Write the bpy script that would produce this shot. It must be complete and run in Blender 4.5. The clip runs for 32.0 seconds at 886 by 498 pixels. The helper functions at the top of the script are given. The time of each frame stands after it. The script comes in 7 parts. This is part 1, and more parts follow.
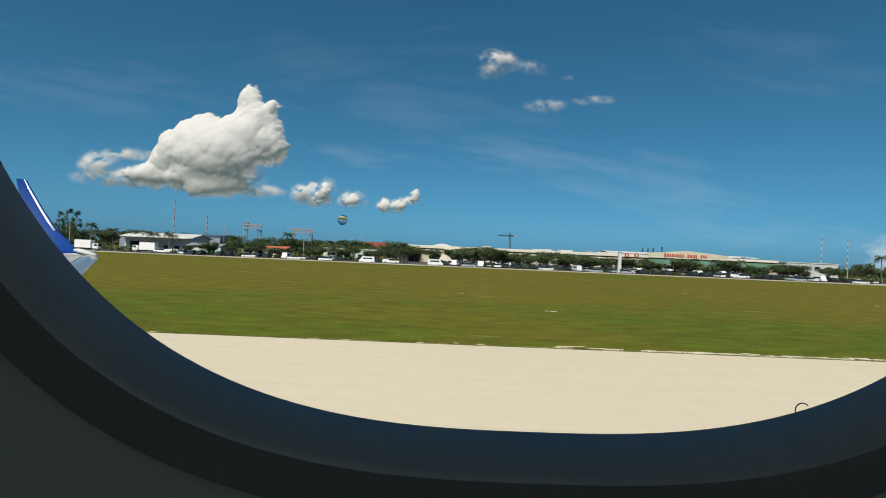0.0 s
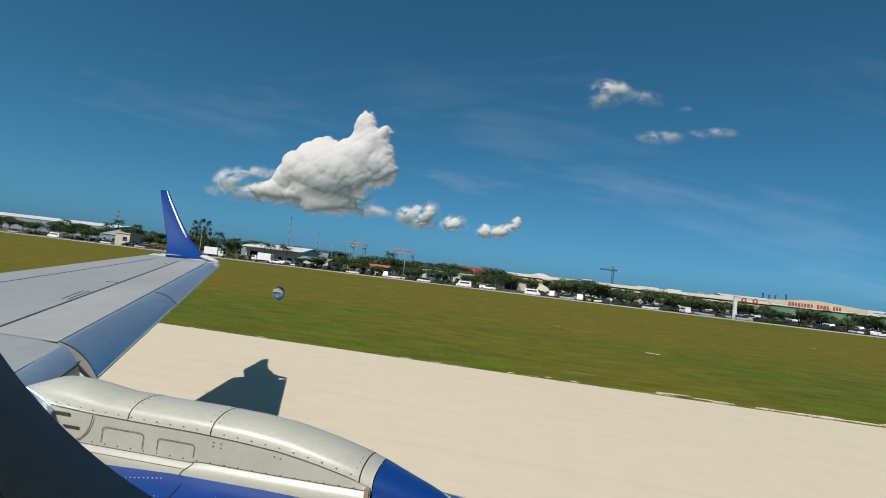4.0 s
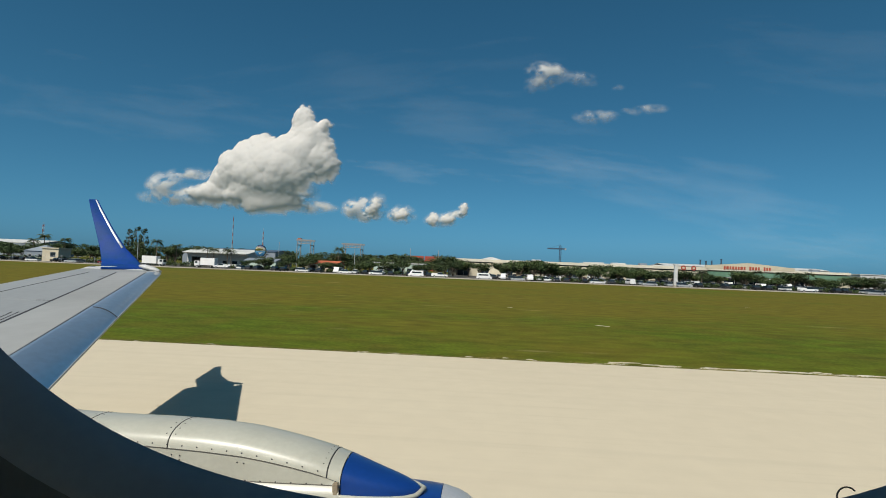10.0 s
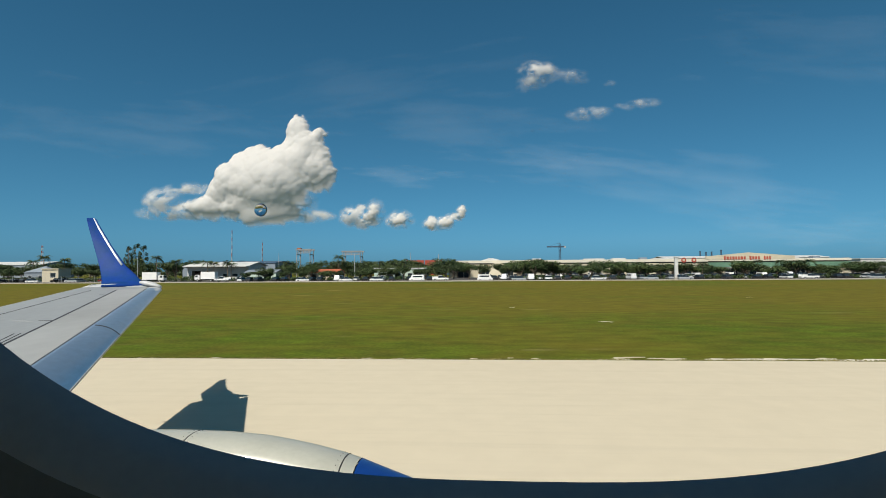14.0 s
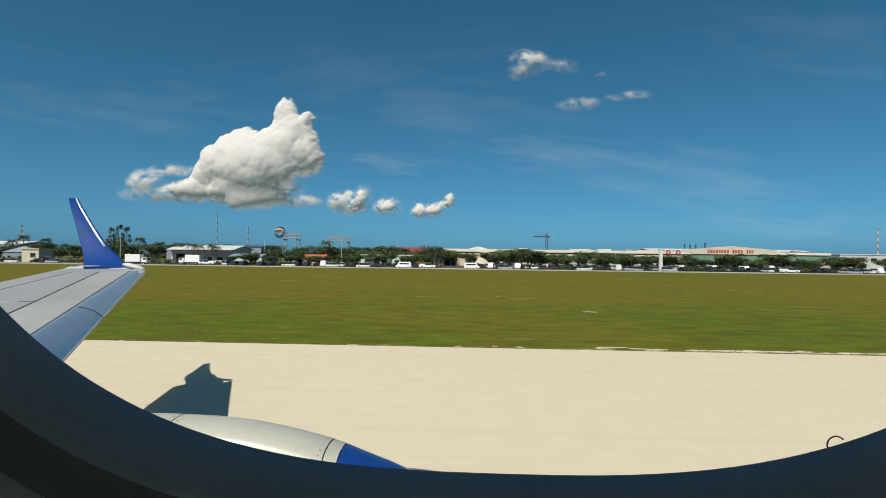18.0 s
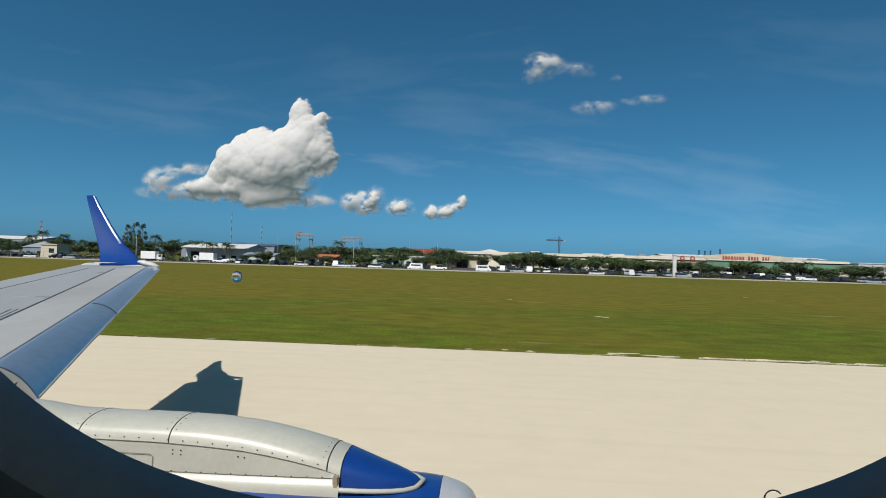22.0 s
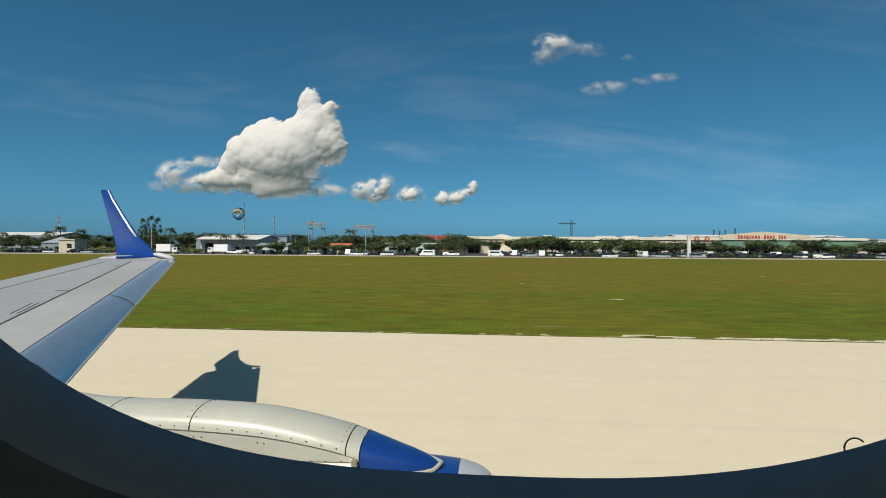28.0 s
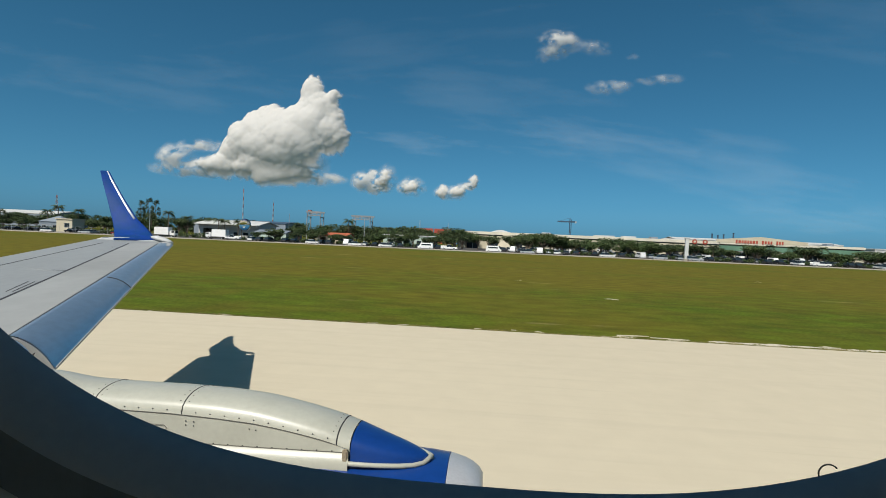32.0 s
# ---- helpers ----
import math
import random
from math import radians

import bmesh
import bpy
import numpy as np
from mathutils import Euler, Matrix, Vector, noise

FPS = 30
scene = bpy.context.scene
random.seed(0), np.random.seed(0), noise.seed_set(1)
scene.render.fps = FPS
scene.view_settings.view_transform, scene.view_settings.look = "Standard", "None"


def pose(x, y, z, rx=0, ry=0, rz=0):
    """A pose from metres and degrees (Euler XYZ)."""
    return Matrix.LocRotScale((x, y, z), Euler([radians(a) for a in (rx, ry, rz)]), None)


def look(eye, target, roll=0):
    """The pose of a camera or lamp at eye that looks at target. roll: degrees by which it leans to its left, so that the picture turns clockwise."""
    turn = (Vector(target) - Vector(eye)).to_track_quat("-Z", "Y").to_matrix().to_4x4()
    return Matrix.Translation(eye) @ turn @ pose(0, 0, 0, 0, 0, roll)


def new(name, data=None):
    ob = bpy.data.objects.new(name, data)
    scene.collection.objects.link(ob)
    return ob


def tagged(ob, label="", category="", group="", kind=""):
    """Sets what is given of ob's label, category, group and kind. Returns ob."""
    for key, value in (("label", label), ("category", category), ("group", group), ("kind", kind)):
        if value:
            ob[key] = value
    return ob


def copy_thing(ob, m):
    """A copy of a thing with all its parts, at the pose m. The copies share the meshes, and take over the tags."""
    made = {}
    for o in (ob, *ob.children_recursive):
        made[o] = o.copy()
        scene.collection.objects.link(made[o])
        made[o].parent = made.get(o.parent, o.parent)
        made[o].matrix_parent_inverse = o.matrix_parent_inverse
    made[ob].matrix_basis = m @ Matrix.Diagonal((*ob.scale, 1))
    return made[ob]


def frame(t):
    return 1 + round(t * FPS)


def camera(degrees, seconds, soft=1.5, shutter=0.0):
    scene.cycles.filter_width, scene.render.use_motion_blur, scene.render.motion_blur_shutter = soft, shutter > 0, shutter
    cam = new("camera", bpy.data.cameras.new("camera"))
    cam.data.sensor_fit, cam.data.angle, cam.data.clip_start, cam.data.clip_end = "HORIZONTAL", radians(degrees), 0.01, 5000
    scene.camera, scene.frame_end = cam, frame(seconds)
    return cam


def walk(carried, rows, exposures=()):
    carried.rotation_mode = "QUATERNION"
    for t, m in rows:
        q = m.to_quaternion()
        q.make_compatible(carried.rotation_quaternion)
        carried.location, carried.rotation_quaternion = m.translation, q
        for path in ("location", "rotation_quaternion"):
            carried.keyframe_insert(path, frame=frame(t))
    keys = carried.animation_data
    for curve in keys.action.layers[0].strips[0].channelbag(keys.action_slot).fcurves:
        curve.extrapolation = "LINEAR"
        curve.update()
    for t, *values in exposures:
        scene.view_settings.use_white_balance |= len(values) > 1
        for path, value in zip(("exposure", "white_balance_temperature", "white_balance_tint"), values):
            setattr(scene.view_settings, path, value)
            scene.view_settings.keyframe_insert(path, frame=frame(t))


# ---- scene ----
cam = camera(79.0, 32.0, soft=0.95)

# seconds, eye (m), heading to the left of +y, tilt up, lean (degrees)
PATH = [
    (0, -0.037, -0.034, 3.598, -1.27, 0.61, 2.51),
    (0.5, -0.038, -0.029, 3.601, 2.16, 1.73, 3.92),
    (1, -0.039, -0.023, 3.605, 2.08, -0.24, 3.29),
    (1.5, -0.034, -0.004, 3.610, 3.53, 0.03, 5.79),
    (2, -0.030, 0.016, 3.615, 6.91, 1.40, 8.53),
    (2.5, -0.019, 0.020, 3.618, 10.52, 1.40, 9.01),
    (3, -0.013, 0.027, 3.625, 12.30, 1.25, 8.20),
    (3.5, -0.001, 0.022, 3.622, 10.77, 2.59, 8.18),
    (5.5, -0.006, 0.003, 3.611, 6.01, 1.39, 2.48),
    (6, 0.004, 0.001, 3.607, 5.57, 1.30, 2.02),
    (6.5, -0.001, 0.003, 3.609, 5.26, 1.00, 1.93),
    (7, -0.002, 0.004, 3.602, 4.50, 0.47, 0.92),
    (7.5, -0.003, -0.000, 3.606, 3.92, 0.25, 1.03),
    (8, -0.002, -0.005, 3.602, 3.59, -0.11, 1.00),
    (8.5, -0.007, -0.001, 3.608, 3.50, 0.16, 1.88),
    (9, -0.006, 0.002, 3.601, 4.02, 0.79, 1.89),
    (9.5, -0.005, 0.001, 3.606, 4.35, 1.51, 2.17),
    (10, -0.004, -0.000, 3.606, 3.98, 1.86, 2.21),
    (10.5, -0.003, -0.001, 3.613, 3.26, 1.75, 2.18),
    (11, -0.006, -0.006, 3.604, 2.27, 1.31, 1.47),
    (11.5, -0.013, 0.004, 3.605, 2.05, 1.59, 1.44),
    (12, -0.012, 0.016, 3.592, 3.32, 1.72, 0.84),
    (12.5, -0.014, 0.009, 3.606, 4.32, 1.81, 0.59),
    (13, -0.005, 0.002, 3.602, 4.58, 1.81, -0.15),
    (13.5, -0.010, 0.006, 3.602, 4.15, 1.85, 0.18),
    (14, -0.009, 0.012, 3.592, 3.94, 2.20, -0.39),
    (14.5, -0.009, 0.008, 3.592, 3.93, 2.48, -0.21),
    (16.5, -0.007, -0.002, 3.599, 2.95, 0.55, 1.08),
    (17, -0.008, -0.003, 3.598, 2.62, 0.75, 0.54),
    (17.5, -0.011, -0.007, 3.598, 2.49, 0.77, 0.77),
    (18, -0.011, -0.008, 3.6015, 2.57, 0.89, 0.72),
    (18.5, -0.003, -0.006, 3.602, 2.79, 1.43, 1.50),
    (19, 0.003, -0.001, 3.611, 2.98, 1.16, 1.99),
    (19.5, 0.006, -0.005, 3.613, 2.87, 2.13, 2.80),
    (20, 0.009, -0.006, 3.620, 3.19, 2.91, 3.55),
    (20.5, 0.010, -0.007, 3.617, 3.15, 2.21, 3.62),
    (21, 0.010, -0.004, 3.618, 3.15, 2.19, 3.61),
    (21.5, 0.008, -0.009, 3.609, 3.43, 2.11, 2.40),
    (22, 0.008, -0.012, 3.616, 3.85, 1.07, 1.68),
    (22.5, 0.010, -0.005, 3.609, 4.32, 0.68, 1.24),
    (23, 0.002, -0.001, 3.609, 4.35, 0.81, 0.73),
    (23.5, 0.005, 0.008, 3.601, 4.34, 1.10, 0.55),
    (24, -0.002, 0.015, 3.597, 4.35, 0.76, 0.19),
    (24.5, -0.003, 0.014, 3.5985, 4.47, 0.59, 0.46),
    (26.5, 0.001, 0.008, 3.597, 5.10, -0.03, -0.58),
    (27, 0.004, 0.008, 3.596, 5.25, -0.15, -0.25),
    (27.5, 0.004, 0.010, 3.599, 5.35, -0.53, -0.28),
    (28, 0.003, 0.007, 3.600, 5.09, -0.42, 0.33),
    (28.5, 0.002, 0.008, 3.596, 4.80, -0.29, 0.74),
    (29, -0.006, 0.009, 3.607, 4.54, 0.30, 1.72),
    (29.5, 0.001, 0.009, 3.600, 4.70, 0.12, 1.45),
    (30, -0.001, 0.006, 3.603, 4.98, 0.19, 1.39),
    (30.5, 0.007, 0.005, 3.601, 5.40, 0.14, 1.35),
    (31, 0.003, 0.003, 3.611, 5.15, 0.34, 1.94),
    (31.5, 0.001, 0.003, 3.606, 4.73, -0.21, 1.90),
    (32, 0.003, 0.002, 3.607, 4.87, -1.11, 2.49),
]


def gaze(x, y, z, yaw, tilt, lean):
    a, b = radians(yaw), radians(tilt)
    ahead = Vector((-math.sin(a) * math.cos(b), math.cos(a) * math.cos(b), math.sin(b)))
    return look((x, y, z), Vector((x, y, z)) + ahead, lean)


# seconds, stops, kelvin, tint: the phone's own slow drift of exposure and white balance
DRIFT = [(0, 0.22, 6500, 10), (3, 0.16, 6350, 12), (6, 0.12, 6250, 14), (8, 0.10, 6550, 10), (11, 0.06, 6500, 10), (12.5, 0.2, 6550, 10), (18, 0.24, 6600, 10), (20, 0.2, 6250, 13), (21.5, 0.18, 6250, 13), (24, 0.1, 6450, 10),
         (27, 0.22, 6600, 10), (29, 0.17, 6600, 10), (32, 0.14, 6450, 10)]
walk(cam, [(t, gaze(*p)) for t, *p in PATH], DRIFT)

# ---- world, sun ----
SUN_TO = Vector((-0.355, -0.76, 1.0)).normalized()
world = bpy.data.worlds.new("sky")
scene.world = world
world.use_nodes = True
wn = world.node_tree.nodes
wl = world.node_tree.links
wn.clear()
sky = wn.new("ShaderNodeTexSky")
sky.sky_type = "NISHITA"
sky.sun_disc = False
sky.sun_elevation = math.asin(SUN_TO.z)
sky.sun_rotation = math.atan2(SUN_TO.x, SUN_TO.y)
sky.air_density, sky.dust_density, sky.ozone_density = 1.0, 0.8, 3.0
bg = wn.new("ShaderNodeBackground")
bg.inputs["Strength"].default_value = 0.089
out = wn.new("ShaderNodeOutputWorld")
hue = wn.new("ShaderNodeHueSaturation")
hue.inputs["Saturation"].default_value = 1.45
soften = wn.new("ShaderNodeGamma")
soften.inputs[1].default_value = 0.7
wl.new(sky.outputs[0], soften.inputs[0])
wl.new(soften.outputs[0], hue.inputs["Color"])
tint = wn.new("ShaderNodeMixRGB")
tint.blend_type = "MULTIPLY"
tint.inputs[0].default_value = 1.0
tint.inputs[2].default_value = (0.52, 0.92, 0.99, 1)
wl.new(hue.outputs[0], tint.inputs[1])
# humid sea air keeps the blue down to the horizon
grey = wn.new("ShaderNodeRGBToBW")
deepen = wn.new("ShaderNodeGamma")
deepen.inputs[1].default_value = 0.98
wl.new(sky.outputs[0], deepen.inputs[0])
wl.new(deepen.outputs[0], grey.inputs[0])
clear_blue = wn.new("ShaderNodeMixRGB")
clear_blue.blend_type = "MULTIPLY"
clear_blue.inputs[0].default_value = 1.0
clear_blue.inputs[2].default_value = (0.124, 0.58, 1.10, 1)
wl.new(grey.outputs[0], clear_blue.inputs[1])
air = wn.new("ShaderNodeMixRGB")
air.inputs[0].default_value = 0.6
wl.new(tint.outputs[0], air.inputs[1])
wl.new(clear_blue.outputs[0], air.inputs[2])
# unseen glare round the sun, boosted and warmed to fill the blue shade
glare = wn.new("ShaderNodeMapRange")
glare.interpolation_type = "SMOOTHSTEP"
glare.inputs[1].default_value, glare.inputs[2].default_value = 5.8, 11.5
wl.new(grey.outputs[0], glare.inputs[0])
white_air = wn.new("ShaderNodeMixRGB")
wl.new(glare.outputs[0], white_air.inputs[0])
wl.new(air.outputs[0], white_air.inputs[1])
glare_boost = wn.new("ShaderNodeMixRGB")
glare_boost.blend_type = "MULTIPLY"
glare_boost.inputs[0].default_value = 1.0
glare_boost.inputs[2].default_value = (3.5, 2.65, 1.95, 1)
wl.new(sky.outputs[0], glare_boost.inputs[1])
wl.new(glare_boost.outputs[0], white_air.inputs[2])
wl.new(white_air.outputs[0], bg.inputs[0])
wl.new(bg.outputs[0], out.inputs[0])

sun = new("sun", bpy.data.lights.new("sun", "SUN"))
sun.data.energy, sun.data.angle, sun.data.color = 4.95, radians(0.55), (1.0, 0.94, 0.84)
sun.matrix_world = look((0, 0, 60), Vector((0, 0, 60)) - SUN_TO)


# ---- materials ----
def material(name, base, rough=0.6, metal=0.0, var=0.15, scale=4.0, fine=40.0, bump=0.0, second=None, spots=0.5, coat=0.0, axis=(1, 1, 1), random_tint=0.0):
    """A surface with two scales of variation: wide stains towards a second colour and fine grain, with relief."""
    m = bpy.data.materials.new(name)
    m.use_nodes = True
    n, l = m.node_tree.nodes, m.node_tree.links
    p = n["Principled BSDF"]
    co = n.new("ShaderNodeNewGeometry") if axis == "world" else n.new("ShaderNodeTexCoord")
    vec = co.outputs["Position"] if axis == "world" else co.outputs["Object"]
    if axis not in ("world", (1, 1, 1)):
        mp = n.new("ShaderNodeMapping")
        mp.inputs["Scale"].default_value = axis
        l.new(vec, mp.inputs[0])
        vec = mp.outputs[0]
    wide, grain = n.new("ShaderNodeTexNoise"), n.new("ShaderNodeTexNoise")
    for node, s, detail in ((wide, scale, 5.0), (grain, fine, 3.0)):
        node.inputs["Scale"].default_value, node.inputs["Detail"].default_value = s, detail
        l.new(vec, node.inputs["Vector"])
    ramp = n.new("ShaderNodeMapRange")
    ramp.inputs[1].default_value, ramp.inputs[2].default_value = spots - 0.12, spots + 0.16
    l.new(wide.outputs[0], ramp.inputs[0])
    mix = n.new("ShaderNodeMixRGB")
    mix.inputs[1].default_value = (*base, 1)
    mix.inputs[2].default_value = (*(second or [c * (1 - var) for c in base]), 1)
    l.new(ramp.outputs[0], mix.inputs[0])
    hs = n.new("ShaderNodeHueSaturation")
    gr = n.new("ShaderNodeMapRange")
    gr.inputs[1].default_value, gr.inputs[2].default_value = 0.3, 0.7
    gr.inputs[3].default_value, gr.inputs[4].default_value = 1 - var, 1 + var
    l.new(grain.outputs[0], gr.inputs[0])
    val = gr.outputs[0]
    if random_tint:
        info, add = n.new("ShaderNodeObjectInfo"), n.new("ShaderNodeMapRange")
        add.inputs[3].default_value, add.inputs[4].default_value = 1 - random_tint, 1 + random_tint
        mul = n.new("ShaderNodeMath")
        mul.operation = "MULTIPLY"
        l.new(info.outputs["Random"], add.inputs[0])
        l.new(add.outputs[0], mul.inputs[0])
        l.new(val, mul.inputs[1])
        val = mul.outputs[0]
    l.new(val, hs.inputs["Value"])
    l.new(mix.outputs[0], hs.inputs["Color"])
    l.new(hs.outputs[0], p.inputs["Base Color"])
    p.inputs["Roughness"].default_value, p.inputs["Metallic"].default_value = rough, metal
    p.inputs["Coat Weight"].default_value, p.inputs["Coat Roughness"].default_value = coat, 0.08
    if bump:
        b = n.new("ShaderNodeBump")
        b.inputs["Strength"].default_value, b.inputs["Distance"].default_value = min(bump * 8, 1.0), bump
        l.new(grain.outputs[0], b.inputs["Height"])
        l.new(b.outputs[0], p.inputs["Normal"])
    return m


M_WING = material("wing_grey_paint", (0.262, 0.276, 0.276), 0.5, 0.0, 0.05, 0.9, 14, 0, (0.236, 0.248, 0.248), 0.55, axis=(1, 0.35, 1))
M_FRONT = material("streaked_pale_wing_paint", (0.305, 0.312, 0.302), 0.5, 0.0, 0.05, 1.1, 14, 0, (0.250, 0.254, 0.242), 0.60, axis=(0.35, 0.18, 1))
M_METAL = material("bare_slat_metal", (0.50, 0.61, 0.70), 0.36, 0.8, 0.06, 0.9, 22, 0, (0.43, 0.54, 0.64), 0.5, axis=(0.5, 0.25, 1))
M_CHIP = material("chipped_pale_paint", (0.43, 0.435, 0.42), 0.5, 0.0, 0.12, 6.0, 40, 0.001, (0.50, 0.52, 0.54), 0.52)
M_BLUE = material("deep_blue_gloss_paint", (0.003, 0.031, 0.165), 0.33, 0.0, 0.06, 3.0, 25, 0, (0.005, 0.037, 0.185), 0.5, coat=0.12)
M_WINGLET = material("blue_winglet_paint", (0.009, 0.044, 0.170), 0.50, 0.0, 0.06, 3.0, 25, 0, (0.010, 0.042, 0.22), 0.5)
M_WINGLET.node_tree.nodes["Principled BSDF"].inputs["Specular IOR Level"].default_value = 0.06
M_WHITE = material("cream_white_paint", (0.372, 0.377, 0.322), 0.38, 0.0, 0.04, 2.5, 30, 0, (0.335, 0.338, 0.285), 0.56, coat=0.2)
M_SEAM = material("grey_panel_outline", (0.11, 0.105, 0.09), 0.8, 0.0, 0.15, 8, 60)
M_EDGEGLINT = material("pale_edge_glint", (0.80, 0.82, 0.84), 0.40, 0.35, 0.05, 5.0, 60, 0)
M_LIP = material("polished_inlet_lip", (0.52, 0.53, 0.54), 0.42, 0.35, 0.05, 5.0, 60, 0)
M_DARKLINE = material("dark_panel_seam", (0.035, 0.035, 0.038), 0.7, 0.0, 0.2, 8, 60)
M_SEALANT = material("tan_sealant", (0.30, 0.25, 0.17), 0.7, 0.0, 0.2, 8, 60)
# one black rubber in two tones: lip paler as if lit, ring darker
M_LIPSEAL = material("rubber_lip_lit_tone", (0.33, 0.36, 0.39), 0.25, 0.0, 0.03, 20, 300, 0.0)
M_RUBBER = material("black_rubber_seal", (0.182, 0.190, 0.192), 0.26, 0.0, 0.03, 20, 300, 0.0)
M_LINING = material("grey_cabin_lining", (0.41, 0.44, 0.43), 0.6, 0.0, 0.02, 6, 400, 0.0)
M_WATER = bpy.data.materials.new("clear_water")
M_WATER.use_nodes = True
M_WATER.node_tree.nodes["Principled BSDF"].inputs["Transmission Weight"].default_value = 1.0
M_WATER.node_tree.nodes["Principled BSDF"].inputs["IOR"].default_value = 1.33
M_WATER.node_tree.nodes["Principled BSDF"].inputs["Roughness"].default_value = 0.0
M_FAN = material("dark_fan_metal", (0.06, 0.06, 0.07), 0.4, 0.7, 0.1, 5, 40)
M_CONCRETE = material("pale_sunlit_runway", (0.50, 0.446, 0.332), 0.85, 0.0, 0.025, 0.04, 1.3, 0.0, (0.475, 0.421, 0.312), 0.52, axis="world")
M_SAND = material("pale_coral_sand", (0.56, 0.52, 0.42), 0.9, 0.0, 0.15, 1.2, 9, 0.01, (0.42, 0.36, 0.24), 0.56, axis="world")
M_ASPHALT = material("worn_grey_asphalt", (0.155, 0.145, 0.13), 0.9, 0.0, 0.12, 0.06, 2.0, 0.004, (0.12, 0.112, 0.10), 0.5, axis="world")
M_APRON = material("pale_apron_concrete", (0.40, 0.37, 0.31), 0.9, 0.0, 0.1, 0.05, 1.5, 0.0, (0.34, 0.31, 0.26), 0.5, axis="world")


def streaks(m, size, low, high, strength, dark):
    """Long faint tyre and sweeping marks along the way of travel."""
    n, l = m.node_tree.nodes, m.node_tree.links
    p = n["Principled BSDF"]
    old = p.inputs["Base Color"].links[0].from_socket
    geo, mp, ns, rg, mix = n.new("ShaderNodeNewGeometry"), n.new("ShaderNodeMapping"), n.new("ShaderNodeTexNoise"), n.new("ShaderNodeMapRange"), n.new("ShaderNodeMixRGB")
    mp.inputs["Scale"].default_value = size
    ns.inputs["Scale"].default_value, ns.inputs["Detail"].default_value = 1.0, 5
    rg.inputs[1].default_value, rg.inputs[2].default_value, rg.inputs[4].default_value = low, high, strength
    mix.inputs[2].default_value = (*dark, 1)
    l.new(geo.outputs["Position"], mp.inputs[0])
    l.new(mp.outputs[0], ns.inputs["Vector"])
    l.new(ns.outputs[0], rg.inputs[0])
    l.new(rg.outputs[0], mix.inputs[0])
    l.new(old, mix.inputs[1])
    l.new(mix.outputs[0], p.inputs["Base Color"])


streaks(M_CONCRETE, (0.035, 2.2, 1), 0.50, 0.72, 0.15, (0.34, 0.30, 0.235))
streaks(M_CONCRETE, (0.25, 9.0, 1), 0.60, 0.76, 0.12, (0.30, 0.27, 0.21))
for paved in (M_CONCRETE, M_SAND, M_ASPHALT, M_APRON):
    paved.node_tree.nodes["Principled BSDF"].inputs["Specular IOR Level"].default_value = 0.08


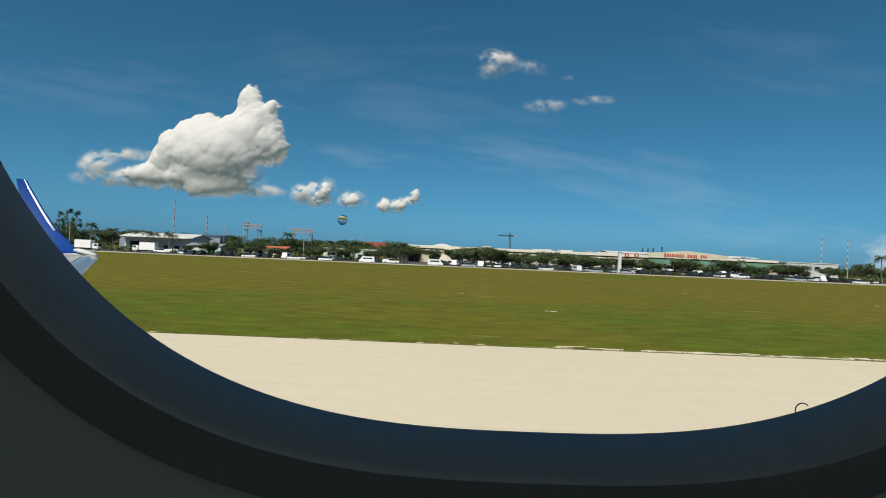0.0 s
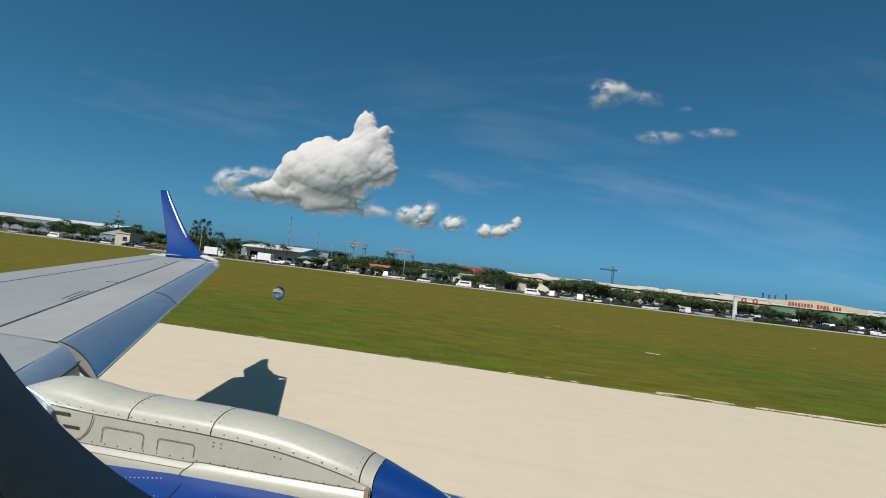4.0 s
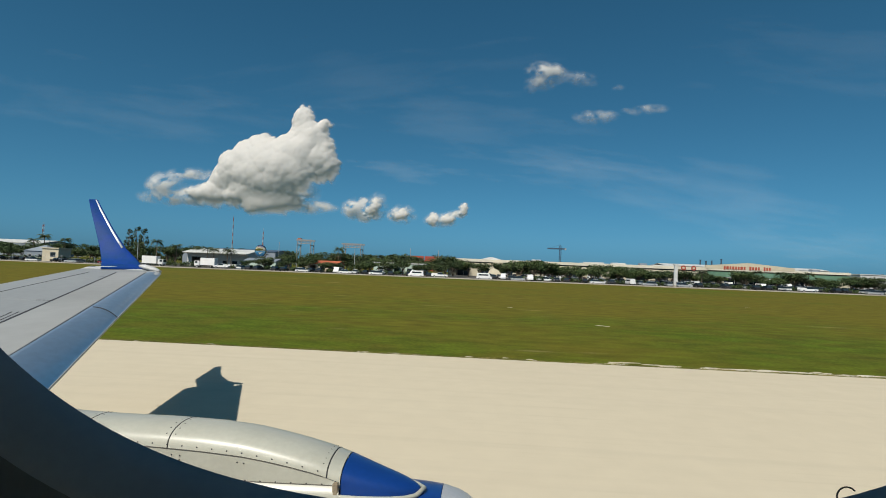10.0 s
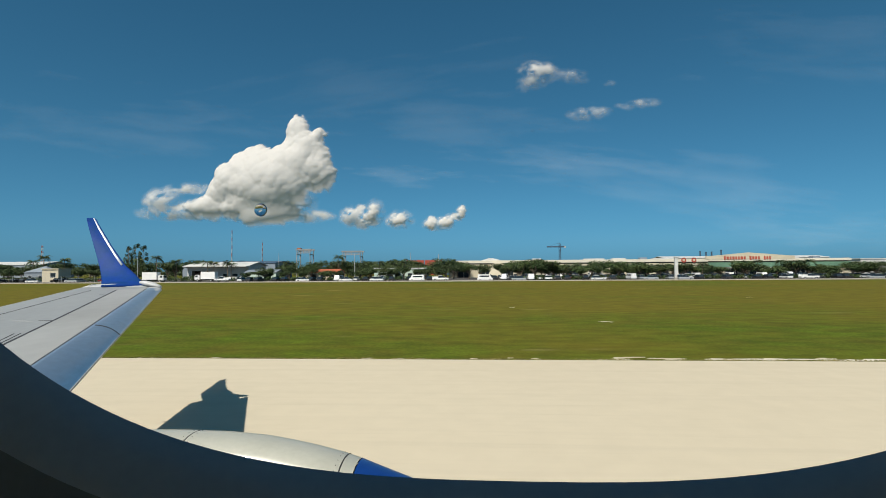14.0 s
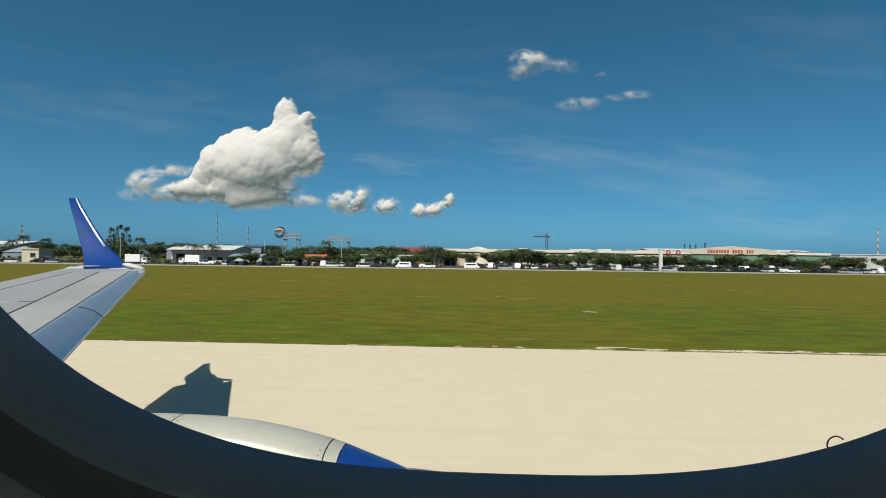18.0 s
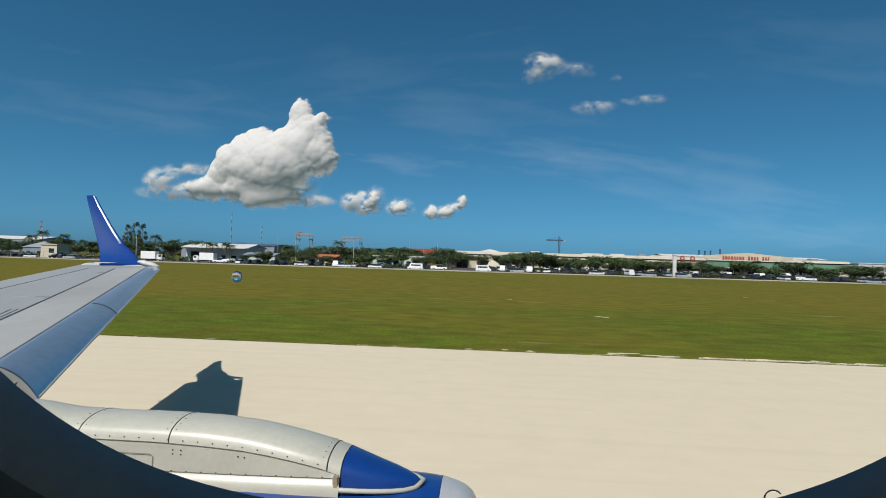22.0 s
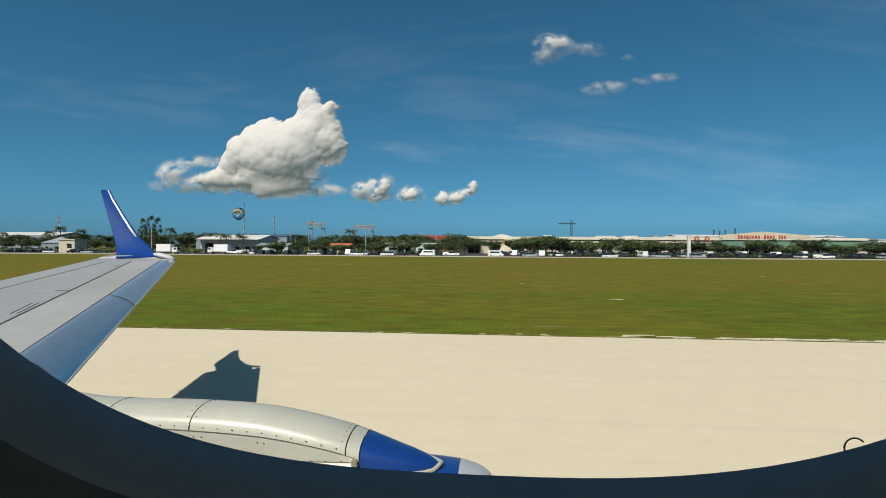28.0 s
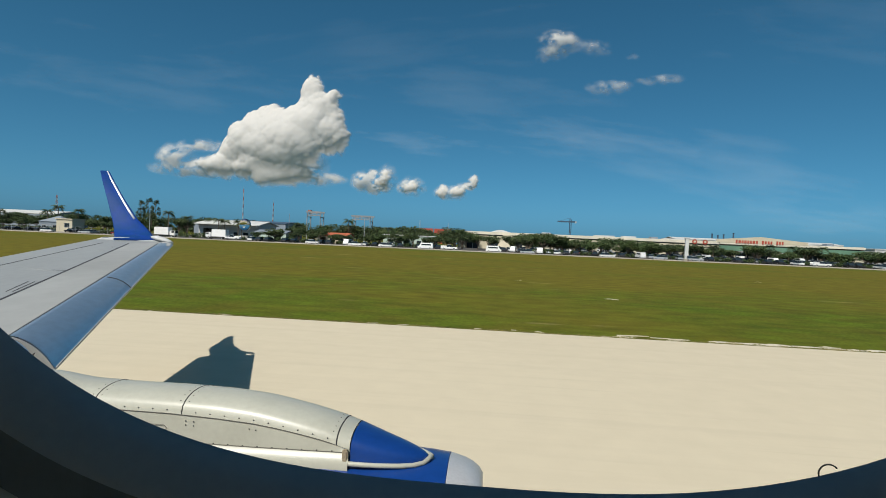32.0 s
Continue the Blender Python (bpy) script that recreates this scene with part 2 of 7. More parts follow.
def ground_material():
    """Mown grass: green near the strip, dry brown swathes, small pale bare spots."""
    m = material("mown_grass", (0.065, 0.095, 0.006), 0.95, 0.0, 0.22, 0.35, 5.0, 0.02, (0.072, 0.076, 0.0075), 0.5, axis="world")
    n, l = m.node_tree.nodes, m.node_tree.links
    p = n["Principled BSDF"]
    old = p.inputs["Base Color"].links[0].from_socket
    geo = n.new("ShaderNodeNewGeometry")
    mp = n.new("ShaderNodeMapping")
    mp.inputs["Scale"].default_value = (0.030, 0.055, 1)
    swathe = n.new("ShaderNodeTexNoise")
    swathe.inputs["Scale"].default_value, swathe.inputs["Detail"].default_value = 1.0, 4
    l.new(geo.outputs["Position"], mp.inputs[0])
    l.new(mp.outputs[0], swathe.inputs["Vector"])
    sep = n.new("ShaderNodeSeparateXYZ")
    l.new(geo.outputs["Position"], sep.inputs[0])
    ramp = n.new("ShaderNodeMapRange")
    ramp.inputs[1].default_value, ramp.inputs[2].default_value = 0.46, 0.68
    dry = n.new("ShaderNodeMixRGB")
    dry.inputs[2].default_value = (0.112, 0.091, 0.010, 1)
    l.new(old, dry.inputs[1])
    # the strip beside the runway and the far side stay greener, the middle has dried out
    near, far = n.new("ShaderNodeMapRange"), n.new("ShaderNodeMapRange")
    near.inputs[1].default_value, near.inputs[2].default_value, near.inputs[4].default_value = 27, 56, 0.20
    far.inputs[1].default_value, far.inputs[2].default_value, far.inputs[4].default_value = 110, 165, -0.12
    dry_bias, dry_sum = n.new("ShaderNodeMath"), n.new("ShaderNodeMath")
    l.new(sep.outputs[1], near.inputs[0])
    l.new(sep.outputs[1], far.inputs[0])
    l.new(near.outputs[0], dry_bias.inputs[0])
    l.new(far.outputs[0], dry_bias.inputs[1])
    l.new(swathe.outputs[0], dry_sum.inputs[0])
    l.new(dry_bias.outputs[0], dry_sum.inputs[1])
    l.new(dry_sum.outputs[0], ramp.inputs[0])
    k = n.new("ShaderNodeMath")
    k.operation = "MULTIPLY"
    k.inputs[1].default_value = 0.80
    l.new(ramp.outputs[0], k.inputs[0])
    l.new(k.outputs[0], dry.inputs[0])
    # streaks left by the mower and by the dry season
    streak = n.new("ShaderNodeTexNoise")
    streak.inputs["Scale"].default_value, streak.inputs["Detail"].default_value = 1.0, 7
    mp3 = n.new("ShaderNodeMapping")
    mp3.inputs["Scale"].default_value = (0.5, 0.9, 1)
    l.new(geo.outputs["Position"], mp3.inputs[0])
    l.new(mp3.outputs[0], streak.inputs["Vector"])
    sv = n.new("ShaderNodeMapRange")
    sv.inputs[1].default_value, sv.inputs[2].default_value, sv.inputs[3].default_value, sv.inputs[4].default_value = 0.3, 0.7, 0.76, 1.26
    l.new(streak.outputs[0], sv.inputs[0])
    hs2 = n.new("ShaderNodeHueSaturation")
    l.new(sv.outputs[0], hs2.inputs["Value"])
    l.new(dry.outputs[0], hs2.inputs["Color"])
    spot = n.new("ShaderNodeTexNoise")
    spot.inputs["Scale"].default_value, spot.inputs["Detail"].default_value = 0.16, 6
    mp2 = n.new("ShaderNodeMapping")
    mp2.inputs["Scale"].default_value = (0.55, 2.0, 1)
    l.new(geo.outputs["Position"], mp2.inputs[0])
    l.new(mp2.outputs[0], spot.inputs["Vector"])
    sr = n.new("ShaderNodeMapRange")
    sr.inputs[1].default_value, sr.inputs[2].default_value = 0.66, 0.78
    l.new(spot.outputs[0], sr.inputs[0])
    bare = n.new("ShaderNodeMixRGB")
    bare.inputs[2].default_value = (0.26, 0.215, 0.10, 1)
    l.new(sr.outputs[0], bare.inputs[0])
    l.new(hs2.outputs[0], bare.inputs[1])
    l.new(bare.outputs[0], p.inputs["Base Color"])
    p.inputs["Specular IOR Level"].default_value = 0.1
    return m


M_GRASS = ground_material()


# ---- building helpers ----
def link_bm(name, bm, mat, parent=None, label="", smooth=False):
    bmesh.ops.recalc_face_normals(bm, faces=bm.faces)
    me = bpy.data.meshes.new(name)
    bm.to_mesh(me)
    bm.free()
    if smooth:
        for p in me.polygons:
            p.use_smooth = len(p.vertices) <= 4
    for m in mat if isinstance(mat, (list, tuple)) else [mat]:
        me.materials.append(m)
    ob = new(name, me)
    if parent:
        ob.parent = parent
    if label:
        tagged(ob, label)
    return ob


def part(name, bm, mat, parent, label="", smooth=False):
    return link_bm(name, bm, mat, parent, label, smooth)


def base(name, label, category, at=(0, 0, 0), turn=0, group="", kind=""):
    ob = new(name)
    ob.matrix_basis = pose(*at, 0, 0, turn)
    return tagged(ob, label, category, group, kind)


def bm_box(sx, sy, sz, at=(0, 0, 0), bevel=0.0, m=None):
    bm = bmesh.new()
    add_box(bm, sx, sy, sz, at, m)
    if bevel:
        bmesh.ops.bevel(bm, geom=bm.edges[:], offset=bevel, segments=2, affect="EDGES", clamp_overlap=True)
    return bm


def add_box(bm, sx, sy, sz, at=(0, 0, 0), m=None):
    mm = (m or Matrix.Identity(4)) @ Matrix.Translation(at) @ Matrix.Diagonal((sx, sy, sz, 1))
    return bmesh.ops.create_cube(bm, size=1.0, matrix=mm)


def add_tube(bm, a, b, r0, r1=None, n=10, caps=True):
    a, b = Vector(a), Vector(b)
    m = Matrix.Translation((a + b) / 2) @ (b - a).to_track_quat("Z", "Y").to_matrix().to_4x4()
    return bmesh.ops.create_cone(bm, cap_ends=caps, segments=n, radius1=r0, radius2=r0 if r1 is None else r1, depth=(b - a).length, matrix=m)


def bm_tube(a, b, r0, r1=None, n=10):
    bm = bmesh.new()
    add_tube(bm, a, b, r0, r1, n)
    return bm


def loft(rings, closed=True, cap0=False, cap1=False, bm=None):
    """Faces between rings of equally many points."""
    bm = bm or bmesh.new()
    vs = [[bm.verts.new(p) for p in r] for r in rings]
    n = len(vs[0])
    for a, b in zip(vs, vs[1:]):
        for i in range(n if closed else n - 1):
            j = (i + 1) % n
            bm.faces.new((a[i], a[j], b[j], b[i]))
    if cap0:
        bm.faces.new(vs[0])
    if cap1:
        bm.faces.new(vs[-1][::-1])
    return bm


def ribbon(points, width, up=(0, 0, 1), lift=0.003, thick=0.003):
    """A thin strip with depth along points, lying on a surface whose normal is about up."""
    bm = bmesh.new()
    up = Vector(up).normalized()
    rings = []
    for i, p in enumerate(points):
        p = Vector(p)
        d = (Vector(points[min(i + 1, len(points) - 1)]) - Vector(points[max(i - 1, 0)])).normalized()
        s = d.cross(up).normalized() * width / 2
        q = p + up * lift
        rings.append([q - s, q + s, q + s - up * (thick + lift), q - s - up * (thick + lift)])
    return loft(rings, True, True, True, bm)


def pipe(points, r, n=6, closed=False):
    """A smooth round bar along points."""
    pts = [Vector(p) for p in points]
    rings, side = [], None
    for i, p in enumerate(pts):
        d = (pts[min(i + 1, len(pts) - 1)] - pts[max(i - 1, 0)]).normalized()
        if side is None:
            side = d.orthogonal().normalized()
        side = (side - d * side.dot(d)).normalized()
        up = d.cross(side)
        rings.append([tuple(p + (side * math.cos(2 * math.pi * k / n) + up * math.sin(2 * math.pi * k / n)) * r) for k in range(n)])
    return loft(rings, True, True, True)


def revolve(profile, centre, axis="x", n=48, bm=None, sweep=None):
    """Rings round the x axis through centre, from (x, r) pairs."""
    rings = []
    for x, r in profile:
        rings.append([(x, centre[0] + r * math.cos(2 * math.pi * i / n), centre[1] + r * math.sin(2 * math.pi * i / n)) for i in range(n)])
    return loft(rings, True, bm=bm)


# ---- ground ----
def flat(name, pts, z, mat, label, category, thick=0.03):
    bm = bmesh.new()
    top = [bm.verts.new((x, y, z)) for x, y in pts]
    bm.faces.new(top)
    r = bmesh.ops.extrude_face_region(bm, geom=bm.faces[:])
    for v in r["geom"]:
        if isinstance(v, bmesh.types.BMVert):
            v.co.z -= thick
    return tagged(link_bm(name, bm, mat), label, category, kind="structure")


flat("ground", [(-3500, -1500), (3500, -1500), (3500, 4400), (-3500, 4400)], -0.012, M_GRASS, "mown airfield grass with dry brown swathes and bare spots", "grass", 0.5)
flat("runway", [(-1400, -26), (1400, -26), (1400, 21.6), (-1400, 21.6)], 0.0, M_CONCRETE, "pale sunlit runway surface, smooth and bleached", "runway", 0.2)


# ---- the aeroplane: cabin window ----
WX, WZ0, WA, WB, WN = 0.0, 3.538, 0.219, 0.295, 2.77


def bend(z):
    """How far the side wall leans in with height, as the tube of the fuselage does."""
    return math.sqrt(1.5 ** 2 - max(z - 3.55, 0.0) ** 2) - 1.5


def window_ring(grow, y, n=224):
    """The opening's outline, grown outwards by so many metres, at depth y."""
    pts = []
    for i in range(n):
        a = 2 * math.pi * i / n
        c, s = math.cos(a), math.sin(a)
        z = WZ0 + WB + math.copysign(abs(s) ** (2 / WN), s) * (WB + grow)
        pts.append((WX + math.copysign(abs(c) ** (2 / WN), c) * (WA + grow), y + bend(z), z))
    return pts


def cabin():
    wall = base("wall_window_side", "grey cabin lining round the aircraft window", "wall", kind="structure")
    n = 224
    # the lining: from the seal out to a wide panel that follows the tube of the fuselage
    rings = [window_ring(0.0262, 0.1392, n), window_ring(0.028, 0.1372, n), window_ring(0.05, 0.1362, n), window_ring(0.12, 0.133, n)]
    square = []
    for x, y, z in window_ring(0.12, 0.11, n):
        dx, dz = x - WX, z - (WZ0 + WB)
        k = min(1.2 / max(abs(dx), 1e-6), 0.9 / max(abs(dz), 1e-6))
        square.append((WX + dx * k, 0.10 + bend(WZ0 + WB + dz * k), WZ0 + WB + dz * k))
    part("lining_panel", loft(rings + [square]), M_LINING, wall, "smooth grey plastic panel", True)
    seal = base("window_1", "oval aircraft window with a thick black rubber seal", "window", kind="structure")
    prof = [(0.000, 0.152), (0.001, 0.149), (0.0035, 0.1445), (0.007, 0.1405), (0.0092, 0.1385), (0.0104, 0.1378), (0.0118, 0.1376), (0.014, 0.1379), (0.020, 0.1386), (0.026, 0.1390)]
    # the lip's paler tone paints the light on its slope
    part("seal_lip", loft([window_ring(g, y, n) for g, y in prof[:7]]), M_LIPSEAL, seal, "black rubber lip against the pane, painted paler as if lit", True)
    part("seal_ring", loft([window_ring(g, y, n) for g, y in prof[6:]]), M_RUBBER, seal, "soft black rubber ring round the pane", True)
    part("outer_reveal", loft([window_ring(0.0, 0.152, n), window_ring(0.004, 0.155, n), window_ring(0.03, 0.163, n), window_ring(0.06, 0.172, n)]), M_RUBBER, seal, "", True)
    # breather hole in the pane: a small open ring
    bm = bmesh.new()
    arc = [radians(a) for a in range(40, 275, 12)]
    for a, b in zip(arc, arc[1:]):
        c = Vector((0.0955, 0.152, 3.549))
        add_tube(bm, c + Vector((math.cos(a), 0, math.sin(a))) * 0.0026, c + Vector((math.cos(b), 0, math.sin(b))) * 0.0025, 0.00022, n=6)
    part("breather_ring", bm, M_SEAM, seal, "tiny dark open ring near the sill", True)
    # a water droplet clings to the outer pane
    bm = bmesh.new()
    bmesh.ops.create_uvsphere(bm, u_segments=24, v_segments=14, radius=1.0, matrix=Matrix.Translation((-0.0682, 0.1535, 3.6085)) @ Matrix.Diagonal((0.00175, 0.0012, 0.0018, 1)))
    tagged(link_bm("water_droplet", bm, M_WATER, None, "", True), "clear round water droplet clinging to the window pane", "droplet").visible_shadow = False
    # fuselage tube with the window cut out of it
    cy, cz, R = -1.318, 3.35, 1.5
    hull = base("airliner", "white twin-engine airliner with blue winglet and nacelle", "airliner")

    def skin(r, x0, x1, name, mat, hole, inner=False):
        bm = bmesh.new()
        xs = sorted(set([x0, x1, -0.45, 0.45, -1.2, 1.2] + [x0 + (x1 - x0) * i / 16 for i in range(17)]))
        th = [2 * math.pi * i / 64 for i in range(64)]
        grid = {}
        for i, x in enumerate(xs):
            for j, a in enumerate(th):
                grid[i, j] = bm.verts.new((x, cy + r * math.cos(a), cz + r * math.sin(a)))
        lo, hi = -2, 6
        for i in range(len(xs) - 1):
            for j in range(64):
                k = j if j < 32 else j - 64
                if hole and -0.46 < xs[i] < 0.44 and xs[i + 1] < 0.46 and lo <= k < hi:
                    continue
                # unseen wide opening in the far side, added to light the lining
                if hole and -1.3 < xs[i] and xs[i + 1] < 1.4 and 1.7 < abs(th[j]) and 28 <= j < 34:
                    continue
                bm.faces.new((grid[i, j], grid[i + 1, j], grid[i + 1, (j + 1) % 64], grid[i, (j + 1) % 64]))
        if hole:
            ring = [(x, cy + math.sqrt(r * r - (z - cz) ** 2), z) for x, y, z in window_ring(0.055, 0, n)]
            a0, a1 = lo * 2 * math.pi / 64, hi * 2 * math.pi / 64
            zc = WZ0 + WB
            rect = []
            for x, y, z in window_ring(0.0, 0, n):
                dx, dz = x - WX, z - zc
                k = min(0.45 / max(abs(dx), 1e-6), ((cz + r * math.sin(a1)) - zc) / dz if dz > 1e-6 else 1e9, (zc - (cz + r * math.sin(a0))) / -dz if dz < -1e-6 else 1e9)
                zz = zc + dz * k
                rect.append((WX + dx * k, cy + math.sqrt(max(r * r - (zz - cz) ** 2, 0)), zz))
            loft([ring, rect], True, bm=bm)
        return part(name, bm, mat, hull, "", True)

    skin(R, -14.0, 9.5, "fuselage_skin", M_WHITE, True)
    # plain end caps close the tube
    for x, nm in ((-14.0, "rear_bulkhead"), (9.5, "front_bulkhead")):
        bm = bmesh.new()
        bmesh.ops.create_circle(bm, cap_ends=True, segments=64, radius=R, matrix=Matrix.Translation((x, cy, cz)) @ Matrix.Rotation(math.pi / 2, 4, "Y"))
        part(nm, bm, M_WHITE, hull)
    # plain cabin shell behind the camera, its far side left open for that light
    shell = base("cabin_shell", "plain grey cabin walls, floor and ceiling", "cabin", kind="structure")
    for nm, size, c in (("ceiling_panel", (2.4, 2.75, 0.02), (0, -1.3, 4.75)), ("floor_panel", (2.4, 2.85, 0.02), (0, -1.3, 2.90)),
                        ("far_panel_below", (2.4, 0.02, 0.45), (0, -2.72, 3.12)), ("far_panel_above", (2.4, 0.02, 0.75), (0, -2.62, 4.37)),
                        ("rear_panel", (0.02, 2.8, 1.84), (-1.2, -1.3, 3.82)), ("front_panel", (0.02, 2.8, 1.84), (1.2, -1.3, 3.82))):
        part(nm, bm_box(*size, c), M_LINING, shell)
    return hull


airliner = cabin()


# ---- the aeroplane: wing ----
def wing_z(y):
    return 2.45 + 0.082 * (y - 3.3)


def front(y):
    """Front edge of the upper skin, behind the slats."""
    return -4.28 - 0.4645 * (y - 4.5)


def trail(y):
    return -8.25 - 0.265 * (y - 6.6) if y > 4.6 else -7.72 - 0.02 * (4.6 - y)


def settle(p, u):
    """The wing twists towards its trailing edge, which stands higher and nearer than a flat plane would put it."""
    k = 1 - 0.085 * min(max(u, 0.0), 1.0)
    return (p[0] * k, p[1] * k, 3.6 + (p[2] - 3.6) * k)


def wing_section(y, n=14):
    """Upper line from front to trailing edge, then the lower line back."""
    x0, x1 = front(y) + 0.03, trail(y)
    c = x0 - x1
    up, lo = [], []
    for i in range(n + 1):
        u = i / n
        zu = wing_z(y) - 0.018 * max(u - 0.5, 0) ** 1.5 * c - (0.02 if i == 0 else 0)
        q = settle((x0 - u * c, y, zu), u)
        up.append(q)
        lo.append((q[0], q[1], q[2] - 0.015 - 0.085 * c * (1 - u ** 1.6) * (0.75 + 0.5 * u)))
    return up + lo[::-1]


def mid(a, b, f):
    return tuple(p + (q - p) * f for p, q in zip(a, b))


def slat_skin(top, low, steps=10, bulge=0.045, thick=0.035, caps=False):
    """A curved slat between its upper edge and its nose line, each given by points along the span."""
    rings = []
    for k in range(steps + 1):
        f = k / steps
        def along(line):
            q = f * (len(line) - 1)
            i = min(int(q), len(line) - 2)
            return Vector(mid(line[i], line[i + 1], q - i))
        t, b = along(top), along(low)
        c = t + (b - t) * 0.62 + Vector((0, 0, (t.z - b.z) * 0.30 + bulge))
        ring, inner = [], []
        for i in range(13):
            u = i / 12
            p = t * (1 - u) ** 2 + c * 2 * u * (1 - u) + b * u * u
            ring.append(tuple(p))
            inner.append(tuple(p + Vector((-0.012, 0, -thick - 0.05 * math.sin(math.pi * u)))))
        nose = [tuple(b + Vector((0.012, 0.004, -0.012))), tuple(b + Vector((0.004, 0, -0.03)))]
        rings.append(ring + nose + inner[::-1])
    return loft(rings, True, caps, caps)


def wing():
    w = part("wing", loft([wing_section(y) for y in (0.15, 1.0, 2.0, 3.0, 3.8, 5.0, 6.86, 8.5, 10.0, 11.4, 12.2, 12.75)], True, True, True), M_WING, airliner, "swept wing with a matt grey skin and rubbed streaks")
    # tip fairing, pale
    tip, r0 = [], wing_section(12.75)
    cx = sum(p[0] for p in r0) / len(r0)
    for k, (dy, sc) in enumerate(((0.0, 1.0), (0.12, 0.95), (0.2, 0.82), (0.26, 0.6))):
        tip.append([(cx + (p[0] - cx) * sc - 0.05 * k, p[1] + dy, p[2] + 0.02 * k) for p in r0])
    part("tip_fairing", loft(tip, True, True, True), M_CHIP, w, "pale worn wingtip fairing", True)
    # slats: upper edge and nose line
    t0, t1, t2 = (-4.28, 4.5, 2.562), (-5.69, 7.55, 2.812), (-7.97, 12.45, 3.212)
    b0, b1, b2 = (-3.97, 4.66, 2.25), (-5.40, 7.74, 2.65), (-7.80, 12.70, 3.165)
    part("slat", slat_skin([t0, t1], [b0, b1]), M_METAL, w, "bare blue-grey metal slat", True)
    part("slat", slat_skin([t1, t2], [b1, b2]), M_METAL, w, "bare blue-grey metal slat with flaking paint", True)
    part("inboard_slat", slat_skin([(-3.42, 3.1, 2.60), (-2.15, 0.3, 2.45)], [(-2.92, 3.1, 2.455), (-1.55, 0.3, 2.34)]), M_METAL, w, "bare blue-grey metal slat by the fuselage", True)
    te, be = Vector((-3.42, 3.105, 2.60)), Vector((-2.92, 3.105, 2.455))
    ce = te + (be - te) * 0.62 + Vector((0, 0, (te.z - be.z) * 0.30 + 0.045))
    part("slat_end_rim", pipe([tuple(te * (1 - u) ** 2 + ce * 2 * u * (1 - u) + be * u * u) for u in [k / 12 for k in range(13)]], 0.006, 6), M_METAL, w, "thin metal rim at the slat's end", True)
    part("fixed_leading_edge", slat_skin([(-3.60, 3.25, 2.45), (-4.20, 4.44, 2.545)], [(-3.36, 3.25, 2.38), (-3.91, 4.32, 2.455)], 4, 0.02), M_METAL, w, "bare metal edge over the pylon", True)
    # cove shade under the fixed edge as a dark sheet, white pylon root below
    a0, a1 = (-3.385, 3.25, 2.375), (-3.935, 4.40, 2.452)
    part("cove_shade", loft([[a0, a1], [(a0[0] - 0.03, a0[1], a0[2] - 0.07), (a1[0] - 0.03, a1[1], a1[2] - 0.07)]], False), M_DARKLINE, w, "dark sheet painted as the shade under the leading edge")
    part("pylon_root", loft([[(a0[0] - 0.02, a0[1], a0[2] - 0.06), (a1[0] - 0.02, a1[1], a1[2] - 0.06)], [(a0[0] + 0.03, a0[1], a0[2] - 0.16), (a1[0] + 0.03, a1[1], a1[2] - 0.20)], [(a0[0] - 0.3, a0[1], a0[2] - 0.5), (a1[0] - 0.3, a1[1], a1[2] - 0.5)]], False), M_WHITE, w, "cream root fairing of the pylon", True)
    part("inboard_panel", loft([[(-3.44, 3.05, 2.58), (-2.14, 0.25, 2.445), (-2.14, 0.25, 2.40), (-3.44, 3.05, 2.53)], [(-4.6, 3.3, 2.47), (-3.6, 0.25, 2.30), (-3.6, 0.25, 2.22), (-4.6, 3.3, 2.40)]], True, True, True), M_WING, w, "grey skin panel between fuselage and pylon")
    part("slat_end_rib", slat_skin([(-4.27, 4.47, 2.555), (-4.275, 4.49, 2.556)], [(-3.955, 4.63, 2.255), (-3.962, 4.645, 2.253)], 1, 0.04, 0.09, True), M_FRONT, w, "pale hollow slat end with brackets")
    # dark joint between the two slats
    tt, bb = Vector(t1), Vector(b1)
    cc = tt + (bb - tt) * 0.62 + Vector((0, 0, (tt.z - bb.z) * 0.30 + 0.045))
    part("slat_joint", pipe([tuple(tt * (1 - u) ** 2 + cc * 2 * u * (1 - u) + bb * u * u + Vector((0, 0, 0.002))) for u in [k / 12 for k in range(1, 13)]], 0.008, 6), M_DARKLINE, w, "dark joint between the slats")
    # bright worn strip along the nose of each slat
    for ends in ((b0, b1), (b1, b2)):
        part("nose_strip", pipe([tuple(Vector(mid(ends[0], ends[1], 0.004 + 0.992 * k / 8)) + Vector((0.006, 0.0, -0.006))) for k in range(9)], 0.009, 6), M_FRONT, w, "dull worn strip along the slat's nose", True)
    # streaked panel between the slats and the long gap
    rows = []
    for k in range(25):
        f = k / 24
        fore, aft = mid((-4.31, 4.5, 0), (-7.99, 12.40, 0), f), mid((-5.06, 4.5, 0), (-8.46, 12.05, 0), f)
        row = []
        for q in range(7):
            x, y, _ = mid(fore, aft, q / 6)
            c, u = front(y) + 0.03 - trail(y), (front(y) + 0.03 - x) / (front(y) + 0.03 - trail(y))
            row.append(settle((x, y, wing_z(y) - 0.018 * max(u - 0.5, 0) ** 1.5 * c + 0.004), u))
        rows.append(row)
    part("front_skin_panel", loft(rows, False), M_FRONT, w, "beige skin panel with dark rubbed streaks", True)
    # pale paint worn off the outer slat in flakes
    rng = random.Random(5)
    bm = bmesh.new()
